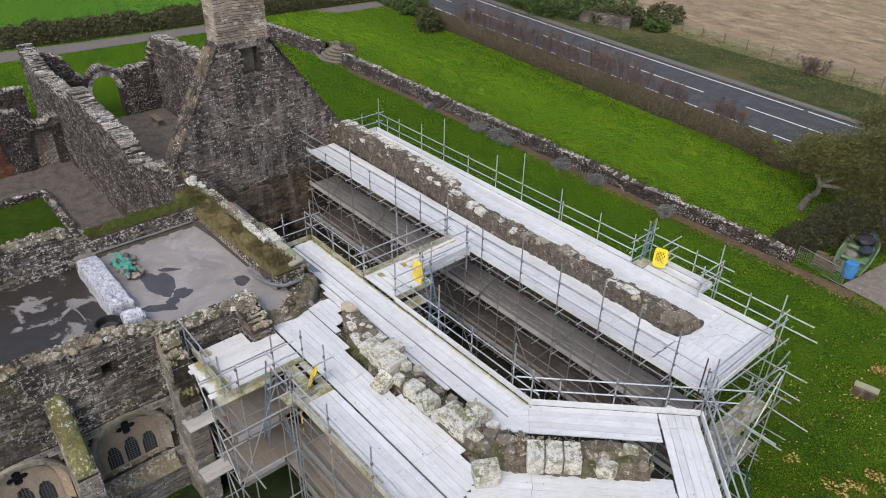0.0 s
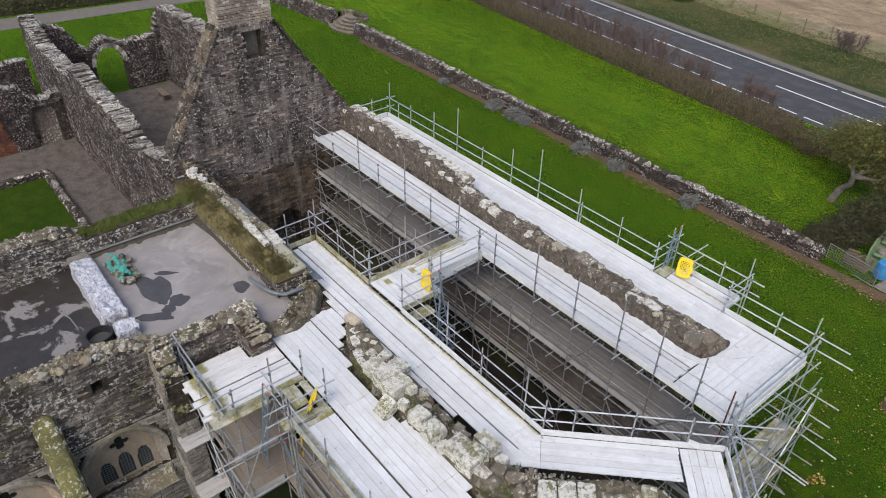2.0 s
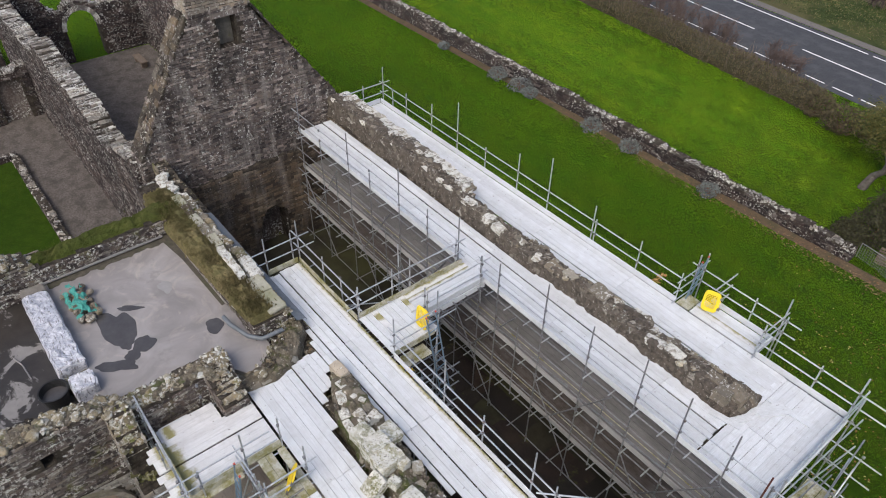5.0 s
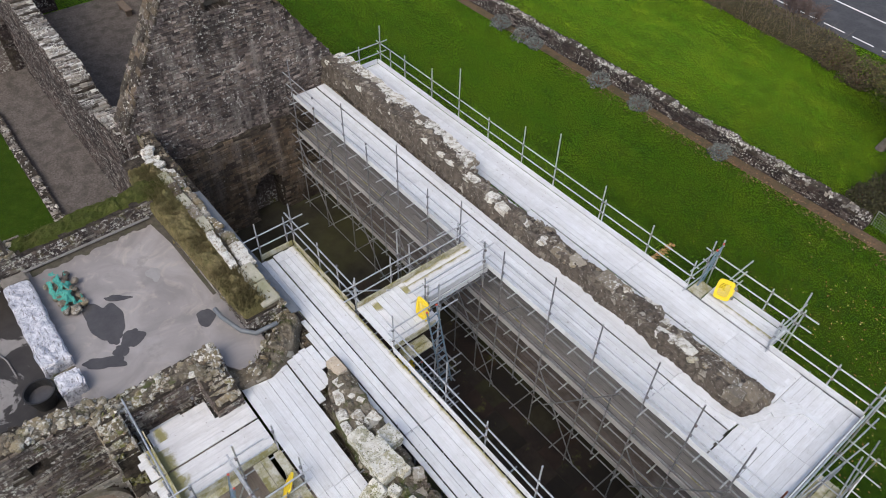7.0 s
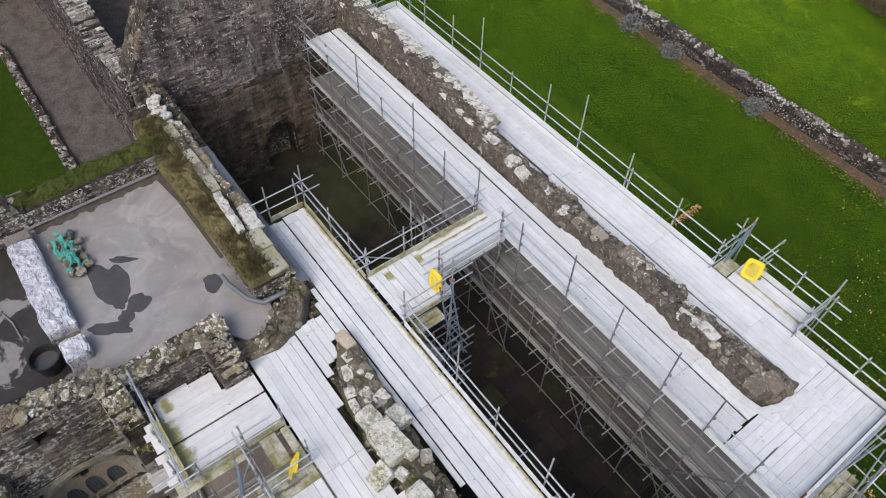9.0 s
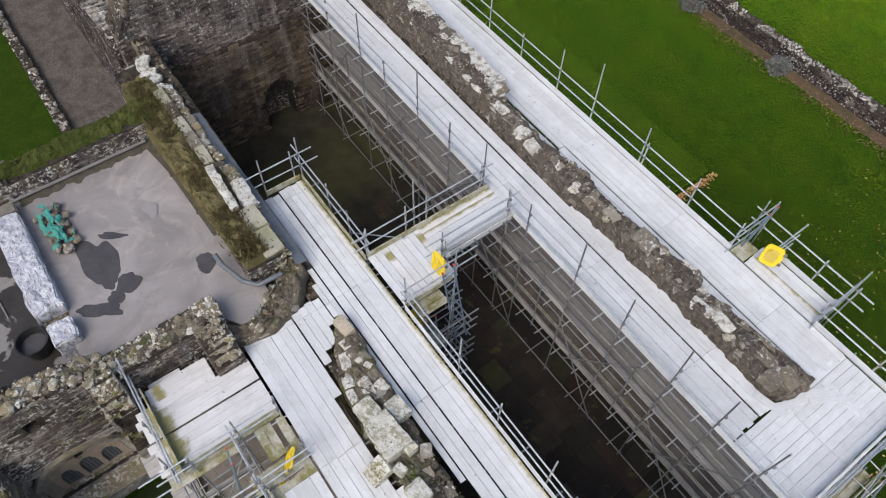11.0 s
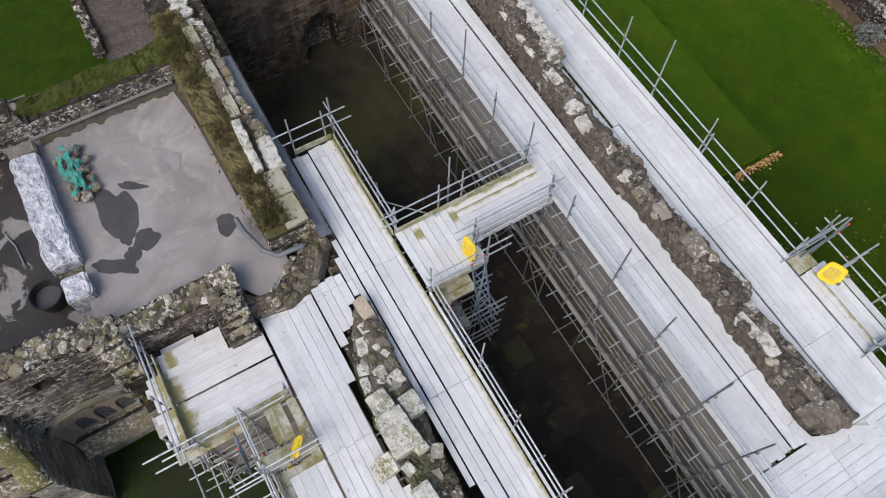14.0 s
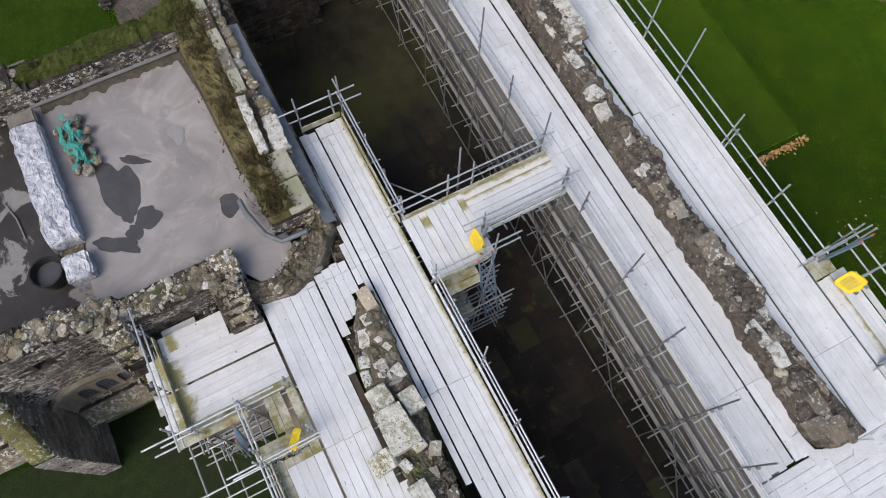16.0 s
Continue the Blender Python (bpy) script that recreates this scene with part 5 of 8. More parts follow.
for i in range(12):
    tube(bridge, "brace", (BX0 + 0.1, 13 + i * 0.33, DECK - 0.55 if i % 2 else DECK - 0.1), (BX0 + 0.1, 13.33 + i * 0.33, DECK - 0.1 if i % 2 else DECK - 0.55), "old", 0.8)
tube(bridge, "brace", (-15.6, 12.8, 0.8), (-16.85, 14.3, 7.4))
tube(bridge, "brace", (-20.6, 13.0, 5.5), (-18.9, 13.9, 6.5))
for z in (4.3, 2.4):
    for i in range(4):
        board(bridge, -16.7, 12.8 + i * 0.235, z, 0.9, turn=0.0, mat=M_BOARD_MOSS)
    for y in (12.75, 14.3):
        for h in (0.0, 0.5, 1.0):
            tube(bridge, "guard_rail", (-17.3, y, z + h), (-16.0, y, z + h), "old")
    for x in (-17.0, -16.2):
        for h in (0.0, 0.5, 1.0):
            tube(bridge, "guard_rail", (x, 12.4, z + h), (x, 14.7, z + h), "old")

for i in range(2):
    board(bridge, -17.02 + 0.24 * i, 13.42, 5.9, 1.0, turn=radians(90), mat=M_BOARD_MOSS)
toe(bridge, (-17.14, 12.95), (-17.14, 13.9), 5.72, M_BOARD_MOSS)

# the broad deck over the south wall
s_deck = thing("scaffold", "broad silvered board deck round the nave's wall stub", "scaffold", GROUP)
rows = []
for y0, y1, x0, x1 in ((7.12, 8.05, -14.75, -8.6), (8.05, 8.3, -16.2, -8.3), (8.36, 9.6, -18.65, -8.0), (11.2, 11.68, -22.7, -10.0), (11.72, 12.56, -22.75, -10.1)):
    rows += [(yy, [(rr[0][0], -9.98 + 0.3 * (12.55 - yy))]) for yy, rr in rows_between(y0, y1, x0, x1)]
rows += [(9.72, [(-18.6, -15.9), (-13.0, -10.0)]), (10.0, [(-18.7, -16.85)]), (10.23, [(-18.75, -17.2)]), (10.46, [(-18.8, -17.25)]), (10.69, [(-18.75, -17.8)]), (10.92, [(-19.2, -17.95)]), (11.08, [(-21.2, -12.2)])]
deck(s_deck, rows, DECK, first=-18.45, edge_moss=lambda i, y, x: 1.0 if y > 12.3 or (y < 7.4 and x < -10) or (y < 8.35 and x < -13.0) else 0.5 if y > 12.1 else 0.0)
board(s_deck, -20.55, 11.2, DECK - 0.01, 2.4, turn=radians(8), mat=M_BOARD_MOSS)
toe(s_deck, (-22.8, 12.6), (BX0, 12.6), DECK, M_BOARD_MOSS)
toe(s_deck, (-22.82, 11.35), (-22.82, 12.55), DECK, M_BOARD_MOSS)
toe(s_deck, (-17.0, 12.62), (-10.1, 12.62), DECK)
toe(s_deck, (-14.9, 7.08), (-8.0, 7.08), DECK, M_BOARD_MOSS)
rails(s_deck, (-22.8, 12.68), (BX0, 12.68), DECK, over=(0.5, 0.3))
rails(s_deck, (-22.9, 11.3), (-22.9, 12.75), DECK, over=(0.4, 0.5))
rails(s_deck, (-17.1, 12.68), (-10.1, 12.68), DECK, over=(0.3, 0.3))
rails(s_deck, (-16.3, 7.0), (-7.8, 7.0), DECK - 0.02, over=(0.2, 0.3))
for x, y, top, foot in ((-22.88, 12.66, 8.1, 0.05), (-22.85, 12.4, 7.7, 5.6), (-22.9, 11.4, 7.9, 5.8), (-21.3, 12.72, 7.5, 5.6), (-20.2, 12.75, 7.2, 5.6), (-19.1, 12.72, 7.7, 0.05), (-14.6, 12.72, 8.3, 0.05), (-12.9, 12.7, 7.6, 0.05), (-11.0, 12.72, 8.1, 0.05), (-10.15, 12.7, 7.6, 0.05), (-14.8, 6.98, 7.8, 0), (-12.7, 6.98, 7.9, 0), (-10.6, 6.98, 8.0, 0), (-8.6, 6.98, 7.9, 0)):
    post(s_deck, x, y, top, foot, marks=RAILS + (DECK - 0.1,))
transoms(s_deck, spread(-22.4, -10.6, 10), 11.6, 12.75, DECK - 0.09)
transoms(s_deck, spread(-14.4, -8.4, 6), 7.0, 9.5, DECK - 0.09)
for z in (DECK - 0.14,) + LIFTS:
    tube(s_deck, "ledger", (-15.0, 6.96, z), (-7.6, 6.96, z), "old")
for z in LIFTS:
    # back rows are added to shade the ground under this deck
    deck(s_deck, rows_between(7.15, 9.75, -14.7 if z > 3 else -17.5, -8.0), z, mat=M_BOARD_BROWN, gap=0.014)
    toe(s_deck, (-14.9, 7.1), (-8.0, 7.1), z, M_BOARD_MID)
    rails(s_deck, (-15.0, 7.0), (-8.0, 7.0), z, kind="old")
    transoms(s_deck, spread(-14.4, -8.2, 7), 7.0, 8.6, z - 0.08)
# the canted apse deck
AP = Matrix.Translation((-10.1, 12.55, 0)) @ Matrix.Rotation(radians(45), 4, "Z")
rows = []
for i in range(21):
    yl = -0.12 - i * 0.23
    start = yl * (1.0 if yl > -1.3 else 0.48) - 0.05
    if -2.65 < yl < -1.25:
        rows.append((yl, [(5.05, 5.2)]) if yl < -2.4 else (yl, [(4.75, 5.2)]))
    else:
        rows.append((yl, [(start, 4.0)] if yl > -1.3 else [(start, 4.0)]))
deck(s_deck, [r for r in rows if r[1][0][0] < 4.0], DECK + 0.004, AP)
END = AP @ Matrix.Translation((5.25, 0, 0)) @ Matrix.Rotation(radians(-90), 4, "Z")
deck(s_deck, [(-1.15 + i * 0.235, [(0.02, 5.1)]) for i in range(5)], DECK + 0.004, END, first=0.6)
p = lambda x, y: tuple((AP @ Vector((x, y, 0)))[:2])
toe(s_deck, p(0, 0.03), p(5.25, 0.03), DECK, M_BOARD)
toe(s_deck, p(5.28, 0.0), p(5.28, -5.2), DECK, M_BOARD)
toe(s_deck, p(2.1, -4.98), p(5.2, -4.98), DECK)
rails(s_deck, p(0, 0.1), p(5.25, 0.1), DECK, over=(0.4, 1.3))
rails(s_deck, p(5.36, 0.2), p(5.36, -5.2), DECK, over=(0.4, 0.4))
rails(s_deck, p(2.0, -5.05), p(5.2, -5.05), DECK)
for x, y, top in ((0.9, 0.1, 7.4), (2.6, 0.1, 7.55), (4.2, 0.1, 7.5), (5.3, 0.12, 7.9), (5.4, -0.6, 7.5), (5.4, -2.4, 7.7), (5.4, -4.6, 7.7), (3.0, -5.1, 7.8)):
    q = AP @ Vector((x, y, 0))
    post(s_deck, q.x, q.y, top, 0.0, marks=RAILS + (DECK - 0.1,))
q = AP @ Vector((4.35, 0.0, 0))
board(s_deck, q.x, q.y, DECK + 0.23, 0.3, turn=radians(20), mat=M_BOARD)

# outer tubes at the apse corner
e_tower = thing("scaffold", "tall corner scaffold bristling with projecting tubes", "scaffold", GROUP)
for x, y, top in ((-6.7, 21.9, 7.2), (-5.9, 21.0, 6.0), (-5.9, 19.2, 6.0), (-5.7, 17.6, 7.6), (-5.5, 16.2, 6.5), (-6.65, 17.2, 7.9), (-6.3, 16.6, 7.7), (-4.6, 15.1, 6.6)):
    post(e_tower, x, y, top, 0.0, marks=(DECK - 0.15, 4.3, 2.3))
for z in (DECK - 0.25, 5.1, 4.2, 3.2, 2.2):
    for x0, y0, x1, y1 in ((-8.2, 21.9, -5.0, 21.85), (-6.65, 16.4, -6.6, 22.3), (-5.9, 16.0, -5.85, 21.6), (-6.9, 17.2, -4.7, 17.25), (-6.9, 19.2, -4.9, 19.15), (-6.6, 16.9, -3.9, 14.2)):
        if random.random() < 0.85:
            o = [random.uniform(-0.35, 0.35) for _ in range(4)]
            tube(e_tower, "ledger", (x0 + o[0], y0 + o[1] * 0.3, z), (x1 + o[2], y1 + o[3] * 0.3, z + random.uniform(-0.08, 0.08)), random.choice(("new", "old")))
for z, y in ((4.2, 18.3), (2.2, 18.3)):
    for i in range(3):
        board(e_tower, -6.6 + i * 0.24, y + 0.6, z, 3.9, turn=radians(90), mat=M_BOARD_MOSS)
    toe(e_tower, (-5.95, 17.0), (-5.95, 20.9), z, M_BOARD_MOSS)
for a, e in (((-6.6, 17.3, 6.2), (-5.8, 20.8, 2.3)), ((-5.9, 20.9, 5.6), (-5.6, 17.2, 2.0)), ((-6.4, 16.6, 6.3), (-4.6, 15.0, 2.6))):
    tube(e_tower, "brace", a, e)
tube(e_tower, "standard", (-6.95, 17.0, 5.6), (-6.9, 16.95, 7.9), "rust")
drain = thing("drainpipe", "dark green plastic pipe leaning against the scaffold foot", "pipe")
tube(drain, "pipe", (-5.2, 18.2, 3.6), (-4.0, 17.6, 1.4), "green", 1.6)
tube(drain, "pipe", (-4.0, 17.6, 1.4), (-3.2, 14.5, 0.1), "green", 1.6)

# the small platform and ladder tower by the chapel
w_plat = thing("scaffold", "small scaffold platform with mossy boards beside the chapel", "scaffold", GROUP)
for i in range(12):
    x = -18.95 + 0.115 + i * 0.232
    y0 = 5.65 if x < -18.6 else 5.1 + (0.1 if i % 3 else 0.0)
    y1 = 7.35 if x < -18.2 else 8.28
    x += 0.06 if i > 5 else 0.0
    if x > -16.4:
        y1 = 7.0
    board(w_plat, x, (y0 + y1) / 2, DECK + 0.004, y1 - y0, turn=radians(90), mat=M_BOARD_MOSS if i > 9 else M_BOARD_END, width=0.229)
for i in range(3):
    board(w_plat, -19.1, 5.9 + i * 0.3, DECK - 0.25, 0.3, turn=radians(90))
board(w_plat, -15.65, 8.18, DECK, 1.3, mat=M_BOARD_MOSS)
for i in range(3):
    board(w_plat, -14.95, 7.2 + i * 0.3, DECK, 0.5, turn=radians(90), mat=M_BOARD_MOSS)
for i in range(2):
    board(w_plat, -15.85, 7.58 + 0.232 * i, DECK, 0.95, mat=M_BOARD_MOSS)
    board(w_plat, -15.18 + 0.235 * i, 7.35, DECK + 0.006, 1.1, turn=radians(90), mat=M_BOARD_MOSS)
toe(w_plat, (-19.0, 5.6), (-16.35, 5.6), DECK, M_BOARD_MOSS)
toe(w_plat, (-16.3, 5.6), (-16.3, 7.05), DECK, M_BOARD_MOSS)
rails(w_plat, (-19.3, 5.55), (-16.2, 5.5), DECK, over=(0.3, 0.3))
rails(w_plat, (-16.25, 5.4), (-16.25, 7.2), DECK, over=(0.6, 1.2))
rails(w_plat, (-14.8, 6.9), (-14.8, 8.3), DECK, over=(0.6, 0.2))
for x, y, top in ((-19.1, 5.5, 7.6), (-17.6, 5.45, 7.5), (-16.35, 5.45, 8.0), (-16.2, 5.9, 7.5), (-16.2, 7.15, 8.0), (-15.1, 7.0, 7.7), (-14.8, 7.05, 7.6), (-15.0, 8.3, 7.8), (-16.3, 8.25, 7.6), (-18.9, 7.1, 6.2)):
    post(w_plat, x, y, top, 0.0, marks=RAILS + (DECK - 0.12, 4.3, 2.3))
for z in LIFTS:
    deck(w_plat, rows_between(5.6, 8.2, -18.9, -16.4), z, mat=M_BOARD_BROWN)
    toe(w_plat, (-18.9, 5.55), (-16.3, 5.55), z, M_BOARD_BROWN)
    toe(w_plat, (-16.3, 5.6), (-16.3, 7.1), z, M_BOARD_WORN)
    toe(w_plat, (-16.33, 5.6), (-16.33, 7.1), z - 0.24, M_BOARD_BROWN)
    for i in range(3):
        board(w_plat, -18.2 + i * 0.232 + (4.3 - z) * 0.25, 5.2, z + 0.045, 1.3, turn=radians(90), mat=M_BOARD_WORN)
    rails(w_plat, (-16.25, 5.3), (-16.25, 7.2), z, kind="old", heights=(0.9,))
    rails(w_plat, (-19.0, 5.5), (-16.2, 5.5), z, kind="old")
for z in (DECK - 0.14, 4.16, 2.16):
    for y in (5.45, 7.15):
        tube(w_plat, "ledger", (-19.3 + random.uniform(-0.4, 0.2), y, z), (-14.4 + random.uniform(-0.3, 0.3), y - 0.03, z), random.choice(("new", "old")))
    for x in (-18.9, -16.25, -14.85):
        tube(w_plat, "transom", (x, 4.8 + random.uniform(-0.4, 0.2), z + 0.06), (x, 8.5, z + 0.06), random.choice(("new", "old")))
for a, e in (((-16.2, 5.4, 2.2), (-16.2, 7.2, 6.2)), ((-18.9, 5.4, 6.1), (-16.3, 5.4, 2.4)), ((-18.9, 5.42, 4.2), (-16.3, 5.42, 0.2))):
    tube(w_plat, "brace", a, e)

M_EARTH = stone_material("earthy_lumps", True, (0.06, 0.049, 0.040), (0.135, 0.112, 0.09), (0.30, 0.265, 0.22), 0.61, 0.03, (0.16, 0.13, 0.10), 0.3, 0.0, 0.6)
# ---- stones on the wall tops ----
def scatter(parent, count, place, size, rocks, tilt=12.0, flat=0.6):
    for _ in range(count):
        x, y, z = place()
        w = random.uniform(*size)
        stone(parent, (x, y, z), (w, w * random.uniform(0.6, 0.95), w * random.uniform(0.35, flat)), random.uniform(0, 3.1), rocks, tilt)


# north wall: pale slabs along its outer edge to the west, bedded stones further on
def on_north(x, f):
    """A place on the wall's top, f from its inner to its outer edge."""
    for (xa, *a), (xb, *b) in zip(NORTH_TOP, NORTH_TOP[1:]):
        if x <= xb:
            g = (x - xa) / (xb - xa)
            y0, z0, y1, z1 = [p0 + (p1 - p0) * g for p0, p1 in zip(a, b)]
            return Vector((x, y0 + (y1 - y0) * f, z0 + (z1 - z0) * f + 0.05 * math.sin(3.14 * f)))
    return Vector((x, 19.8, 6.5))


x = -31.0
while x < -21.7:
    w = random.uniform(0.32, 0.72)
    q = on_north(x + w / 2, random.uniform(0.80, 0.88))
    stone(north, q + Vector((0, 0, random.uniform(0.0, 0.05))), (w * 1.12, random.uniform(0.44, 0.62), 0.17), random.uniform(-0.12, 0.12), ROCK_SLABWHITE if random.random() < 0.88 else ROCK_SLABBY, 4)
    if random.random() < 0.45:
        q = on_north(x + w / 2, random.uniform(0.45, 0.62))
        stone(north, q + Vector((0, 0, 0.0)), (w * 0.8, random.uniform(0.2, 0.34), 0.16), random.uniform(-0.4, 0.4), ROCK_WHITE, 6)
    if random.random() < (0.6 if x < -26 else 0.2):
        q = on_north(x + w / 2, random.uniform(-0.02, 0.08))
        stone(north, q + Vector((0, 0, -0.08)), (w * 0.9, 0.16, 0.22), random.uniform(-0.1, 0.1), ROCK_WHITE, 8)
    x += w * 0.97
for x, y, w, d, h, rocks in ((-21.85, 19.62, 0.42, 0.4, 0.3, ROCK_SLABWHITE), (-21.7, 19.3, 0.36, 0.28, 0.2, ROCK_SLABWHITE), (-21.02, 19.2, 0.62, 0.34, 0.22, ROCK_SLABWHITE), (-20.35, 19.2, 0.55, 0.4, 0.24, ROCK_SLABBY), (-19.84, 19.18, 0.5, 0.4, 0.26, ROCK_SLABWHITE), (-19.22, 19.1, 0.52, 0.36, 0.26, ROCK_SLABWHITE), (-18.4, 19.3, 0.4, 0.34, 0.2, ROCK_TOP), (-17.55, 19.85, 0.5, 0.34, 0.24, ROCK_TOP), (-16.36, 19.15, 0.72, 0.36, 0.2, ROCK_SLABBY), (-15.75, 19.25, 0.55, 0.36, 0.24, ROCK_SLABBY), (-14.9, 19.2, 0.5, 0.44, 0.22, ROCK_TOP), (-14.45, 19.35, 0.75, 0.55, 0.34, ROCK_SLABBY), (-14.0, 19.72, 0.6, 0.3, 0.3, ROCK_TOP), (-13.2, 19.95, 0.52, 0.36, 0.26, ROCK_SLABWHITE), (-12.95, 20.1, 0.4, 0.3, 0.22, ROCK_TOP), (-12.0, 19.2, 0.7, 0.34, 0.24, ROCK_SLABWHITE), (-11.35, 19.28, 0.66, 0.36, 0.26, ROCK_SLABWHITE), (-10.5, 19.38, 0.62, 0.34, 0.24, ROCK_SLABBY), (-9.95, 19.42, 0.6, 0.4, 0.26, ROCK_SLABBY), (-10.3, 19.8, 0.7, 0.26, 0.3, ROCK_TOP), (-9.48, 19.1, 0.5, 0.42, 0.42, ROCK_SLABBY), (-9.22, 19.5, 0.6, 0.5, 0.48, ROCK_SLABBY), (-8.95, 19.95, 0.5, 0.42, 0.36, ROCK_TOP), (-9.4, 19.85, 0.4, 0.36, 0.3, ROCK_TOP)):
    q = on_north(x, min(1.0, max(0.0, (y - 18.92) / 1.0)))
    stone(north, (x, y, q.z - 0.02), (w, d, h), random.uniform(-0.15, 0.15), rocks, 6)
for _ in range(150):
    x = random.uniform(-21.5, -9.1)
    w = random.uniform(0.12, 0.42)
    q = on_north(x, random.uniform(0.05, 1.0))
    stone(north, q + Vector((0, 0, -0.03)), (w, w * random.uniform(0.5, 0.9), w * 0.5), random.uniform(0, 3.1), random.choice((ROCK_TOP, ROCK_TOP, ROCK_SLABBY, ROCK_COBBLE, ROCK_SLABWHITE)), 12)

# south stub: a tan block at its tip, rubble, then squared pale coping blocks
stone(south, (-17.40, 10.86, 6.56), (0.62, 0.34, 0.34), 0.08, ROCK_TAN, 3)
scatter(south, 16, lambda: (lambda x: (x, random.uniform(10.35, 10.95) if x < -16.4 else random.uniform(10.0, 10.9), 6.555))(random.uniform(-17.0, -15.2)), (0.12, 0.26), ROCK_TOP, 8, 0.5)
for x, y, w, d in ((-16.5, 10.35, 0.42, 0.26), (-16.35, 10.65, 0.22, 0.16), (-15.95, 10.1, 0.28, 0.26), (-15.55, 9.98, 0.36, 0.2), (-15.55, 10.42, 0.5, 0.3), (-15.35, 10.72, 0.34, 0.32), (-16.05, 10.78, 0.2, 0.14), (-16.9, 10.6, 0.3, 0.2)):
    stone(south, (x, y, 6.60), (w * 1.1, d * 1.1, 0.09), random.uniform(-0.5, 0.5), ROCK_SLABWHITE, 8)
for x, y, w, d, top, h, turn in ((-14.94, 10.07, 0.54, 0.50, 6.93, 0.36, 0.1), (-14.56, 10.72, 0.55, 0.42, 6.86, 0.34, 0.12), (-14.37, 10.10, 0.50, 0.64, 7.06, 0.46, 0.02), (-13.85, 10.13, 0.54, 0.70, 7.02, 0.46, 0.06), (-13.52, 10.42, 0.22, 0.3, 6.86, 0.3, 0.2), (-13.25, 9.93, 0.28, 0.22, 6.82, 0.3, 0.3), (-12.53, 9.97, 0.50, 0.42, 6.92, 0.38, 0.12), (-11.86, 9.96, 0.54, 0.48, 6.93, 0.38, 0.04), (-11.0, 10.14, 0.48, 0.56, 6.95, 0.4, 0.1), (-10.46, 10.18, 0.54, 0.70, 6.99, 0.46, 0.08), (-10.62, 10.90, 0.66, 0.40, 6.86, 0.36, -0.03)):
    stone(south, (x, y, top - h * 0.58), (w * 1.10, d * 1.10, h * 1.2), turn, ROCK_BLOCK, 3, "coping_block")
lean = stone(south, (-13.58, 9.53, 6.52), (0.50, 0.68, 0.36), 0.08, ROCK_BLOCK, 2, "coping_block")
lean.rotation_euler.x = radians(34)
for x, y, w, d, h in ((-11.45, 10.5, 0.36, 0.2, 0.3), (-11.3, 10.65, 0.3, 0.22, 0.3), (-11.6, 10.7, 0.3, 0.26, 0.28), (-12.15, 10.62, 0.34, 0.26, 0.2), (-13.3, 10.72, 0.36, 0.3, 0.22), (-12.8, 10.45, 0.3, 0.24, 0.2), (-10.0, 10.2, 0.4, 0.36, 0.34), (-9.8, 10.62, 0.42, 0.34, 0.3), (-10.0, 10.9, 0.36, 0.3, 0.28), (-9.62, 10.2, 0.36, 0.42, 0.3), (-11.4, 9.92, 0.3, 0.34, 0.34), (-12.2, 9.9, 0.22, 0.3, 0.3)):
    stone(south, (x, y, 6.53), (w, d, h * 0.85), random.uniform(-0.5, 0.5), random.choice((ROCK_SLABWHITE, ROCK_SLABBY, ROCK_TOP)), 10)
scatter(south, 30, lambda: (random.uniform(-13.4, -9.7), random.uniform(10.0, 10.75), random.uniform(6.46, 6.56)), (0.10, 0.28), ROCK_TOP, 10, 0.5)
stone(apse, (-8.85, 9.52, 6.62), (0.50, 0.72, 0.62), -0.5, ROCK_BLOCK, 4, "coping_block")
for x, y, top in ((-8.31, 10.89, 6.98), (-7.97, 11.26, 6.99), (-7.62, 11.64, 6.98)):
    stone(apse, (x, y, top - 0.24), (0.48, 0.80, 0.50), radians(45 + random.uniform(-2, 2)), ROCK_BLOCK, 2, "coping_block")
for x, y, w, d, h in ((-9.3, 10.72, 0.55, 0.36, 0.3), (-8.95, 10.55, 0.4, 0.34, 0.3), (-6.78, 12.14, 0.5, 0.4, 0.34), (-6.45, 12.6, 0.4, 0.34, 0.34), (-7.1, 12.45, 0.36, 0.3, 0.26), (-6.75, 13.15, 0.4, 0.3, 0.3), (-6.2, 12.95, 0.34, 0.3, 0.3), (-7.35, 12.15, 0.4, 0.3, 0.26), (-6.9, 12.85, 0.34, 0.26, 0.24)):
    stone(apse, (x, y, 6.68), (w, d, h), random.uniform(0, 3), random.choice((ROCK_COBBLE, ROCK_TOP, ROCK_BLOCK)), 10)


def apse_spot():
    f, o = random.random(), random.uniform(-0.42, 0.42)
    return (-9.4 + 3.2 * f - 0.7 * o, 10.6 + 2.85 * f + 0.7 * o, random.uniform(6.52, 6.64))


scatter(apse, 46, apse_spot, (0.10, 0.28), ROCK_TOP)
for ob, spots in ((south, lambda: (random.uniform(-13.4, -9.8), random.uniform(10.3, 10.8), 6.48)), (apse, lambda: (random.uniform(-9.7, -8.8), random.uniform(10.4, 11.2), 6.5))):
    tufts(ob, "moss", M_TURF_GREEN, 1500, spots, (0.03, 0.11), "bright green moss and grass in the joints")
tufts(turf_wall, "grass_tufts", M_TURF, 14000, lambda: (lambda x: (x, 9.84 + random.gauss(0, 0.20), 7.12 + (x + 30) * 0.037))(random.uniform(-28.8, -20.2)), (0.05, 0.17), "long withered grass on the turf")
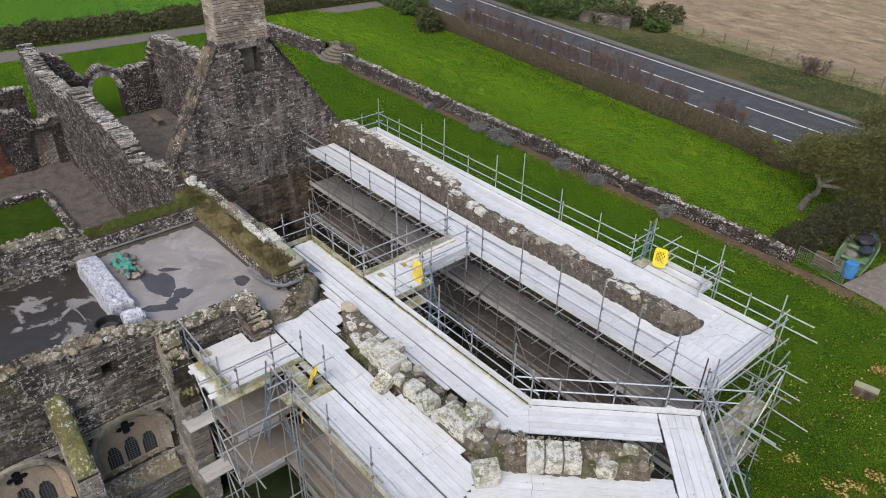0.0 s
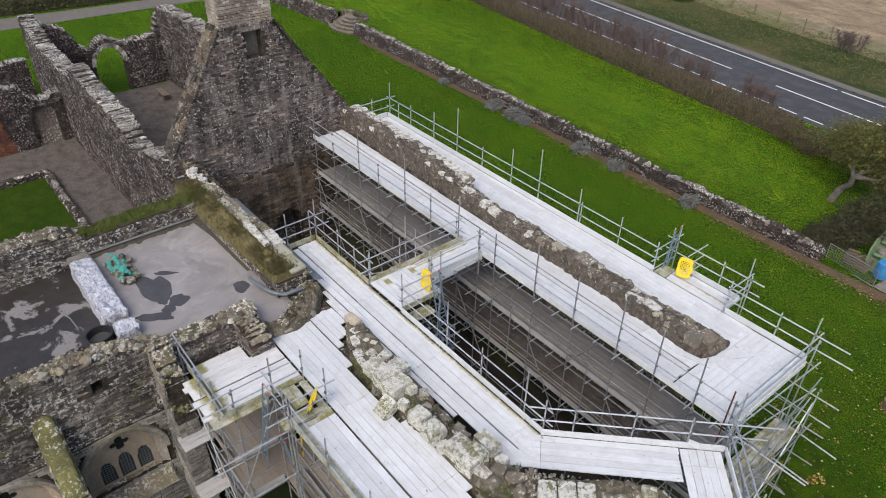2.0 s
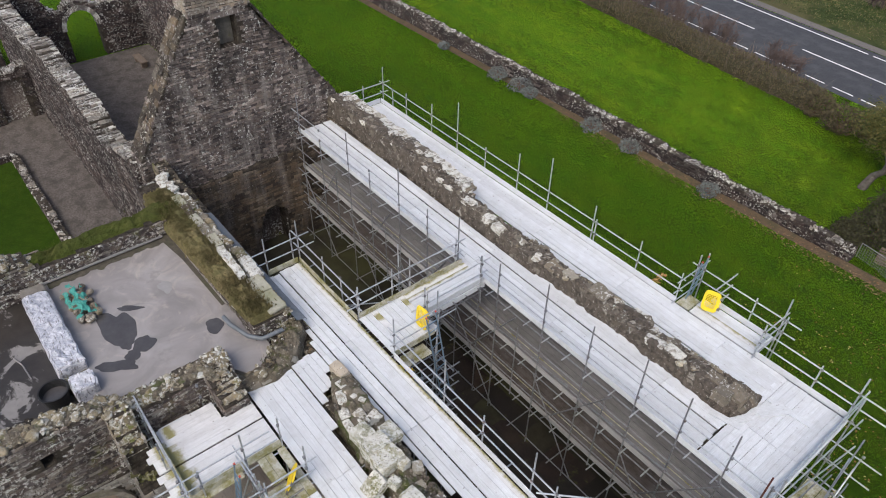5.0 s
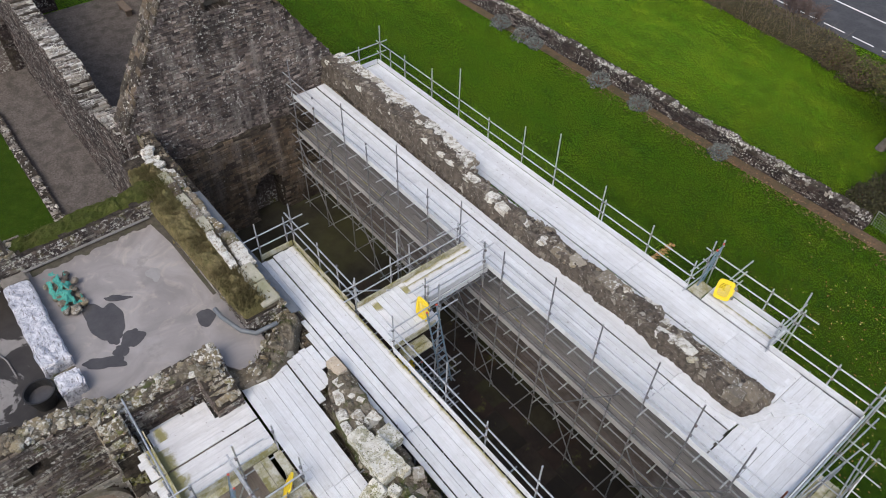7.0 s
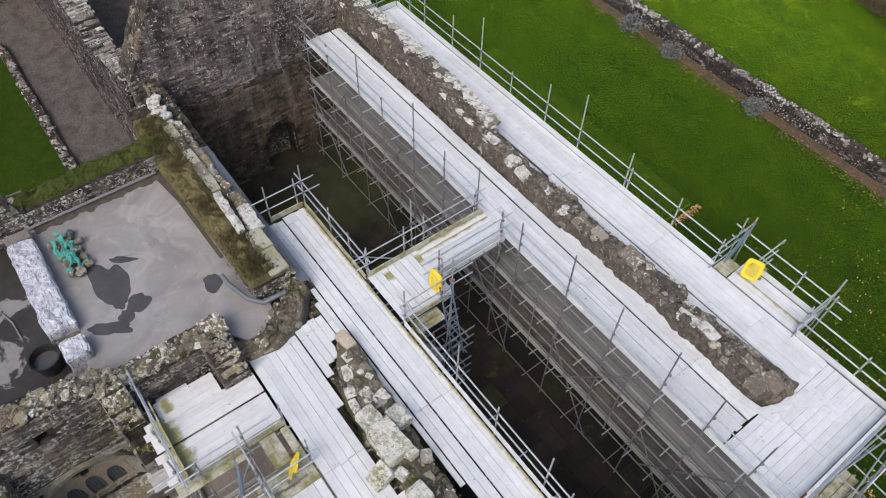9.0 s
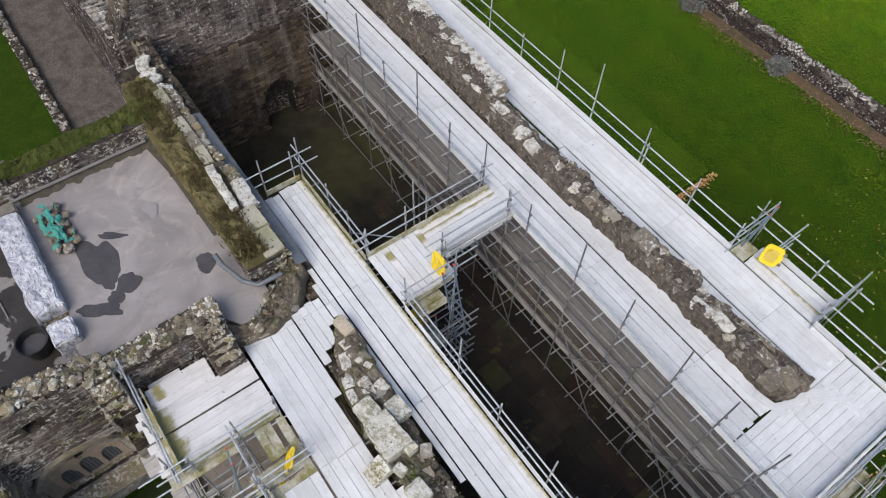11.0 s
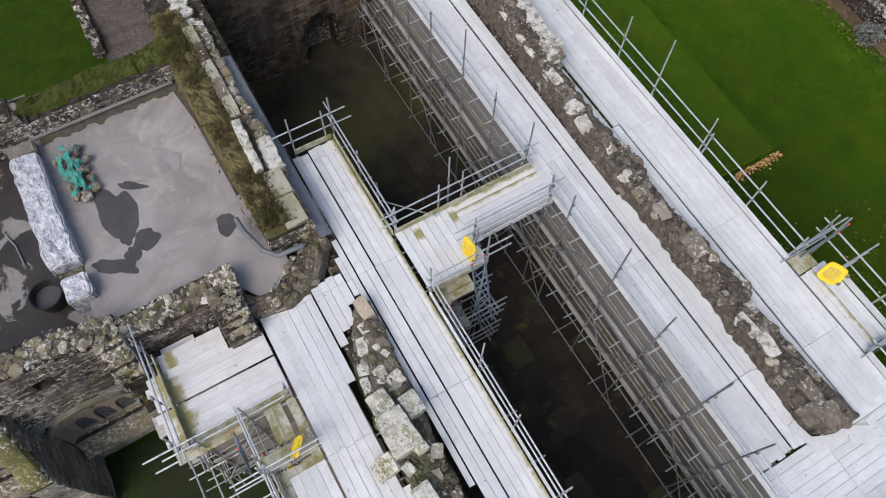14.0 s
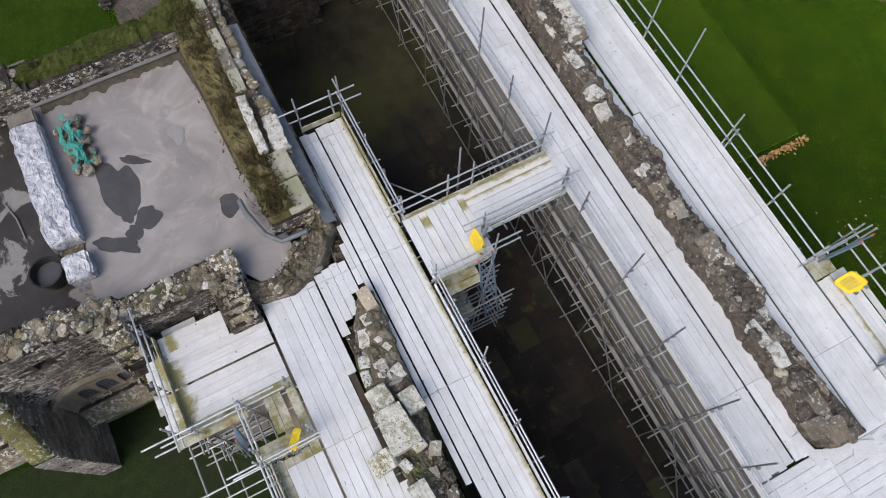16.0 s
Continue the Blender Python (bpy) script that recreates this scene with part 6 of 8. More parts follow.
tufts(west_turf, "grass_tufts", M_TURF_GREEN, 3000, lambda: (-27.45 + random.gauss(0, 0.18), random.uniform(4.8, 10.2), 7.28), (0.03, 0.10), "green grass on the parapet")

# corner of broken masonry between the flat roof and the deck
corner = wall("wall_chapel", (-19.9, 10.55), (-18.8, 9.3), 0.6, 0, lambda s: 6.3, "broken mossy wall corner between flat roof and boards", M_MOSSY, top_rubble=0.0)
mound(corner, "wall_top", [(-20.0, 10.75, 0.42, 6.75), (-19.2, 10.1, 0.42, 6.72), (-18.75, 9.3, 0.34, 6.62), (-18.85, 8.5, 0.32, 6.60), (-19.15, 8.1, 0.34, 6.60)], M_SOIL_MOSS, 0.16, label="rubbly soil with moss", seed=31.0)
scatter(corner, 20, lambda: (lambda f: (-20.0 + 1.2 * f + random.uniform(-0.22, 0.22), 10.6 - 1.7 * f + random.uniform(-0.22, 0.22), 6.68))(random.random()), (0.12, 0.34), ROCK_COBBLE)
tufts(corner, "moss", M_TURF_GREEN, 500, lambda: (lambda f: (-20.0 + 1.2 * f + random.uniform(-0.2, 0.2), 10.65 - 1.5 * f + random.uniform(-0.2, 0.2), 6.68))(random.random()), (0.03, 0.12), "moss among the stones")

# slabs, capstones, lead and gutter on the turf wall
ROCK_SLAB = rock_meshes(M_SLAB, 3, 0.02, 0.04, 1)
for x, y, w, d in ((-20.55, 10.36, 0.95, 0.62), (-21.5, 10.40, 0.92, 0.58)):
    stone(turf_wall, (x, y, 7.38), (w, d, 0.12), 0.03, ROCK_SLAB, 2, "cap_slab")
for i in range(6):
    stone(turf_wall, (-22.15 - i * 0.3, 10.14 + 0.01 * i, 7.5), (0.36, 0.26, 0.22), random.uniform(-0.1, 0.1), ROCK_SLABWHITE, 4, "cap_stone")
for i in range(5):
    stone(turf_wall, (-22.1 - i * 0.36, 10.6 + 0.02 * i, 7.34), (0.46, 0.42, 0.18), random.uniform(-0.2, 0.2), ROCK_SLABWHITE if i < 3 else ROCK_COBBLE, 5, "cap_stone")
for i in range(5):
    stone(turf_wall, (-24.5 - i * 0.78, 10.30, 7.33 - 0.03 * i), (0.80, 0.34, 0.12), random.uniform(-0.04, 0.04), ROCK_COPING if i % 2 else ROCK_SLAB, 2, "cap_slab")
for i in range(11):
    stone(turf_wall, (-23.9 - i * 0.40, 10.62 + random.uniform(-0.06, 0.06), 7.22 - 0.02 * i), (0.42, 0.36, 0.26), random.uniform(-0.3, 0.3), ROCK_COBBLE if i % 3 else ROCK_TOP, 8, "cap_stone")
scatter(turf_wall, 26, lambda: (random.uniform(-30.0, -27.6), random.uniform(10.15, 10.65), 7.0), (0.22, 0.46), ROCK_SLABWHITE, 8, 0.45)
scatter(turf_wall, 30, lambda: (random.uniform(-21.9, -19.9), random.uniform(10.5, 10.75), 7.24), (0.10, 0.22), ROCK_COBBLE)
# flush lichened cobbles bedded along the chapel's parapets
parapet = east
for ob, line, half, count in ((east, [(-19.85, -6.0, 7.86), (-19.85, 3.0, 7.82), (-19.85, 4.4, 7.5), (-19.85, 5.2, 7.12)], 0.36, 80), (bpy.data.objects["wall_chapel.002"], [(-19.72, 5.2, 7.12), (-19.72, 7.2, 7.02), (-19.72, 8.3, 7.16)], 0.37, 32), (west_turf, [(-27.35, -6.0, 7.76), (-27.35, 4.0, 7.76), (-27.35, 4.9, 7.35)], 0.44, 50), (bpy.data.objects["buttress"], [(-19.45, 4.99, 7.52), (-19.2, 4.99, 7.42), (-18.68, 4.99, 6.5)], 0.33, 12), (bpy.data.objects["buttress.002"], [(-19.4, 7.85, 7.18), (-18.2, 7.85, 6.75)], 0.36, 9)):
    mound(ob, "wall_top", [(x, y, half, z) for x, y, z in line], M_LICHTOP if "buttress" in ob.name else M_SOIL_MOSS, 0.08, drop=0.3, label="mossy mortar bed of the parapet", seed=count * 1.7, fall=0.12)
    for _ in range(count):
        f = random.uniform(0, len(line) - 1.001)
        k = int(f)
        a, e = Vector(line[k]), Vector(line[k + 1])
        c = a.lerp(e, f - k)
        n1 = Vector((-(e - a).y, (e - a).x, 0)).normalized() * random.uniform(-0.85, 0.85) * half
        w = random.uniform(0.14, 0.40)
        stone(ob, c + n1 + Vector((0, 0, -0.03)), (w, w * random.uniform(0.6, 0.95), w * 0.55), random.uniform(0, 3.1), ROCK_COBBLE if random.random() < 0.96 else ROCK_WHITE, 12, "cobble")
    spots = [(Vector(a), Vector(e)) for a, e in zip(line, line[1:])]

    def bed(spots=spots, half=half):
        a, e = random.choices(spots, [(e - a).length for a, e in spots])[0]
        n1 = Vector((-(e - a).y, (e - a).x, 0)).normalized() * random.uniform(-0.95, 0.95) * half
        return a.lerp(e, random.random()) + n1 + Vector((0, 0, random.uniform(-0.04, 0.02)))

    chips(ob, count * 9, bed, (0.04, 0.14), M_LICHTOP, "bedding_chips", "small lichened stones bedded in the parapet")
M_LEAD = plain("grey_lead", (0.085, 0.096, 0.112), (0.15, 0.162, 0.18), 4, 0.5, 0.15, 0.01, (0.10, 0.11, 0.12), 0.4)
bm = bmesh.new()
prev = None
for i in range(24):
    x = -26.6 + 7.0 * i / 23
    q = [bm.verts.new((x, yy, zz + random.uniform(-0.012, 0.012))) for yy, zz in ((10.72, 7.08), (10.92, 7.0), (11.05, 6.97), (11.07, 6.86))]
    if prev:
        for k in range(3):
            bm.faces.new((prev[k], q[k], q[k + 1], prev[k + 1]))
    prev = q
part("lead_flashing", bm, M_LEAD, turf_wall, "grey lead strip over the wall edge")


def sweep(name, pts, r, mat, parent, label="", seg=8):
    cu = bpy.data.curves.new(name, "CURVE")
    cu.dimensions, cu.bevel_depth, cu.bevel_resolution = "3D", r, 2
    sp = cu.splines.new("POLY")
    sp.points.add(len(pts) - 1)
    for s, q in zip(sp.points, pts):
        s.co = (*q, 1)
    tmp = bpy.data.objects.new(name, cu)
    scene.collection.objects.link(tmp)
    me = bpy.data.meshes.new_from_object(tmp.evaluated_get(bpy.context.evaluated_depsgraph_get()))
    bpy.data.objects.remove(tmp)
    me.name = name
    me.materials.clear()
    me.materials.append(mat)
    me.shade_smooth()
    return piece(name, me, parent, None, label)


gutter = thing("roof_gutter", "grey lead gutter round the end of the turf wall", "gutter")
sweep("channel", [(-21.3, 9.0, 6.95), (-20.9, 9.02, 6.93), (-20.1, 9.25, 6.9), (-19.75, 9.55, 6.88), (-19.72, 10.25, 6.86)], 0.075, M_LEAD, gutter)

# ---- things on the chapel's flat roofs ----
M_PUDDLE = plain("puddle_water", (0.045, 0.042, 0.043), (0.075, 0.07, 0.07), 1.5, 0.12, 0.02, 0.005, None, 0.5)


PUDDLES = []


def puddle(cx, cy, rx, ry, seed, lobes=0.35, turn=0.0):
    bm = bmesh.new()
    vs = []
    for i in range(120):
        a = i / 120 * 2 * math.pi
        k = 1 + lobes * (noise.noise((math.cos(a) * 1.1, math.sin(a) * 1.1, seed)) * 1.7 + 0.35 * noise.noise((math.cos(a) * 2.4, math.sin(a) * 2.4, seed)))
        x, y = rx * k * math.cos(a), ry * k * math.sin(a)
        vs.append(bm.verts.new((cx + x * math.cos(turn) - y * math.sin(turn), cy + x * math.sin(turn) + y * math.cos(turn), 6.556 + 0.0015 * len(PUDDLES))))
    bm.faces.new(vs)
    bmesh.ops.triangulate(bm, faces=bm.faces[:])
    me = bpy.data.meshes.new("puddle")
    bm.to_mesh(me)
    bm.free()
    me.materials.append(M_PUDDLE)
    PUDDLES.append(me)
    return tagged(new("puddle", me), "dark shallow rainwater puddle on the flat roof", "puddle", "puddles on the flat roof")


puddle(-23.25, 6.25, 0.95, 0.52, 1.0, 0.3, 0.1)
puddle(-23.95, 6.85, 0.42, 0.13, 2.0, 0.3, 0.9)
puddle(-22.5, 6.2, 0.3, 0.18, 2.7, 0.3)
puddle(-22.15, 6.65, 0.36, 0.36, 3.0, 0.25)
puddle(-21.9, 6.2, 0.28, 0.2, 6.5, 0.25, 0.4)
puddle(-21.75, 5.65, 0.6, 0.22, 4.0, 0.3, 0.9)
puddle(-21.5, 8.72, 0.36, 0.27, 5.0, 0.25)
M_PUDDLE_FAINT = plain("damp_felt", (0.20, 0.19, 0.19), (0.26, 0.25, 0.245), 3, 0.35, 0.03, 0.005, None, 0.5)
ob = puddle(-24.2, 8.2, 0.34, 0.22, 8.0, 0.3)
ob.data.materials[0] = M_PUDDLE_FAINT
tagged(ob, "drying damp patch on the flat roof")
sheet("roof_edge", [(-26.93, 9.0), (-25.2, 9.22), (-22.2, 9.3), (-22.2, 9.42), (-26.93, 9.38)], 6.556, M_SILT, "strip of silt and moss along the roof's edge", "silt")
rag = [(-26.5 + 0.22 * noise.noise((q * 0.31, 4.0, 0.0)) + 0.10 * noise.noise((q * 1.3, 2.0, 0.0)), 5.05 + q * 0.1) for q in range(43)]
sheet("roof_edge", [(-26.93, 5.05)] + rag + [(-26.93, 9.25)], 6.558, M_SILT, "strip of silt and moss beside the parapet", "silt")
kerb = thing("timber_batten", "grey timber batten along the foot of the parapet", "batten")
board(kerb, -26.80, 7.0, 6.66, 4.3, 0.10, radians(90), M_BOARD_MID, "batten")


def film_material():
    k = Mat("silver_sheeting", 0.38, 0.0, 0.5)
    p = k.pos()
    c = k.mix(k.ramp(k.noise(p, 3.4, 6, 0.75, 1.5), (0.38, 0.0), (0.65, 1.0)), (0.24, 0.25, 0.30), (0.62, 0.62, 0.66))
    c = k.mix(k.ramp(k.noise(k.pos((2.2, 7, 3)), 2.2, 3, 0.6), (0.57, 0.0), (0.63, 0.8)), c, (0.10, 0.09, 0.09))
    c = k.mix(k.ramp(k.noise(p, 2.1, 4), (0.62, 0.0), (0.75, 0.5)), c, (0.36, 0.33, 0.24))
    k.color(c)
    k.bump(k.noise(p, 3.5, 6, 0.65, 2.0), 0.7, 0.08)
    return k.m


M_FILM = film_material()
slab = thing("sheeted_wall_stub", "low wall stub wrapped in silvery plastic sheeting on the roof", "sheeted wall")


def wrapped(x0, x1, y0, y1, z0, z1, name, mat=M_FILM, parent=slab, lump=0.07, label=""):
    """A box with a crumpled skin."""
    bm = bmesh.new()
    bmesh.ops.create_cube(bm, size=1, matrix=Matrix.Translation(((x0 + x1) / 2, (y0 + y1) / 2, (z0 + z1) / 2)) @ Matrix.Diagonal((x1 - x0, y1 - y0, z1 - z0, 1)))
    bmesh.ops.bevel(bm, geom=bm.edges[:], offset=0.05, segments=2, affect="EDGES")
    for _ in range(4):
        long_e = [e for e in bm.edges if e.calc_length() > 0.22]
        if long_e:
            bmesh.ops.subdivide_edges(bm, edges=long_e, cuts=1, use_grid_fill=True)
    for v in bm.verts:
        v.co += Vector([lump * noise.noise(v.co * 4.0 + Vector((0, 0, k * 7.0))) for k in range(3)])
    return part(name, bm, mat, parent, label)


wrapped(-26.1, -22.25, 4.15, 4.95, 6.0, 6.98, "sheeting")
wrapped(-26.6, -26.12, 4.2, 4.95, 6.0, 6.9, "end_block", M_CONCRETE, slab, 0.03, "bare mortared end of the stub")
wrapped(-21.85, -21.1, 4.3, 4.98, 6.0, 6.95, "wrapped_block")
wrapped(-22.26, -21.86, 4.2, 4.9, 6.0, 6.6, "stub_core", M_SOIL_MOSS, slab, 0.05, "mossy bare masonry between the sheets")
bucket = thing("black_bucket", "black rubber bucket holding dark water", "bucket", loc=(-21.75, 3.85, 6.21))
bm = bmesh.new()
prof = [(0.30, 0.0), (0.40, 0.55), (0.43, 0.55), (0.43, 0.60), (0.385, 0.60), (0.29, 0.04)]
rings = [[bm.verts.new((r * math.cos(a), r * math.sin(a), z)) for a in [2 * math.pi * i / 32 for i in range(32)]] for r, z in prof]
for r0, r1 in zip(rings, rings[1:]):
    for i in range(32):
        bm.faces.new((r0[i], r0[(i + 1) % 32], r1[(i + 1) % 32], r1[i]))
bm.faces.new(rings[-1])
M_RUBBER = plain("black_rubber", (0.012, 0.012, 0.013), (0.03, 0.03, 0.031), 8, 0.5, 0.1, 0.005)
part("tub", bm, M_RUBBER, bucket)
bm = bmesh.new()
bmesh.ops.create_circle(bm, cap_ends=True, segments=32, radius=0.35, matrix=Matrix.Translation((0, 0, 0.36)))
part("water", bm, M_PUDDLE, bucket, "still dark water")
stick = thing("wooden_stick", "thin weathered stick lying on the wet roof", "stick")
sweep("stick", [(-24.4, 3.25, 6.23), (-23.9, 3.4, 6.24), (-23.2, 3.45, 6.23)], 0.025, M_BOARD_MID, stick)

# rubble under a torn teal net
heap = thing("rubble_heap", "heap of loose stones under a torn teal debris net", "rubble heap")
for _ in range(58):
    x = random.uniform(-25.9, -24.1)
    s = random.uniform(0.14, 0.34)
    y = 5.62 + random.gauss(0, 0.16) + (0.12 if x > -24.7 else 0)
    stone(heap, (x, min(max(y, 5.25), 6.15), 6.6 + random.uniform(0, 0.16)), (s, s * 0.8, s * 0.6), random.uniform(0, 3), random.choice((ROCK_TOP, ROCK_COBBLE, ROCK_TOP)), 25)
k = Mat("teal_net", 0.6, spec=0.3)
k.color(k.mix(k.noise(k.pos(), 9, 3), (0.02, 0.17, 0.14), (0.09, 0.36, 0.31)))
M_NET = k.m
acc = Acc()


def net_at(u, v):
    x = -26.0 + 1.75 * u + 0.08 * noise.noise((u * 6, v * 6, 1))
    y = 5.3 + 0.62 * v + 0.1 * noise.noise((u * 6, v * 6, 5)) + (0.08 if u > 0.6 else 0)
    z = 6.72 + 0.14 * math.sin(v * 3.1) + 0.1 * noise.noise((u * 8, v * 5, 8))
    return Vector((x, y, z))


def strand(p, q, w=0.014):
    d = (q - p).normalized()
    n1 = d.cross(Vector((0, 0, 1))).normalized() * w
    o = len(acc.v)
    acc.v += [tuple(p - n1), tuple(p + n1), tuple(q + n1), tuple(q - n1), tuple((p + q) / 2 + Vector((0, 0, w)))]
    acc.f += [(o, o + 1, o + 4), (o + 1, o + 2, o + 4), (o + 2, o + 3, o + 4), (o + 3, o, o + 4)]


NU, NV = 46, 20
for i in range(NU):
    for j in range(NV):
        u, v = i / NU, j / NV
        if noise.noise((u * 4.5, v * 3.0, 3.3)) > 0.06:
            continue
        strand(net_at(u, v), net_at(u + 1 / NU, v))
        strand(net_at(u, v), net_at(u, v + 1 / NV))
        if (i + j) % 2:
            strand(net_at(u, v), net_at(u + 1 / NU, v + 1 / NV), 0.02)
piece("net", acc.mesh("net", M_NET), heap, None, "torn teal mesh netting")

# ---- the chapel's traceried windows ----


def lead_glass():
    k = Mat("leaded_glass", 0.15, spec=0.5)
    p = k.pos()
    f = k.n.new("ShaderNodeTexWave")
    f.wave_type, f.bands_direction = "BANDS", "Z"
    f.inputs["Scale"].default_value = 3.2
    k.link(p, f.inputs["Vector"])
    k.color(k.mix(k.noise(p, 9, 3), (0.006, 0.007, 0.009), (0.02, 0.023, 0.028)))
    k.bump(k.noise(p, 14, 2), 0.25, 0.01)
    return k.m


M_GLASS = lead_glass()
M_CAME = plain("lead_came", (0.10, 0.11, 0.12), (0.16, 0.17, 0.18), 20, 0.5, 0.1, 0.005)


def arc_pts(cy, cz, r, a0, a1, n=14, sq=1.0):
    return [(cy + r * math.cos(a0 + (a1 - a0) * i / n), cz + sq * r * math.sin(a0 + (a1 - a0) * i / n)) for i in range(n + 1)]


def bar_path(acc, pts, x0, x1, w):
    """A stone bar of width w along points in the wall's plane, from x0 to x1."""
    for (ya, za), (yb, zb) in zip(pts, pts[1:]):
        d = Vector((yb - ya, zb - za))
        if d.length < 1e-5:
            continue
        d.normalize()
        n1 = Vector((-d.y, d.x)) * (w / 2)
        e = d * (w * 0.12)
        q = [(ya - e.x - n1.x, za - e.y - n1.y), (yb + e.x - n1.x, zb + e.y - n1.y), (yb + e.x + n1.x, zb + e.y + n1.y), (ya - e.x + n1.x, za - e.y + n1.y)]
        acc.hexa([(x0, *p) for p in q] + [(x1, *p) for p in q])


M_HOOD = plain("hood_stone", (0.16, 0.145, 0.12), (0.36, 0.335, 0.295), 6, 0.92, 0.7, 0.02, (0.12, 0.11, 0.07))


def lancet(cy, z0, z1, half):
    """The outline of a pointed light with a cusped head."""
    out = [(cy - half, z0), (cy + half, z0), (cy + half, z1)]
    out += [(cy + half * (1.0 - 0.22 * math.sin(f * 6.3) ** 2) * math.cos(f * 1.57) ** 0.8, z1 + half * 1.5 * math.sin(f * 1.57)) for f in (0.25, 0.5, 0.75)]
    out.append((cy, z1 + half * 1.6))
    out += [(2 * cy - y, z) for y, z in reversed(out[2:-1])]
    return out


def plate(loops, x0, x1):
    """A slab in the wall's plane with the first loop as its outline and the others as holes."""
    bm = bmesh.new()
    edges = []
    for loop in loops:
        vs = [bm.verts.new((x1, y, z)) for y, z in loop]
        edges += [bm.edges.new((vs[n], vs[(n + 1) % len(vs)])) for n in range(len(vs))]
    bmesh.ops.triangle_fill(bm, use_beauty=True, edges=edges)
    g = bmesh.ops.extrude_face_region(bm, geom=bm.faces[:])
    bmesh.ops.translate(bm, vec=(x0 - x1, 0, 0), verts=[v for v in g["geom"] if isinstance(v, bmesh.types.BMVert)])
    bmesh.ops.recalc_face_normals(bm, faces=bm.faces[:])
    return bm


for c in WINDOWS:
    win = tagged(new("window_1" if c > 1 else "window_2"), "three-light traceried church window of worn sandstone", "window", "chapel windows", "structure")
    X = -19.62
    arch = lambda r, z0: [(c - r, z0)] + list(reversed(arc_pts(c, 3.28, r, 0, math.pi, 20))) + [(c + r, z0)]
    bm = bmesh.new()
    prev = None
    for (ya, za), (yb, zb) in zip(arch(1.30, 2.2), arch(1.0, 2.3)):
        pair = (bm.verts.new((X + 0.16, ya, za)), bm.verts.new((X - 0.08, yb, zb)))
        if prev:
            bm.faces.new((prev[0], pair[0], pair[1], prev[1]))
        prev = pair
    bmesh.ops.recalc_face_normals(bm, faces=bm.faces[:])
    part("window_frame", bm, M_ORANGE, win, "splayed sandstone arch with orange stains")
    acc = Acc()
    bar_path(acc, list(reversed(arc_pts(c, 3.28, 1.36, -0.1, math.pi + 0.1, 20))), X + 0.02, X + 0.30, 0.13)
    piece("hood_mould", acc.mesh("hood_mould", M_HOOD), win, None, "projecting dark hood moulding")
    foil = []
    for n in range(32):
        a = n / 32 * 2 * math.pi
        r = 0.17 + 0.15 * abs(math.cos(2 * a)) ** 0.7
        foil.append((c + r * math.cos(a), 3.92 + r * math.sin(a)))
    lights = [lancet(c + o, 2.35, z1, 0.23) for o, z1 in ((-0.60, 3.0), (0.0, 3.12), (0.60, 3.0))]
    part("tracery", plate([arch(1.02, 2.22), foil] + lights, X - 0.14, X - 0.04), M_SANDSTONE, win, "stone tracery with three cusped lights and a quatrefoil")
    acc = Acc()
    acc.hexa([(X - 0.06, c - 1.3, 1.85), (X + 0.55, c - 1.3, 1.55), (X + 0.55, c + 1.3, 1.55), (X - 0.06, c + 1.3, 1.85), (X - 0.06, c - 1.25, 2.34), (X + 0.36, c - 1.25, 1.85), (X + 0.36, c + 1.25, 1.85), (X - 0.06, c + 1.25, 2.34)])
    piece("window_sill", acc.mesh("window_sill", M_LICHTOP), win, None, "sloping lichen-spotted sill")
    for o in (-0.60, 0.0, 0.60):
        acc = Acc()
        acc.box(X - 0.125, X - 0.11, c + o - 0.28, c + o + 0.28, 2.3, 3.56)
        pane = piece("pane", acc.mesh("pane", M_GLASS), win, None, "dark leaded glass")
        acc = Acc()
        for n in range(1, 5):
            yy = c + o - 0.23 + 0.46 * n / 5
            acc.box(X - 0.11, X - 0.098, yy - 0.008, yy + 0.008, 2.35, 3.5)
        z = 2.45
        while z < 3.45:
            acc.box(X - 0.109, X - 0.096, c + o - 0.23, c + o + 0.23, z - 0.008, z + 0.008)
            z += 0.1
        piece("lead_lattice", acc.mesh("lead_lattice", M_CAME), pane, None, "square lead lattice")
    acc = Acc()
    acc.box(X - 0.127, X - 0.112, c - 0.4, c + 0.4, 3.58, 4.3)
    piece("pane", acc.mesh("pane", M_GLASS), win, None, "dark leaded glass in the quatrefoil")

# flagstones of the nave floor
flags = [bpy.data.objects["floor"]]
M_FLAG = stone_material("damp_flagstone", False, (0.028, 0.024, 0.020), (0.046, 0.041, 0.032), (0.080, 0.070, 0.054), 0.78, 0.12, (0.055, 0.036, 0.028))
fm = []
for i in range(5):
    bm = box_bm(1, 1, 0.05, 0.012)
    for v in bm.verts:
        v.co += Vector((random.uniform(-0.03, 0.03), random.uniform(-0.03, 0.03), 0))
    me = bpy.data.meshes.new("flagstone")
    bm.to_mesh(me)
    bm.free()
    me.materials.append(M_FLAG)
    fm.append(me)
y = 11.5
while y < 17.3:
    d = random.uniform(0.6, 0.85)
    x = -23.5 + random.uniform(-1.5, 1.0)
    while x < -7.6:
        w = random.uniform(0.7, 1.25)
        if random.random() < 0.86 and not (x > -10 and y < 13.5):
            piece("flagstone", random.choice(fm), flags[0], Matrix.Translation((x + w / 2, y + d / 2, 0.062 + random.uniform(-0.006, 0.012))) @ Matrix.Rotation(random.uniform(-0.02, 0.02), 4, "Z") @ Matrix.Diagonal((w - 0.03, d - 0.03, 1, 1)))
        x += w
    y += d

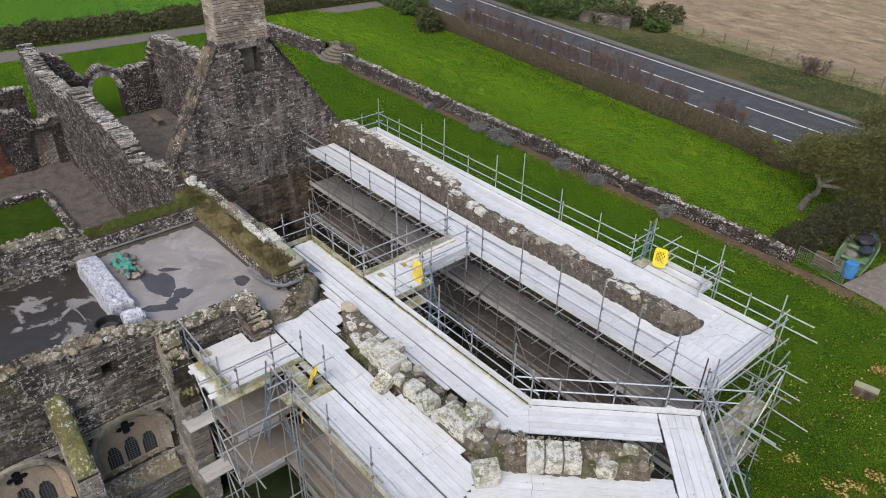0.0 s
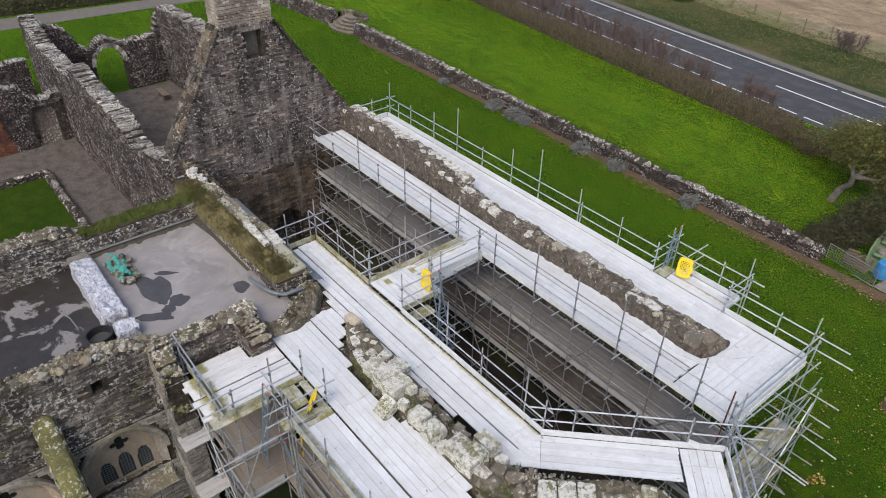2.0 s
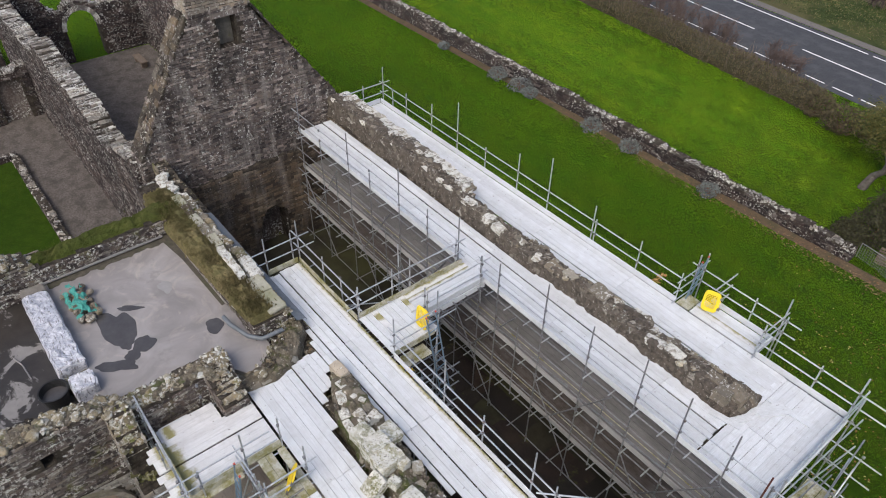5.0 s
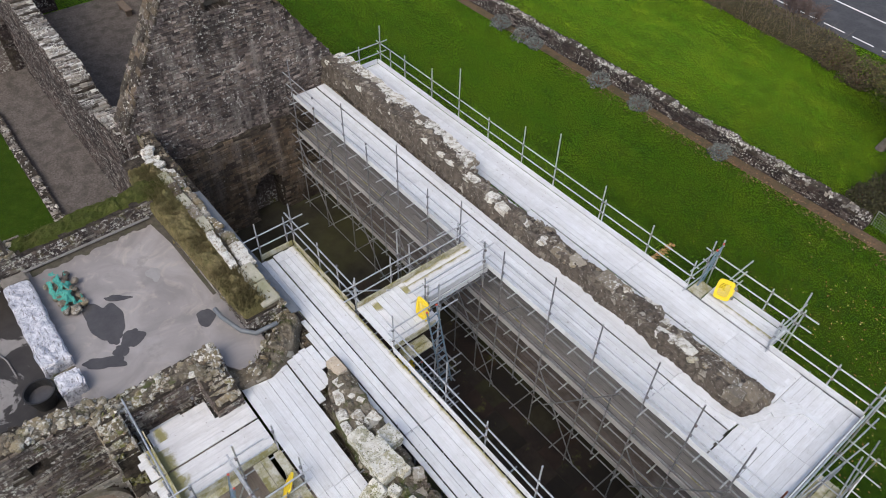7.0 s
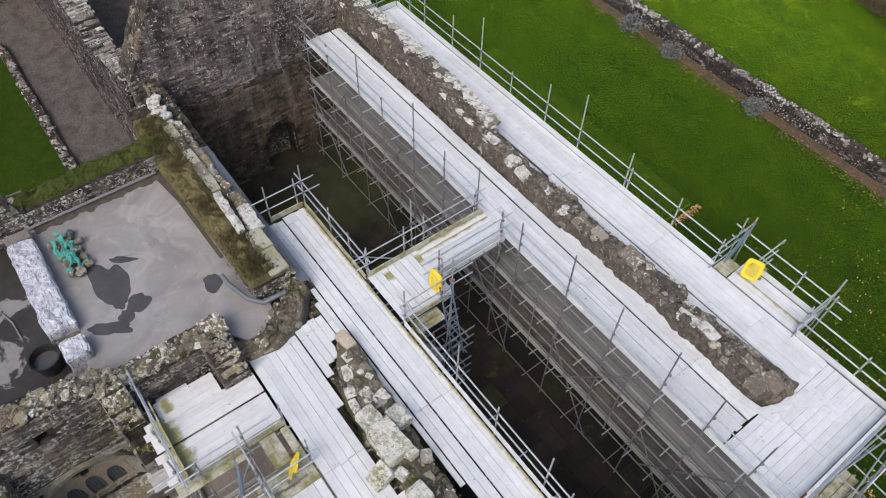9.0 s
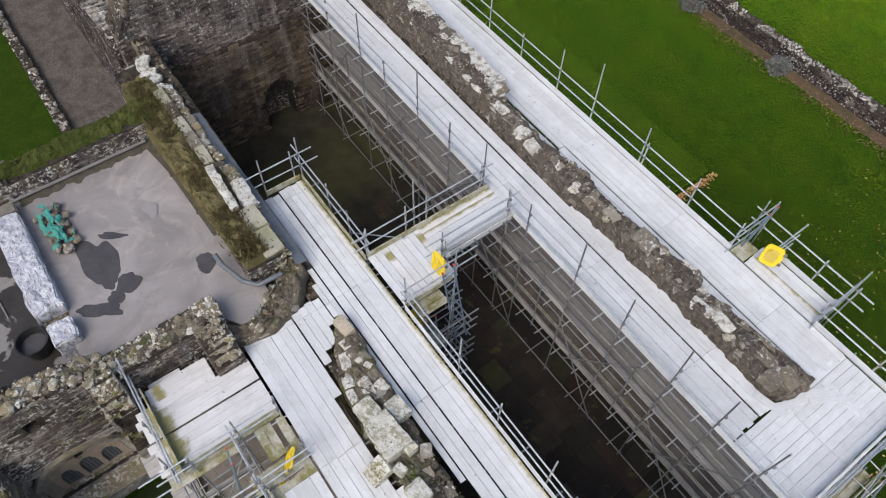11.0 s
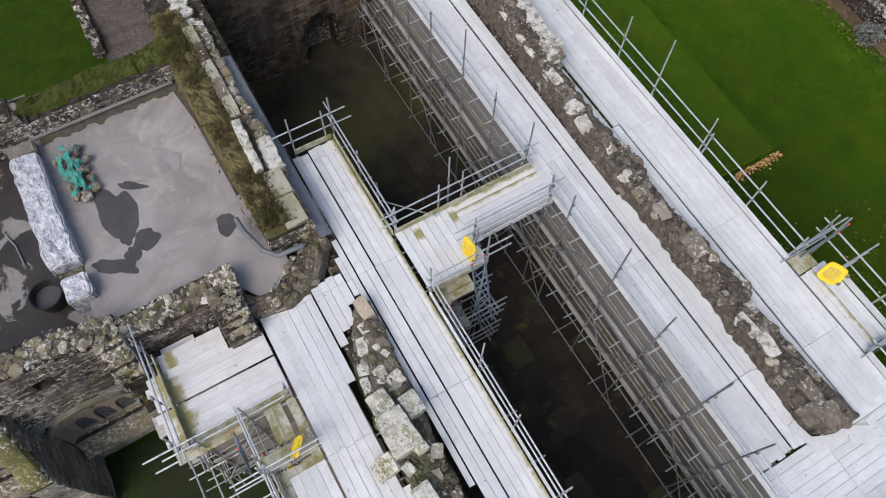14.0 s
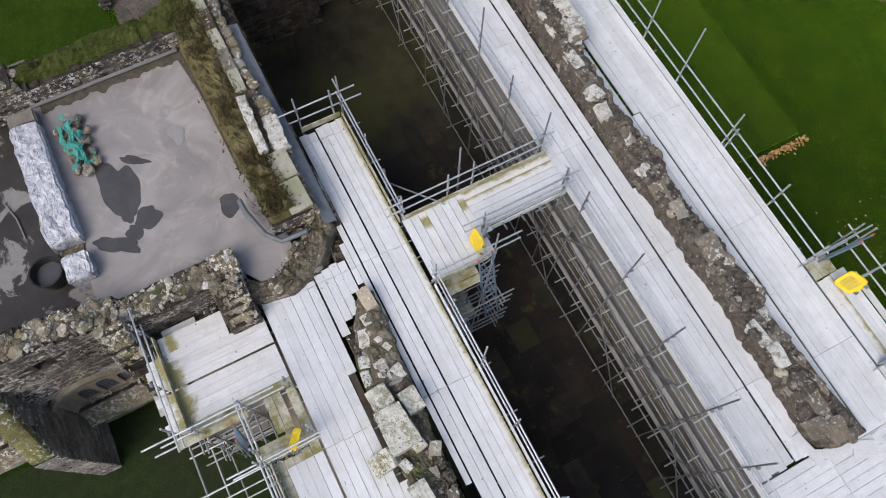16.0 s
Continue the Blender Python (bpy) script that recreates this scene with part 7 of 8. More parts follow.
chips(north, 3400, lambda: on_north(random.uniform(-31.1, -9.0), random.uniform(0.03, 1.0)) + Vector((0, 0, random.uniform(-0.02, 0.06))), (0.03, 0.10), M_EARTH)
chips(south, 700, lambda: (random.uniform(-16.6, -9.7), random.uniform(10.0, 10.8), 6.55 + random.uniform(-0.05, 0.06)), (0.04, 0.12), M_EARTH)
chips(apse, 450, apse_spot, (0.04, 0.13), M_LICHTOP)
chips(corner, 220, lambda: (lambda f: (-20.0 + 1.2 * f + random.uniform(-0.15, 0.15), 10.65 - 1.5 * f + random.uniform(-0.15, 0.15), 6.71 + random.uniform(-0.03, 0.02)))(random.random()), (0.04, 0.13), M_MOSSY)

# ---- gates and ladders of the scaffold ----
k = Mat("yellow_plastic", 0.5, spec=0.4)
k.color(k.mix(k.ramp(k.noise(k.pos(), 11, 4), (0.4, 0.0), (0.75, 0.6)), (0.80, 0.58, 0.02), (0.55, 0.40, 0.05)))
M_YELLOW = k.m


def ladder_gate(m, label):
    g = thing("ladder_gate", label, "safety gate", "ladder gates")
    g.matrix_basis = m
    W, H, T = 0.54, 0.84, 0.045
    bm = bmesh.new()
    outer, inner = [], []
    for i in range(32):
        a = 2 * math.pi * i / 32 + 0.01
        c, s = math.cos(a), math.sin(a)
        k1 = (abs(c) ** 5 + abs(s) ** 5) ** -0.2
        outer.append((k1 * c * W / 2, k1 * s * H / 2 + H / 2))
        inner.append((k1 * c * (W / 2 - 0.09), k1 * s * (H / 2 - 0.13) + H / 2))
    v = [[bm.verts.new((x, y, z)) for x, z in ring] for ring in (outer, inner) for y in (-T / 2, T / 2)]
    of, ob_, nf, nb = v
    for i in range(32):
        j = (i + 1) % 32
        for q in ((of[i], of[j], nf[j], nf[i]), (ob_[j], ob_[i], nb[i], nb[j]), (of[j], of[i], ob_[i], ob_[j]), (nf[i], nf[j], nb[j], nb[i])):
            bm.faces.new(q)
    bmesh.ops.recalc_face_normals(bm, faces=bm.faces[:])
    part("frame", bm, M_YELLOW, g)
    acc = Acc()
    for i in range(9):
        x = -W / 2 + 0.08 + i * 0.06
        acc.box(x - 0.010, x + 0.010, -0.008, 0.008, 0.12, H - 0.12)
    for i in range(12):
        z = 0.13 + i * 0.063
        acc.box(-W / 2 + 0.06, W / 2 - 0.06, -0.009, 0.007, z - 0.008, z + 0.008)
    piece("mesh_panel", acc.mesh("mesh_panel", M_YELLOW), g, None, "yellow plastic grid")
    for z in (0.2, H - 0.2):
        acc = Acc()
        acc.box(W / 2 - 0.02, W / 2 + 0.08, -0.03, 0.03, z - 0.05, z + 0.05)
        piece("hinge", acc.mesh("hinge", M_COUPLER), g, None, "steel spring hinge")
    return g


M_BLUE = steel_material("blue_grey_steel", (0.20, 0.29, 0.38), 0.5, (0.30, 0.32, 0.35))
M_RED = plain("red_cap", (0.45, 0.06, 0.04), (0.6, 0.12, 0.08), 20, 0.5, 0.1, 0.005)
LADDER_TUBE = unit_tube()
me_l = bpy.data.meshes.new("ladder_tube")
LADDER_TUBE.to_mesh(me_l)
LADDER_TUBE.free()
me_l.materials.append(M_BLUE)
TUBES["blue"] = me_l


def ladder(foot, head, width, label):
    ld = thing("ladder", label, "ladder", "scaffold ladders")
    foot, head = Vector(foot), Vector(head)
    d = head - foot
    side = d.cross(Vector((0, 0, 1))).normalized() * (width / 2)
    for s in (-1, 1):
        tube(ld, "stile", foot + side * s, head + side * s, "blue", 1.1)
        acc = Acc()
        q = head + side * s
        acc.box(q.x - 0.024, q.x + 0.024, q.y - 0.024, q.y + 0.024, q.z - 0.02, q.z + 0.035)
        piece("end_cap", acc.mesh("end_cap", M_RED), ld, None, "red plastic cap")
    n = int(d.length / 0.28)
    for i in range(1, n):
        c = foot + d * (i / n)
        tube(ld, "rung", c - side, c + side, "blue", 0.75)
    return ld


ladder((-16.05, 14.0, 4.32), (-16.75, 13.9, 7.6), 0.42, "steel ladder with red caps rising through the bridge bay")
ladder((-16.1, 13.3, 0.1), (-16.75, 13.3, 5.2), 0.42, "steel ladder between the lower lifts of the bay")
ladder((-13.4, 22.3, 0.1), (-12.73, 22.36, 8.1), 0.4, "steel ladder with red caps outside the nave wall")
ladder((-15.75, 6.35, 4.3), (-15.7, 6.75, 7.35), 0.42, "steel ladder with red caps at the platform hatch")
ladder((-15.35, 7.3, 2.3), (-15.4, 6.9, 5.4), 0.42, "steel ladder in the lower lifts of the tower")
ladder_gate(Matrix.Translation((-17.45, 14.05, DECK + 0.06)) @ Matrix.Rotation(radians(4), 4, "Z") @ Matrix.Rotation(radians(-6), 4, "X"), "yellow plastic ladder gate standing open on the bridge")
ladder_gate(Matrix.Translation((-12.0, 22.16, DECK + 0.1)) @ Matrix.Rotation(radians(22), 4, "Z") @ Matrix.Rotation(radians(-5), 4, "X"), "yellow plastic ladder gate on the outer deck")
ladder_gate(Matrix.Translation((-15.1, 7.72, DECK + 0.08)) @ Matrix.Rotation(radians(-38), 4, "Z") @ Matrix.Rotation(radians(-22), 4, "X"), "yellow plastic ladder gate beside the platform hatch")
ladder_gate(Matrix.Translation((-15.2, 7.4, 4.4)) @ Matrix.Rotation(radians(-25), 4, "Z"), "dirty yellow ladder gate on a lower lift")
ladder_gate(Matrix.Translation((-17.2, 13.2, 4.4)) @ Matrix.Rotation(radians(40), 4, "Z"), "dirty yellow ladder gate below the bridge")

# ---- things on the lawn and beyond ----
tomb = thing("box_tomb", "weathered grey stone box tomb on the lawn", "tomb")
tb = Matrix.Translation((-4.95, 29.6, 0)) @ Matrix.Rotation(radians(10), 4, "Z")
bm = box_bm(0.92, 0.44, 0.42, 0.04, (0, 0, 0.21))
for v in bm.verts:
    v.co += Vector([random.uniform(-0.03, 0.03) for _ in range(3)])
part("chest", bm, M_ASHLAR_DARK, tomb).matrix_basis = tb
bm = box_bm(1.0, 0.40, 0.10, 0.03, (0.02, 0.03, 0.46))
part("lid", bm, M_SLAB, tomb, "pale stone lid").matrix_basis = tb

M_GREENBOAT = plain("green_boat_paint", (0.09, 0.15, 0.075), (0.15, 0.22, 0.12), 3, 0.55, 0.2, 0.01, (0.19, 0.22, 0.15))
boat = thing("rowing_boat", "old green rowing boat full of clutter on the concrete", "boat")
bt = Matrix.Translation((-10.1, 41.3, 0.06)) @ Matrix.Rotation(radians(99), 4, "Z")
bm = bmesh.new()
secs = []
for i in range(13):
    f = i / 12
    x = -2.6 + 5.2 * f
    w = 0.9 * (1 - max(0, (f - 0.55) / 0.45) ** 2.2) * (0.88 + 0.12 * min(1, f * 4)) + 0.02
    lift = 0.25 * max(0, f - 0.6)
    secs.append([bm.verts.new((x, s * w * wy, z + lift)) for s, wy, z in ((-1, 1.0, 0.62), (-1, 0.85, 0.25), (-1, 0.3, 0.0), (1, 0.3, 0.0), (1, 0.85, 0.25), (1, 1.0, 0.62), (1, 0.9, 0.62), (1, 0.75, 0.28), (1, 0.2, 0.06), (-1, 0.2, 0.06), (-1, 0.75, 0.28), (-1, 0.9, 0.62))])
for a0, b0 in zip(secs, secs[1:]):
    for i in range(12):
        j = (i + 1) % 12
        bm.faces.new((a0[i], b0[i], b0[j], a0[j]))
bm.faces.new(secs[0])
bm.faces.new(list(reversed(secs[-1])))
bmesh.ops.recalc_face_normals(bm, faces=bm.faces[:])
part("hull", bm, M_GREENBOAT, boat).matrix_basis = bt
for x in (-1.4, 0.2, 1.3):
    bm = box_bm(0.3, 1.3, 0.04, 0.01, (x, 0, 0.45))
    part("thwart", bm, M_GREENBOAT, boat).matrix_basis = bt
M_TARP_D = plain("dark_tarpaulin", (0.02, 0.022, 0.03), (0.05, 0.055, 0.075), 5, 0.6, 0.6, 0.05)
M_TARP_B = plain("blue_plastic", (0.03, 0.14, 0.34), (0.06, 0.22, 0.45), 6, 0.45, 0.2, 0.02)
M_CRATE = plain("grey_brown_wood", (0.10, 0.075, 0.06), (0.19, 0.15, 0.12), 12, 0.85, 0.4, 0.01)


def lump(name, at, size, mat, label, cat, amp=0.22):
    bm = bmesh.new()
    bmesh.ops.create_icosphere(bm, subdivisions=3, radius=1)
    for v in bm.verts:
        d = v.co.normalized()
        v.co = d * (1 + amp * noise.noise(d * 2.2 + Vector(at)))
        v.co = Vector((v.co.x * size[0] / 2, v.co.y * size[1] / 2, max(-0.42, v.co.z) * size[2] / 2 + 0.21 * size[2]))
    me = bpy.data.meshes.new(name)
    bm.to_mesh(me)
    bm.free()
    me.materials.append(mat)
    me.shade_smooth()
    ob = new(name, me)
    ob.location = at
    return tagged(ob, label, cat)


lump("tarpaulin", (-10.3, 42.6, 0.5), (1.1, 1.2, 0.5), M_TARP_D, "crumpled dark tarpaulin heaped in the boat", "tarpaulin")
lump("tarpaulin", (-9.8, 41.4, 0.5), (0.7, 1.0, 0.4), M_TARP_D, "dark folded sheet in the boat", "tarpaulin")
lump("tarpaulin", (-10.4, 43.2, 0.5), (0.8, 0.7, 0.4), M_TARP_B, "faded blue sheet in the boat's end", "tarpaulin")
lump("sack", (-10.2, 40.3, 0.48), (0.7, 0.7, 0.4), M_CONCRETE, "pale sack lying in the boat", "sack")
drum = thing("blue_drum", "blue plastic drum beside the boat", "drum", loc=(-9.55, 38.7, 0.04))
bm = bmesh.new()
rings = []
for r, z in ((0.30, 0), (0.34, 0.05), (0.36, 0.3), (0.345, 0.33), (0.36, 0.36), (0.36, 0.62), (0.345, 0.65), (0.36, 0.68), (0.34, 0.92), (0.29, 0.96)):
    rings.append([bm.verts.new((r * math.cos(a), r * math.sin(a), z)) for a in [2 * math.pi * i / 24 for i in range(24)]])
for r0, r1 in zip(rings, rings[1:]):
    for i in range(24):
        bm.faces.new((r0[i], r0[(i + 1) % 24], r1[(i + 1) % 24], r1[i]))
bm.faces.new(list(reversed(rings[0])))
bm.faces.new(rings[-1])
part("barrel", bm, M_TARP_B, drum)
bm = bmesh.new()
bmesh.ops.create_cone(bm, cap_ends=True, segments=16, radius1=0.05, radius2=0.05, depth=0.05, matrix=Matrix.Translation((0.15, 0, 0.98)))
part("cap", bm, M_TARP_B, drum)
fence = thing("mesh_fence_panel", "leaning galvanised wire mesh fence panel", "fence panel")
A, B = Vector((-12.2, 38.05, 0.05)), Vector((-9.4, 37.55, 0.05))
up = Vector((0.0, -0.06, 1.0))
for z in (0.0, 1.0):
    tube(fence, "frame_tube", A + up * z, B + up * z, "old", 0.9)
for f in (0.0, 1.0):
    tube(fence, "frame_tube", A.lerp(B, f), A.lerp(B, f) + up, "old", 0.9)
for i in range(1, 22):
    q = A.lerp(B, i / 22)
    tube(fence, "wire", q, q + up, "old", 0.22)
for i in range(1, 7):
    tube(fence, "wire", A + up * (i / 7), B + up * (i / 7), "old", 0.22)
for x, y, a in ((-11.2, 38.75, 10), (-10.5, 38.7, -12)):
    cr = thing("wooden_crate", "grey-brown slatted wooden crate behind the fence", "crate", "crates", loc=(x, y, 0.03))
    cr.rotation_euler.z = radians(a)
    for z in (0.06, 0.24, 0.42, 0.60):
        for s in (-1, 1):
            part("slat", box_bm(0.6, 0.025, 0.13, 0.006, (0, s * 0.3, z)), M_CRATE, cr)
            part("slat", box_bm(0.025, 0.6, 0.13, 0.006, (s * 0.3, 0, z)), M_CRATE, cr)
    part("base", box_bm(0.6, 0.6, 0.03, 0.006, (0, 0, 0.03)), M_CRATE, cr)
bench = thing("stone_bench", "dark low bench in the roofless range", "bench")
for x, y in ((-55.6, 17.5), (-54.4, 17.5)):
    part("leg", box_bm(0.2, 0.4, 0.4, 0.02, (x, y, 0.24)), M_CRATE, bench)
part("seat", box_bm(1.7, 0.5, 0.1, 0.02, (-55.0, 17.5, 0.48)), M_CRATE, bench)
slabs = thing("floor_slab", "dark wooden cover lying on the gravel", "cover")
part("plank", box_bm(1.9, 0.7, 0.08, 0.02, (-47.5, 15.6, 0.09)), M_TARP_D, slabs).rotation_euler.z = 0.0
# field fence beyond the road
for i in range(30):
    x = -62 + i * 2.9
    y = road_mid(x) + 15.2 + random.uniform(-0.15, 0.15)
    fp = thing("fence_post", "weathered wooden fence post at the field's edge", "fence post", "field fence posts", loc=(x, y, 0))
    part("post", box_bm(0.11, 0.11, 1.25, 0.015, (0, 0, 0.6)), M_CRATE, fp).rotation_euler = (random.uniform(-0.06, 0.06), random.uniform(-0.06, 0.06), random.uniform(0, 1))
wires = thing("fence_wire", "thin wire strung between the field fence posts", "fence wire")
for h in (0.55, 1.0):
    sweep("wire", [(-62 + i * 2.9, road_mid(-62 + i * 2.9) + 15.2, h) for i in range(30)], 0.012, M_STEEL_OLD, wires)
wall("garden_wall", (-58, 69.6), (-49.0, 71.6), 0.4, 0, lambda s: 1.5, "grey rendered garden wall beyond the road", M_ASHLAR, top_rubble=0.0, step=1.0)

# ---- leaves, hedges and trees ----
def leaf_material(name, a, b, c3):
    k = Mat(name, 0.7, spec=0.25)
    k.color(k.ramp(k.random(True), (0.0, a), (0.5, b), (1.0, c3)))
    return k.m


M_HEDGE = leaf_material("hedge_leaves", (0.045, 0.036, 0.022), (0.095, 0.072, 0.044), (0.13, 0.115, 0.052))
M_HEDGE_GREEN = leaf_material("far_hedge_leaves", (0.022, 0.035, 0.012), (0.055, 0.062, 0.022), (0.10, 0.085, 0.035))
M_VERGE = leaf_material("verge_leaves", (0.028, 0.055, 0.010), (0.075, 0.095, 0.026), (0.20, 0.165, 0.08))
M_TREE = leaf_material("autumn_tree_leaves", (0.034, 0.045, 0.012), (0.085, 0.095, 0.026), (0.175, 0.14, 0.045))
M_BUSH = leaf_material("garden_bush_leaves", (0.018, 0.045, 0.010), (0.045, 0.085, 0.018), (0.09, 0.125, 0.03))
# bramble tones, lowered further to hold the shade under the trees
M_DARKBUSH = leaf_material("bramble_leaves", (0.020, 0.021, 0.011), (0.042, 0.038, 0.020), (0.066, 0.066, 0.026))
M_SHRUB = leaf_material("grey_shrub_leaves", (0.075, 0.085, 0.082), (0.13, 0.14, 0.135), (0.20, 0.21, 0.20))
M_BROWNLEAF = leaf_material("brown_leaves", (0.10, 0.055, 0.03), (0.17, 0.09, 0.045), (0.28, 0.20, 0.11))
M_FALLEN = leaf_material("fallen_leaves", (0.26, 0.10, 0.04), (0.42, 0.20, 0.08), (0.58, 0.48, 0.20))
M_BARK = plain("grey_bark", (0.06, 0.052, 0.045), (0.16, 0.145, 0.13), 7, 0.95, 0.9, 0.05)
M_MAUVE = plain("mauve_twig", (0.075, 0.055, 0.050), (0.155, 0.118, 0.105), 9, 0.9, 0.4, 0.02)
M_TWIG = plain("bare_twig", (0.10, 0.08, 0.065), (0.20, 0.17, 0.14), 9, 0.9, 0.4, 0.02)


def leaf_quad(acc, p, s, droop=0.5):
    a = Vector((random.gauss(0, 1), random.gauss(0, 1), random.gauss(0, droop))).normalized()
    b = a.cross(Vector((random.gauss(0, 1), random.gauss(0, 1), random.gauss(0, 1)))).normalized()
    o = len(acc.v)
    q = Vector(p)
    acc.v += [tuple(q - a * s), tuple(q + b * s * 0.55), tuple(q + a * s), tuple(q - b * s * 0.55)]
    acc.f.append((o, o + 1, o + 2, o + 3))


def hedge(name, line, half, height, count, mat, label, leaf=(0.07, 0.17), twigs=0, uneven=0.25, solid=True):
    """A clipped or wild hedge along a line of points: clumps of leaves through its depth over a dark core for its twigs
    and shade.
    """
    ob = thing(name, label, "hedge", kind="stuff")
    pts = [Vector(q) for q in line]
    lens = [0.0]
    for p0, p1 in zip(pts, pts[1:]):
        lens.append(lens[-1] + (p1 - p0).length)

    def spot(s):
        k = min(max(j for j in range(len(lens)) if lens[j] <= s), len(pts) - 2)
        u = (pts[k + 1] - pts[k]).normalized()
        return pts[k] + u * (s - lens[k]), Vector((-u.y, u.x))

    acc, tw, body = Acc(), Acc(), Acc()
    for _ in range(count):
        s = random.uniform(0, lens[-1])
        c, n1 = spot(s)
        hh = height * (1 + uneven * (noise.noise((s * 0.35, 3.0, len(label))) + 0.6 * noise.noise((s * 1.3, 7.0, 1))))
        a = random.uniform(-0.1, math.pi + 0.1)
        r = 1 - abs(random.gauss(0, 0.16))
        q = c + n1 * (half * r * math.cos(a) * (1 + 0.2 * noise.noise((s, a, 2))))
        leaf_quad(acc, (q.x, q.y, max(0.05, hh * (0.12 + 0.88 * r * max(0.0, math.sin(a)) ** 0.7))), random.uniform(*leaf))
    for _ in range(twigs):
        s = random.uniform(0, lens[-1])
        if not solid and noise.noise((s * 0.6, 1.0, 1.0)) < -0.08:
            continue
        c, n1 = spot(s)
        q = c + n1 * random.gauss(0, half * 0.5)
        h1 = height * random.uniform(0.7, 1.4)
        dx, dy = random.gauss(0, 0.5), random.gauss(0, 0.5)
        w = 0.008 if solid else 0.013
        tw.hexa([(q.x - w, q.y - w, 0), (q.x + w, q.y - w, 0), (q.x + w, q.y + w, 0), (q.x - w, q.y + w, 0), (q.x + dx - w, q.y + dy - w, h1), (q.x + dx + w, q.y + dy - w, h1), (q.x + dx + w, q.y + dy + w, h1), (q.x + dx - w, q.y + dy + w, h1)])
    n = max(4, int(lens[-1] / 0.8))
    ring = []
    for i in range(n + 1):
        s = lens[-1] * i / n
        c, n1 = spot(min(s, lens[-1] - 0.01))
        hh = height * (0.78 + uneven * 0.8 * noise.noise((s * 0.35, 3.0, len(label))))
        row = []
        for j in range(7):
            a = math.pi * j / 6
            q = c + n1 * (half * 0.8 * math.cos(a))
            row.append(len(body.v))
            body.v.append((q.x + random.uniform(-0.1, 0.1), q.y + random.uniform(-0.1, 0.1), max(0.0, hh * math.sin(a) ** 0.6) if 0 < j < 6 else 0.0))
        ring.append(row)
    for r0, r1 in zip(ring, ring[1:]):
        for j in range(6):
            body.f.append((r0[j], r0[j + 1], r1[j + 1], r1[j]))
    # closed dark shell: the shade among the inner twigs is in its colour
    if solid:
        piece("inner_twigs", body.mesh("inner_twigs", M_DARKBUSH), ob, None, "dark core for the inner twigs and their shade", "stuff")
    piece("leaves", acc.mesh("leaves", mat), ob, None, "", "stuff")
    if tw.v:
        piece("bare_twigs", tw.mesh("bare_twigs", M_TWIG), ob, None, "bare upright twigs", "stuff")
    return ob


hedge("hedge", [(x, road_mid(x) - 7.15) for x in range(-100, -17, 6)], 1.5, 1.15, 80000, M_HEDGE, "brown overgrown roadside hedge losing its leaves", (0.03, 0.08), 2600, 0.35)


def sapling(at, height, stems, label, seed, mat=None):
    """Bare upright stems from one foot, each with thin side twigs."""
    rnd = random.Random(seed)
    ob = thing("sapling", label, "sapling", "bare saplings by the road", loc=at)
    acc = Acc()

    def twig(p, q, w):
        d = (q - p).normalized()
        u = d.cross(Vector((0.31, 0.94, 0.1))).normalized() * w
        v = d.cross(u).normalized() * w
        acc.hexa([p + u, p + v, p - u, p - v, q + u * 0.3, q + v * 0.3, q - u * 0.3, q - v * 0.3])

    for _ in range(stems):
        foot = Vector((rnd.gauss(0, 0.5), rnd.gauss(0, 0.3), 0))
        top = foot + Vector((rnd.gauss(0, 0.5), rnd.gauss(0, 0.4), height * rnd.uniform(0.65, 1.05)))
        twig(foot, top, 0.035)
        for _ in range(34):
            g = rnd.uniform(0.25, 0.98)
            b = foot.lerp(top, g)
            twig(b, b + Vector((rnd.gauss(0, 0.34), rnd.gauss(0, 0.34), rnd.uniform(0.15, 0.7) * (1.15 - 0.5 * g))), 0.021)
    piece("branchwork", acc.mesh("branchwork", mat or M_MAUVE), ob, None, "thin bare mauve-brown stems")
    return ob


for i, (x, h) in enumerate(((-62.5, 2.6), (-60.5, 3.2), (-58.6, 2.8), (-57.0, 3.3), (-55.2, 2.7), (-53.5, 3.4), (-51.8, 2.6), (-50.2, 3.2), (-48.4, 2.7), (-46.6, 3.3), (-44.6, 2.8), (-42.6, 3.2), (-40.7, 3.4), (-39.6, 2.7), (-38.0, 3.1), (-36.1, 3.3), (-35.0, 2.6), (-33.0, 2.2), (-31.4, 2.5), (-26.6, 2.3), (-25.6, 1.9))):
    sapling((x, road_mid(x) - 5.3 + 0.3 * math.sin(i * 2.3), 0), h, 9, "bare mauve-brown sapling standing in the roadside hedge", i + 3)
sapling((-27.6, 72.2, 0), 1.9, 16, "leafless brown shrub at the field's edge", 60)
hedge("hedge", [(-86.5, 4), (-84.0, 20), (-81.2, 42), (-79.5, 58)], 1.6, 2.0, 22000, M_HEDGE_GREEN, "dark mixed hedge along the farm track", (0.08, 0.2), 300, 0.35)
hedge("hedge", [(-90.0, 60), (-80.0, 57.5), (-72, 56)], 1.2, 1.3, 4000, M_BUSH, "rounded green bush where track and hedge meet", (0.08, 0.2), 0, 0.4)
verge = thing("verge_plants", "rough grass and brambles on the roadside bank", "grass", kind="stuff")
acc = Acc()
for _ in range(76000):
    x = random.uniform(-90, 5)
    o = random.uniform(6.1, 15.5)
    h1 = max(0.0, noise.noise((x * 0.35, o * 0.5, 3.0)) + 0.5 * noise.noise((x * 1.1, o * 1.1, 6.0)))
    leaf_quad(acc, (x, road_mid(x) + o, random.uniform(0.02, 0.15 + 1.2 * h1)), random.uniform(0.03, 0.09))
piece("foliage", acc.mesh("foliage", M_VERGE), verge, None, "", "stuff")


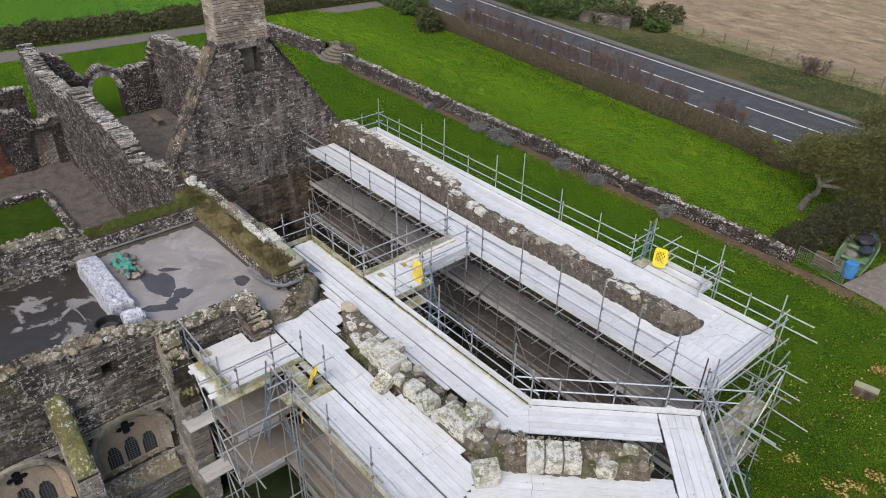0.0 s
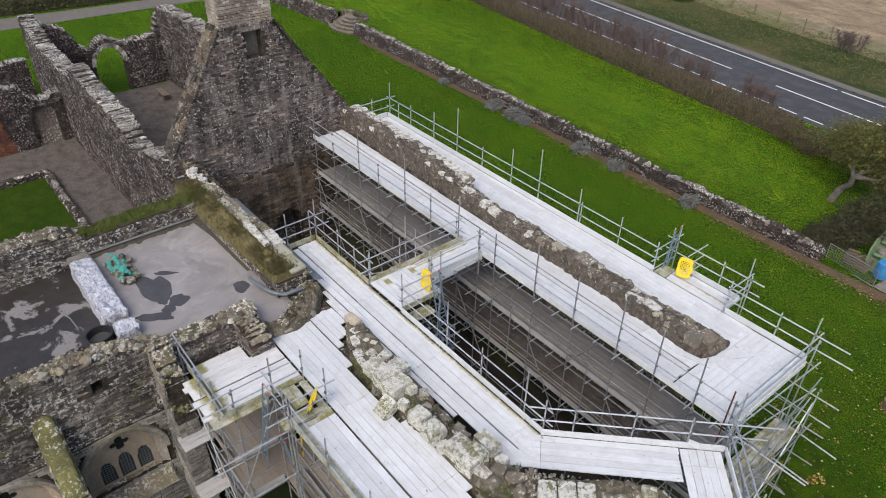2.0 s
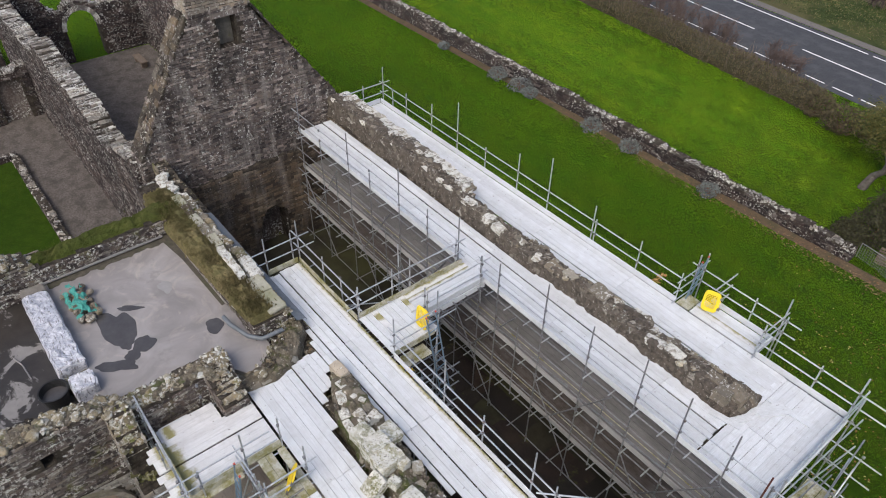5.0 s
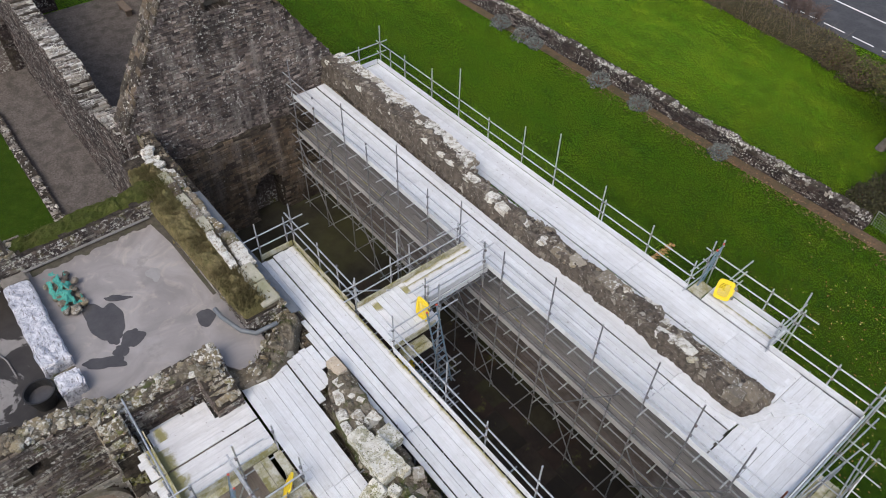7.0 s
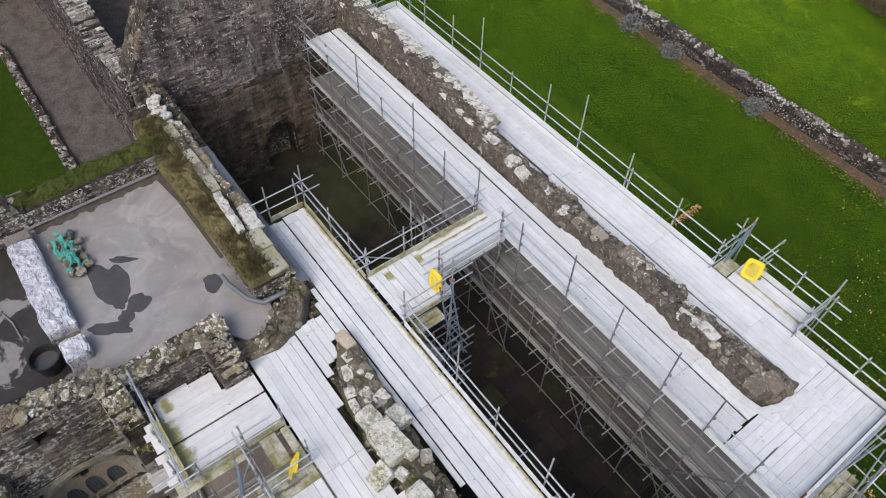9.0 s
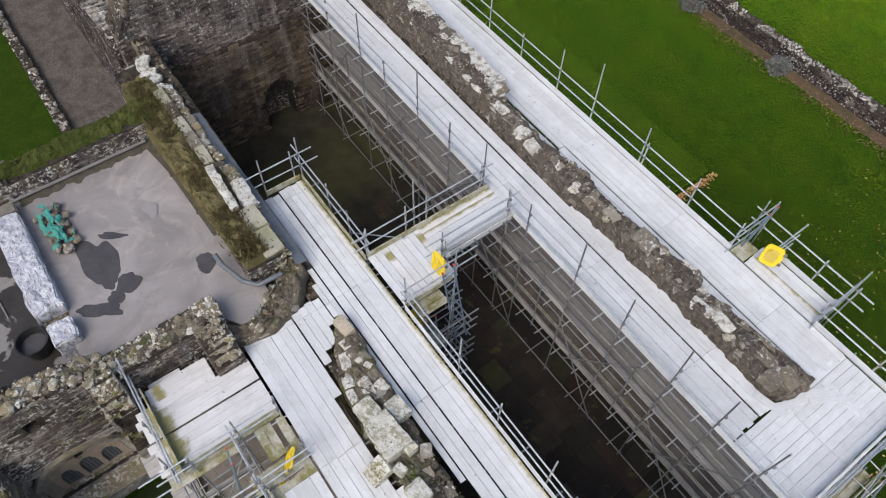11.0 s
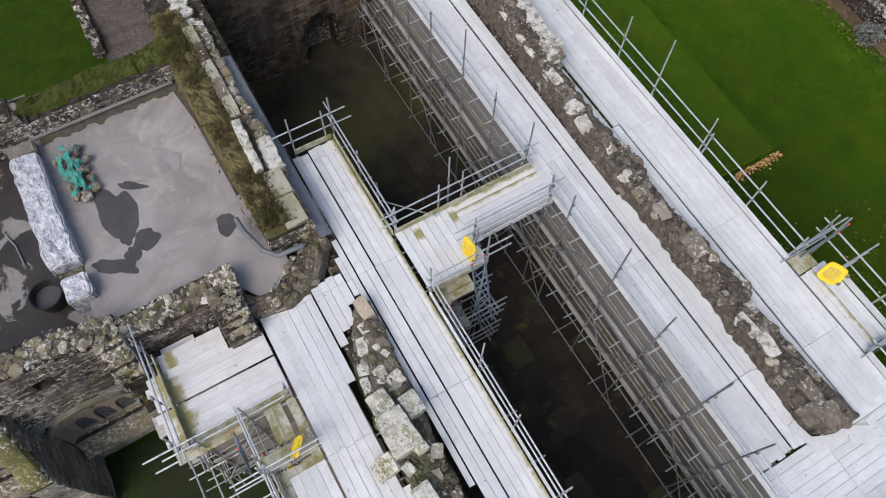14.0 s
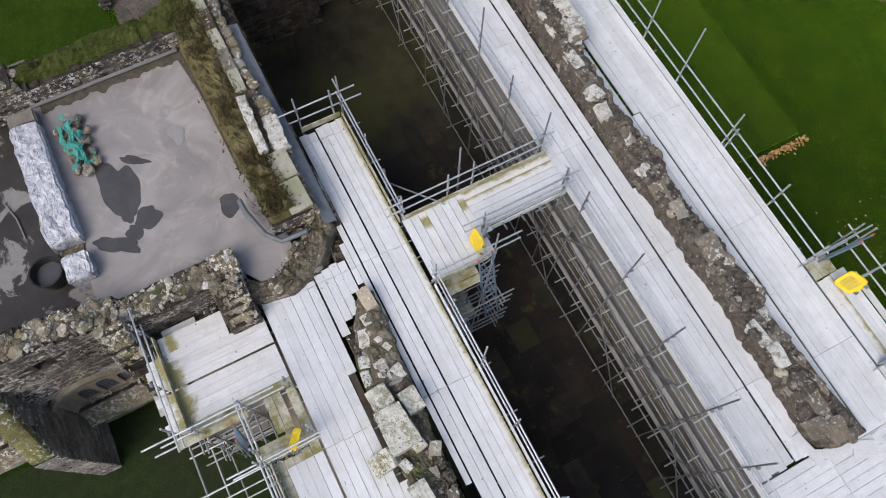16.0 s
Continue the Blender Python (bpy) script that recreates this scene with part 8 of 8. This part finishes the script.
def bush(at, r, h, count, mat, label, leaf=(0.05, 0.12), cat="shrub", group=""):
    ob = thing("shrub", label, cat, group, loc=at)
    acc = Acc()
    for _ in range(count):
        d = Vector((random.gauss(0, 1), random.gauss(0, 1), random.gauss(0, 1))).normalized()
        k1 = (1 - abs(random.gauss(0, 0.22))) * (1 + 0.35 * noise.noise(d * 2.3 + Vector(at)))
        leaf_quad(acc, (d.x * r * k1, d.y * r * k1, max(0.03, h * 0.45 + d.z * k1 * h * 0.55)), random.uniform(*leaf))
    piece("foliage", acc.mesh("foliage", mat), ob)
    for i in range(5):
        a = i * 1.26
        tube(ob, "stem", (0, 0, 0), (0.5 * r * math.cos(a), 0.5 * r * math.sin(a), h * 0.6), "rust", 0.6)
    return ob


for x, s in ((-37.9, 0.75), (-35.6, 0.9), (-34.6, 0.6), (-29.0, 0.75), (-25.9, 0.7), (-20.2, 0.65), (-44.0, 0.5)):
    bush((x, 36.75, 0.0), s, s * 1.05, 500, M_SHRUB, "grey-leaved shrub at the foot of the boundary wall", (0.04, 0.1), "shrub", "shrubs along the wall")
for x, y, r, h, mt in ((-60, 68.8, 2.2, 2.6, M_BUSH), (-64, 69.6, 2.6, 3.0, M_BUSH), (-56.5, 70.5, 2.0, 2.4, M_BUSH), (-69, 71, 2.6, 3.2, M_HEDGE_GREEN), (-53.5, 71.5, 1.5, 2.0, M_HEDGE_GREEN), (-74, 66.5, 2.0, 2.6, M_HEDGE_GREEN), (-63, 52.6, 1.6, 2.6, M_HEDGE_GREEN), (-70, 56.0, 2.0, 2.4, M_BUSH), (-50.5, 73.5, 2.0, 2.4, M_HEDGE_GREEN), (-54.0, 75.5, 2.6, 3.2, M_BUSH), (-58.5, 74.5, 2.6, 3.4, M_BUSH), (-48.5, 78.0, 2.4, 2.2, M_HEDGE_GREEN), (-47.0, 74.0, 1.6, 1.4, M_BUSH)):
    bush((x, y, 0), r, h, 2200, mt, "rounded leafy bush beside the road", (0.09, 0.2), "bush", "bushes beside the road")
for x, y, r, h in ((-12.2, 42.0, 1.6, 2.2), (-9.5, 44.0, 2.0, 2.6), (-7.0, 44.5, 2.0, 2.6), (-12.5, 40.0, 1.3, 1.6), (-11.6, 43.5, 1.6, 2.4), (-13.2, 39.0, 0.9, 1.2)):
    bush((x, y, 0), r, h, 4200, M_DARKBUSH, "dark tangled bramble bush with the tree's shade in its colour", (0.03, 0.09), "bush", "brambles by the tree")


for x, y, r, h in ((-21.2, 50.2, 1.1, 1.7), (-19.2, 49.6, 1.3, 1.6), (-17.3, 50.3, 1.4, 2.0)):
    bush((x, y, 0), r, h, 3000, M_HEDGE, "brown straggling bush at the hedge's end", (0.03, 0.09), "bush", "brambles by the tree")


def tree(at, height, spread_r, lean, count, mat, label, seed=1, bare=8, squash=0.62):
    """A tapered trunk with forking limbs; leaves hang in clumps round the outer limbs, with gaps between."""
    rnd = random.Random(seed)
    ob = thing("tree", label, "tree", loc=at)
    bm = bmesh.new()
    tips = []

    def limb(p, d, length, r, depth):
        n = 4
        prev = None
        for i in range(n + 1):
            f = i / n
            c = p + d * (length * f)
            rr = r * (1 - 0.45 * f)
            side = d.cross(Vector((0.3, 0.9, 0.2))).normalized()
            up2 = d.cross(side).normalized()
            ring = [bm.verts.new(c + (side * math.cos(a) + up2 * math.sin(a)) * rr) for a in [2 * math.pi * q / 7 for q in range(7)]]
            if prev:
                for q in range(7):
                    bm.faces.new((prev[q], prev[(q + 1) % 7], ring[(q + 1) % 7], ring[q]))
            prev = ring
            d = (d + Vector((rnd.gauss(0, 0.12), rnd.gauss(0, 0.12), rnd.gauss(0, 0.07)))).normalized()
        end = c
        if depth == 0:
            tips.append(end)
            return
        for _ in range(3 if depth > 1 else 4):
            nd = (d + Vector((rnd.gauss(0, 0.75), rnd.gauss(0, 0.75), rnd.gauss(0.0, 0.35)))).normalized()
            limb(end, nd, length * rnd.uniform(0.55, 0.85), r * 0.55, depth - 1)
        if depth < 3:
            tips.append(end)

    limb(Vector((0, 0, -0.1)), Vector(lean).normalized(), height * 0.30, 0.28, 3)
    part("trunk", bm, M_BARK, ob, "grey leaning trunk and limbs")
    centre = sum(tips, Vector()) / len(tips)
    acc = Acc()
    for _ in range(count):
        t = rnd.choice(tips)
        q = t + Vector((rnd.gauss(0, 0.55), rnd.gauss(0, 0.55), rnd.gauss(-0.15, 0.40)))
        random.seed(rnd.random())
        leaf_quad(acc, q, rnd.uniform(0.035, 0.085))
    piece("crown", acc.mesh("crown", mat), ob, None, "thinning olive and yellow autumn leaves")
    tw = Acc()
    for _ in range(420):
        t = rnd.choice(tips)
        d = Vector((rnd.gauss(0, 1), rnd.gauss(0, 1), rnd.gauss(0.1, 0.5))).normalized() * rnd.uniform(0.5, 1.3)
        w = 0.009
        e = t + d
        tw.hexa([(t.x - w, t.y - w, t.z), (t.x + w, t.y - w, t.z), (t.x + w, t.y + w, t.z), (t.x - w, t.y + w, t.z), (e.x - w, e.y - w, e.z), (e.x + w, e.y - w, e.z), (e.x + w, e.y + w, e.z), (e.x - w, e.y + w, e.z)])
    piece("twigs", tw.mesh("twigs", M_TWIG), ob, None, "bare grey twigs")
    return ob


tree((-15.0, 44.2, 0), 7.6, 4.0, (0.16, 0.10, 1.0), 80000, M_TREE, "spreading autumn tree with a leaning grey trunk", 4)
tree((-10.5, 46.0, 0), 8.4, 4.0, (-0.1, 0.1, 1.0), 72000, M_TREE, "broad autumn tree with yellowing leaves", 9)
tree((-13.0, 50.0, 0), 7.4, 4.0, (0.0, 0.1, 1.0), 48000, M_TREE, "autumn tree behind the lawn's corner", 12)
tree((-5.5, 46.0, 0), 6.6, 4.0, (0.1, -0.1, 1.0), 34000, M_TREE, "autumn tree over the concrete pad", 15)
random.seed(77)


def fallen(count, place, size, label, mat=None):
    ob = thing("fallen_leaves", label, "leaves", kind="stuff")
    acc = Acc()
    for _ in range(count):
        x, y = place()
        s = random.uniform(*size)
        a = random.uniform(0, 6.28)
        o = len(acc.v)
        z = 0.012 + random.uniform(0, 0.03)
        for k1, w in ((0, 1), (1.57, 0.6), (3.14, 1), (4.71, 0.6)):
            acc.v.append((x + s * w * math.cos(a + k1), y + s * w * math.sin(a + k1), z + random.uniform(0, 0.03)))
        acc.f.append((o, o + 1, o + 2, o + 3))
    piece("leaves", acc.mesh("leaves", mat or M_FALLEN), ob, None, "", "stuff")


def drift():
    while True:
        x, y = random.uniform(-5.5, 6), random.uniform(21, 33)
        if noise.noise((x * 0.45, y * 0.45, 2.0)) + 0.35 * noise.noise((x * 1.6, y * 1.6, 5)) + 0.10 * (x + 3.6) > 0.26:
            return x, y


fallen(9000, drift, (0.03, 0.065), "drifts of orange fallen leaves on the lawn")
fallen(1300, lambda: (random.gauss(-5.5, 4.5), random.gauss(29, 5.0)), (0.025, 0.055), "scattered yellow leaves on the lawn")
fallen(260, lambda: (-17.6 + abs(random.gauss(0, 0.14)), random.uniform(26.9, 29.3)), (0.03, 0.07), "small drift of orange leaves at the lawn's edge")
fallen(1300, lambda: (random.uniform(-32, -7) , 36.6 + random.gauss(0, 0.35)), (0.03, 0.07), "brown leaves along the boundary wall", M_BROWNLEAF)
fallen(900, lambda: (random.uniform(-11, -2), random.uniform(36.0, 44)), (0.03, 0.07), "brown leaves on the concrete pad", M_BROWNLEAF)
